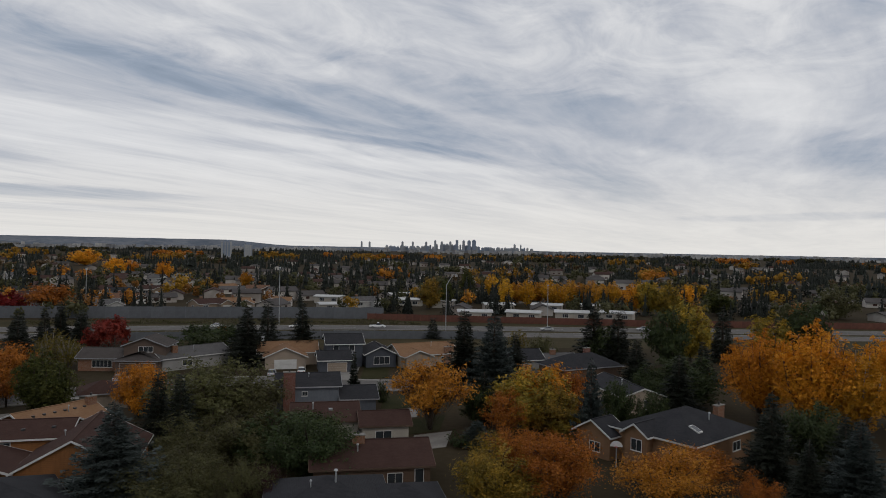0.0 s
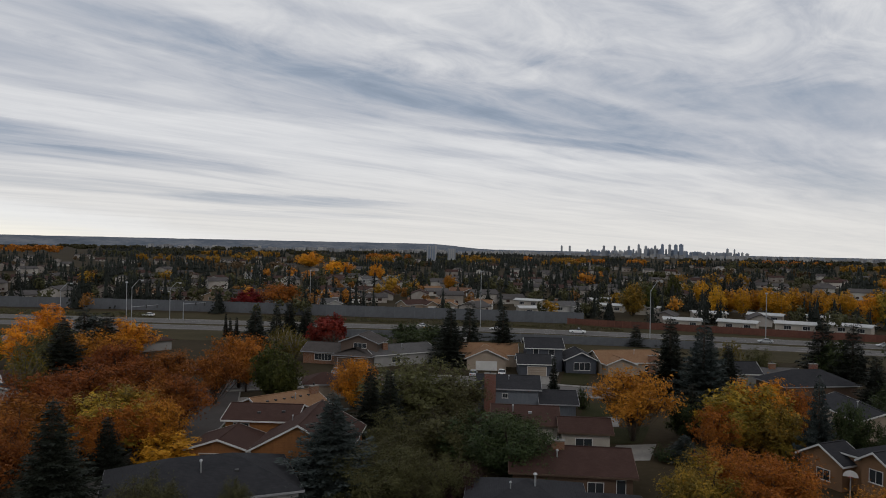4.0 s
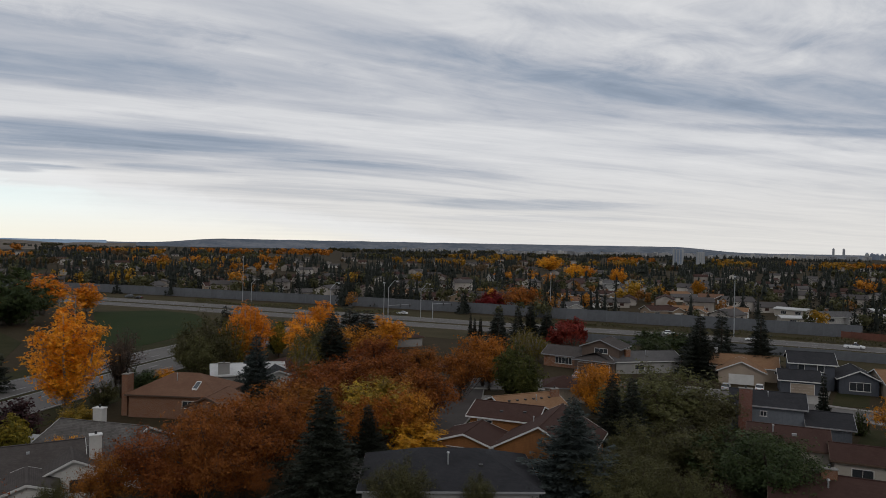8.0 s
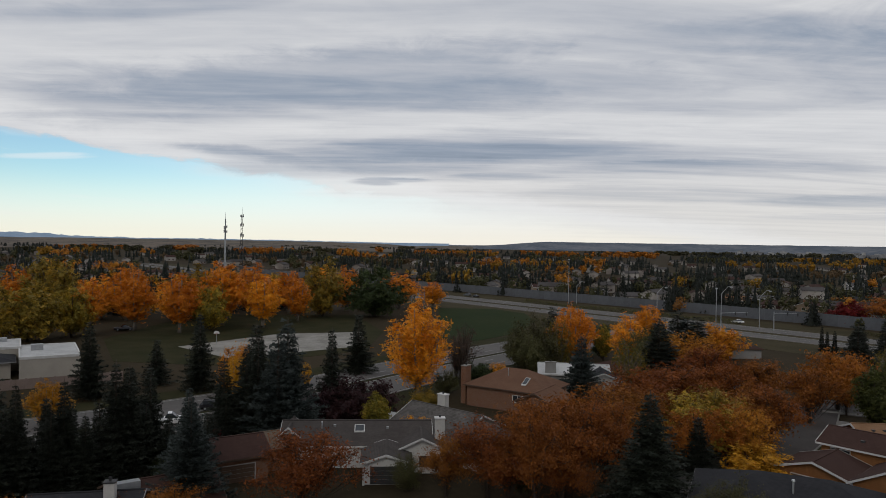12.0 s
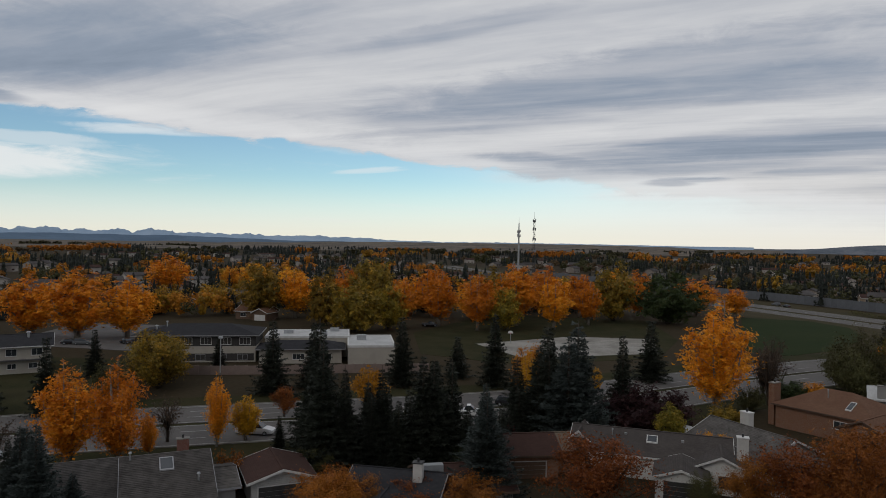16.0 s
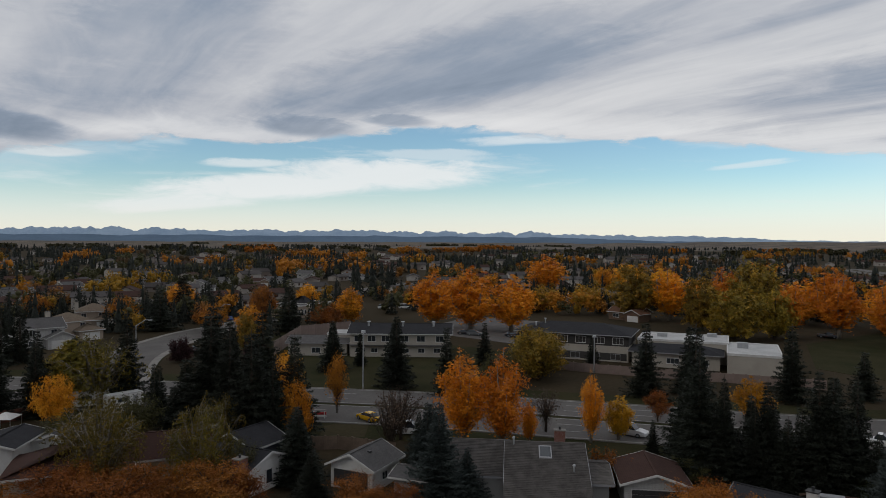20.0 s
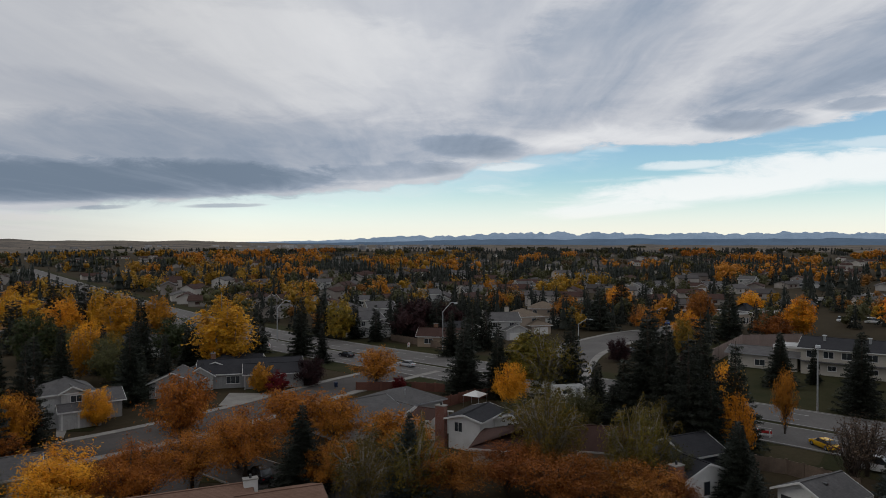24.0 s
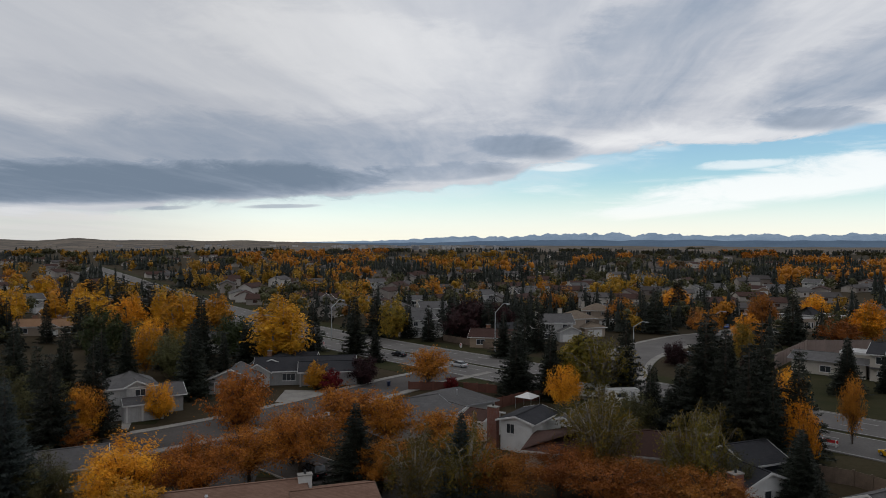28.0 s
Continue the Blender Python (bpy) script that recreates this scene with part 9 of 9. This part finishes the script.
mid_house(-153, 336, 38, 3)
mid_house(-164, 397, 2, 1)
mid_house(-105, 312, 51, 1)
mid_house(-94, 320, 8, 6)
mid_house(-80, 330, 92, 6)
mid_house(-133, 428, 41, 6)
mid_house(-111, 421, 15, 3)
mid_house(-50, 319, 23, 2)
mid_house(-59, 364, -11, 2)
mid_house(-25, 393, 36, 2)
mid_house(-17, 354, -5, 2)
mid_house(1, 348, 78, 2)
mid_house(-39, 342, 39, 0)
mid_house(-223, 374, 23, 7)
mid_house(-214, 564, 99, 0)
mid_house(-135, -190, 169, 5)
mid_house(-158, -209, 143, 5)
mid_house(-122, -183, 160, 4)
mid_house(-185, -229, 121, 0)
mid_house(-153, -292, 184, 4)
mid_house(-169, -337, 145, 0)
mid_house(-101, -311, 240, 0)
mid_house(-98, -331, 187, 1)
mid_house(-128, -304, 157, 0)
mid_house(-105, -240, 170, 4)
mid_house(-88, -218, 138, 4)
mid_house(-107, -190, 183, 7)
mid_house(-98, -177, 143, 1)
mid_house(-160, -359, 234, 1)
mid_house(-179, -296, 173, 4)
mid_house(-219, -346, 148, 0)
mid_house(-222, -381, 164, 1)
mid_house(-204, -378, 132, 0)
mid_house(-231, -324, 177, 4)
mid_house(-290, -373, 134, 0)
mid_house(-277, -283, 214, 4)
mid_house(-339, -330, 158, 0)
mid_house(-344, -302, 131, 1)
mid_house(-367, -306, 144, 0)
mid_house(-398, -304, 107, 4)
mid_house(-434, -290, 156, 0)
mid_house(-346, -108, 99, 3)
mid_house(-436, -143, 186, 1)
mid_house(-328, -383, 163, 4)
mid_house(-380, -419, 138, 0)
mid_house(-139, -405, 175, 4)
mid_house(-114, -427, 145, 0)
mid_house(-83, -344, 198, 1)
mid_house(76, -263, -172, 0)
mid_house(64, -290, -90, 4)
mid_house(78, -292, -141, 1)
mid_house(48, -289, -170, 0)
mid_house(38, -339, -160, 4)
mid_house(25, -257, -194, 6)
mid_house(17, -256, -144, 6)
mid_house(93, -241, -167, 0)
mid_house(52, -326, -93, 1)
mid_house(22, -286, -152, 1)
mid_house(75, -328, -167, 4)
mid_house(-8, -216, 192, 0)
mid_house(-21, -202, 154, 0)
mid_house(-85, -207, 190, 4)
mid_house(-99, -252, 151, 0)
mid_house(-31, -157, 247, 7)
mid_house(-509, 173, 95, 3)
mid_house(-180, 307, 30, 7)
mid_house(-173, 376, 39, 7)
mid_house(-193, 470, 2, 4)

mid_house(-269, -52, 70, 3)
mid_house(-324, -99, 100, 1)
mid_house(-373, -52, 95, 7)
mid_house(-395, -89, 80, 0)
mid_house(-399, -44, 100, 4)
mid_house(14, 294, 1, 2)
mid_house(35, 295, -14, 2)
mid_house(56, 299, -8, 2)
mid_house(76, 300, -23, 2)
mid_house(27, 333, 7, 2)
mid_house(51, 335, -15, 2)
mid_house(75, 337, -5, 2)
roofscape(270, 1500, 1500, 9)
west = lambda az: 0.28 if az < 60 else 1.0 if az < 115 else 0.6 if az < 155 else 1.6
woods("near_spruces", "belt of dark spruces among the far houses", FAR_NEEDLE_DARK, True, 225, 560, 1350, 120, 3, lambda az: 0.75 if 112 < az < 150 else 1.0, size=(8, 15), per=(1, 8))
woods("near_gold_trees", "golden and orange trees among the far houses", FAR_LEAF_YELLOW, False, 240, 560, 210, 220, 4, lambda az: west(az) * 0.62, size=(8, 13), per=(1, 7))
woods("near_orange_trees", "orange trees among the far houses", FAR_LEAF_ORANGE, False, 240, 560, 110, 260, 44, west, size=(7, 13), per=(1, 6))
woods("near_green_trees", "olive green trees among the far houses", FAR_LEAF_OLIVE, False, 230, 560, 860, 110, 5, lambda az: 0.72 if az < 150 else 1.0, size=(6, 11), per=(1, 6))
woods("near_rust_trees", "rusty trees among the far houses", FAR_LEAF_RUST, False, 230, 560, 130, 240, 6, size=(5, 9), per=(1, 4))
woods("far_spruces", "dark evergreen woods in the distance", FAR_NEEDLE_DARK, True, 480, 1700, 5600, 0, 13, size=(8, 15), per=(3, 22), space=0.9)
woods("far_green_trees", "dull green trees in the distance", FAR_LEAF_OLIVE, False, 480, 1700, 1500, 0, 15, size=(6, 12), per=(2, 12))
woods("far_brown_trees", "brown thinning trees in the distance", FAR_LEAF_BROWN, False, 480, 1700, 900, 0, 17, size=(5, 10), per=(1, 8))
woods("far_gold_trees", "golden trees in the distance", FAR_LEAF_YELLOW, False, 560, 1700, 480, 0, 14, lambda az: 0.6 if az < 60 else 0.4 if az < 150 else 1.0, size=(10, 16), per=(3, 14), space=0.8)
woods("far_orange_trees", "orange trees in the distance", FAR_LEAF_ORANGE, False, 560, 1700, 480, 0, 16, lambda az: 0.3 if az < 50 else 1.0, size=(10, 17), per=(3, 16), space=0.8)
inner = lambda az: 1.0 if az < 70 else 0.75
woods("horizon_woods", "dark woods along the horizon", FAR_NEEDLE_DARK, True, 1500, 3000, 3400, 0, 23, inner, size=(9, 14), per=(6, 26))
woods("horizon_green_woods", "dull woods along the horizon", FAR_LEAF_OLIVE, False, 1500, 3300, 900, 0, 26, inner, size=(9, 13), per=(4, 16))
woods("horizon_orange_woods", "orange woods along the horizon", FAR_LEAF_ORANGE, False, 1500, 2400, 300, 0, 25, inner, size=(11, 15), per=(4, 16))

# distance haze is painted into the range's pale blue base colour
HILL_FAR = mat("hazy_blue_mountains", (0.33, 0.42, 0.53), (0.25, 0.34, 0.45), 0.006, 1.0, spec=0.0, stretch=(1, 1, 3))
# the nearer hills carry painted haze too, bluer or greyer than their ground
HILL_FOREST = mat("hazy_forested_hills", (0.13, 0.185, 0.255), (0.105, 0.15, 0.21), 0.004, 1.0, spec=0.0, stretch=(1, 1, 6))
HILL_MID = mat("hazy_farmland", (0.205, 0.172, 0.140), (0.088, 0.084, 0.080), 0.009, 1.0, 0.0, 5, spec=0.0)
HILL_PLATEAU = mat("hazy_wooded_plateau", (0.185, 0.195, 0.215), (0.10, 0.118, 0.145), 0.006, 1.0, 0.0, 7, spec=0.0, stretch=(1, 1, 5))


def ridge(name, az0, az1, dist, height, material, label, steps, rows=5, depth=250):
    """A range of hills along an arc: rises from the plain to a crest of uneven height and falls behind it."""
    v, f = [], []
    for i in range(steps + 1):
        az = az0 + (az1 - az0) * i / steps
        top = height(az)
        for k in range(rows + 1):
            q = k / rows
            prof = math.sin(q * math.pi * 0.5) ** 1.3
            rough = 1 + 0.16 * noise.noise(Vector((az * 1.7, q * 2.2, 5.0))) * (1 - q)
            x, y = polar(az, dist - depth * (1 - q))
            v.append((x, y, -2 + (top + 2) * prof * rough))
        x, y = polar(az, dist + depth)
        v.append((x, y, -4))
    w = rows + 2
    for i in range(steps):
        for k in range(w - 1):
            a = i * w + k
            f.append((a, a + w, a + w + 1, a + 1))
    tagged(new(name, mesh_np(name, np.array(v), np.array(f), material)), label, "hills", kind="structure")


def bump01(az, a, b, soft):
    u = max(0.0, min(1.0, (az - a) / soft)) * max(0.0, min(1.0, (b - az) / soft))
    return u * u * (3 - 2 * u)


def peaks(az):
    n = 0.0
    for k, amp in ((0.11, 0.42), (0.31, 0.34), (0.8, 0.40), (1.7, 0.30), (4.3, 0.14)):
        n += amp * (1 - abs(noise.noise(Vector((az * k, 3.3, k * 7)))) * 2.2)
    return 30 + (30 + 33 * max(0.0, n)) * bump01(az, 84, 170, 26) + 8 * max(0.0, n) * bump01(az, 66, 100, 10)


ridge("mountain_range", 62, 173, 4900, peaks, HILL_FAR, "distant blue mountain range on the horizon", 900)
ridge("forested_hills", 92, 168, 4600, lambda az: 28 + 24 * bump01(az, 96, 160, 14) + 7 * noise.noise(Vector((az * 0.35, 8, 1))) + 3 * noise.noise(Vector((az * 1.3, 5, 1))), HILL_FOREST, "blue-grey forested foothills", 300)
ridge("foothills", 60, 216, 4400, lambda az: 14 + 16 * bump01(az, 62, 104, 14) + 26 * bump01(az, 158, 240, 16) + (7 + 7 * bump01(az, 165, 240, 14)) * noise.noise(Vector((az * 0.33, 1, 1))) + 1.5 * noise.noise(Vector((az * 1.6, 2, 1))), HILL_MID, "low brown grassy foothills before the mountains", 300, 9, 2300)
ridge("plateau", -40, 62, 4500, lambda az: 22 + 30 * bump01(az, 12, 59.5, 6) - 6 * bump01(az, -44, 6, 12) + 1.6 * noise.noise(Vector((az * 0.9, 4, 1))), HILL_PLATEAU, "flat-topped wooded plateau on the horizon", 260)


def far_town(az0, az1, d0, d1, count, seed):
    """Pale sheds, flats and halls of the far town, too small to tell apart."""
    rng = random.Random(seed)
    m = Mesh()
    for _ in range(count):
        x, y = polar(rng.uniform(az0, az1), rng.uniform(d0, d1))
        w, dep, ht = rng.uniform(3, 13), rng.uniform(4, 9), rng.uniform(8, 20)
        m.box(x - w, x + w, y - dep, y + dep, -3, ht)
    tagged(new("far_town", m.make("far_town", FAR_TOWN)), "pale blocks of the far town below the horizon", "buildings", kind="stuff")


# wall tones with the haze of distance mixed into the colour
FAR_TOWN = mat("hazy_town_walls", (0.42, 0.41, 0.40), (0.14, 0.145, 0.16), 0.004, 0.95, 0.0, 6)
far_town(-34, 40, 3000, 4000, 420, 31)
far_town(150, 212, 2600, 3700, 260, 32)

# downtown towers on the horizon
# tower colours are lightened and greyed to paint in the haze
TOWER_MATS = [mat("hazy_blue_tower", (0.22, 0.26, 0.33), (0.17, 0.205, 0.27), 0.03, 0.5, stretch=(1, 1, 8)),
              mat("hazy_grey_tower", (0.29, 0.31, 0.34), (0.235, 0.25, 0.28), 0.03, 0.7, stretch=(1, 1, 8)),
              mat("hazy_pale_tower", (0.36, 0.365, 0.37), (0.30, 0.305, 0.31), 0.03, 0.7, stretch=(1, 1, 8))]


def tower(az, d, w, dep, h, k, name="office_tower", label="hazy office tower on the downtown skyline", group="downtown skyline"):
    ob = thing(name, Matrix.LocRotScale((*polar(az, d), 0), Euler((0, 0, radians(az))), None), label, "tower", group)
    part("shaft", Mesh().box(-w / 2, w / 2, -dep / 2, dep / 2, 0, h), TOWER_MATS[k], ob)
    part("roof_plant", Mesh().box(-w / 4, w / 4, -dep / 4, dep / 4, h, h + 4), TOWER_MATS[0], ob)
    return ob


rng = random.Random(5)
for i in range(64):
    az = 4.6 - i * 0.19 + rng.uniform(-0.1, 0.1)
    core = math.exp(-((az + 0.9) / 2.2) ** 2)
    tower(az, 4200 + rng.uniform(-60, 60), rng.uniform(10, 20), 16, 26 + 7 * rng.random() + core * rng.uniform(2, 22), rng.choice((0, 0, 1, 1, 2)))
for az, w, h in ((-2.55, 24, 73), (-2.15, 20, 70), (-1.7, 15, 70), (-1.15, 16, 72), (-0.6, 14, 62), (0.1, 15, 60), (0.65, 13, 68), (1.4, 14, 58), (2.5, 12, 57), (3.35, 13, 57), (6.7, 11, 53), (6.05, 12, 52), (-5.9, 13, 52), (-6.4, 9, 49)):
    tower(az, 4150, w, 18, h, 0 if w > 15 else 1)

for az, w, h, k in ((17.35, 21, 33, 2), (15.7, 17, 28, 1)):
    ob = tower(az, 1500, w, 16, h, k, "apartment_tower", "pale apartment tower standing over the far woods", "apartment towers")
    for i in range(1, 4):
        u = -w / 2 + w * i / 4
        part("balcony_strip", Mesh().box(u - 1.6, u + 1.6, -8.6, -8.0, 3, h - 1), TOWER_MATS[0 if k == 2 else 2], ob)
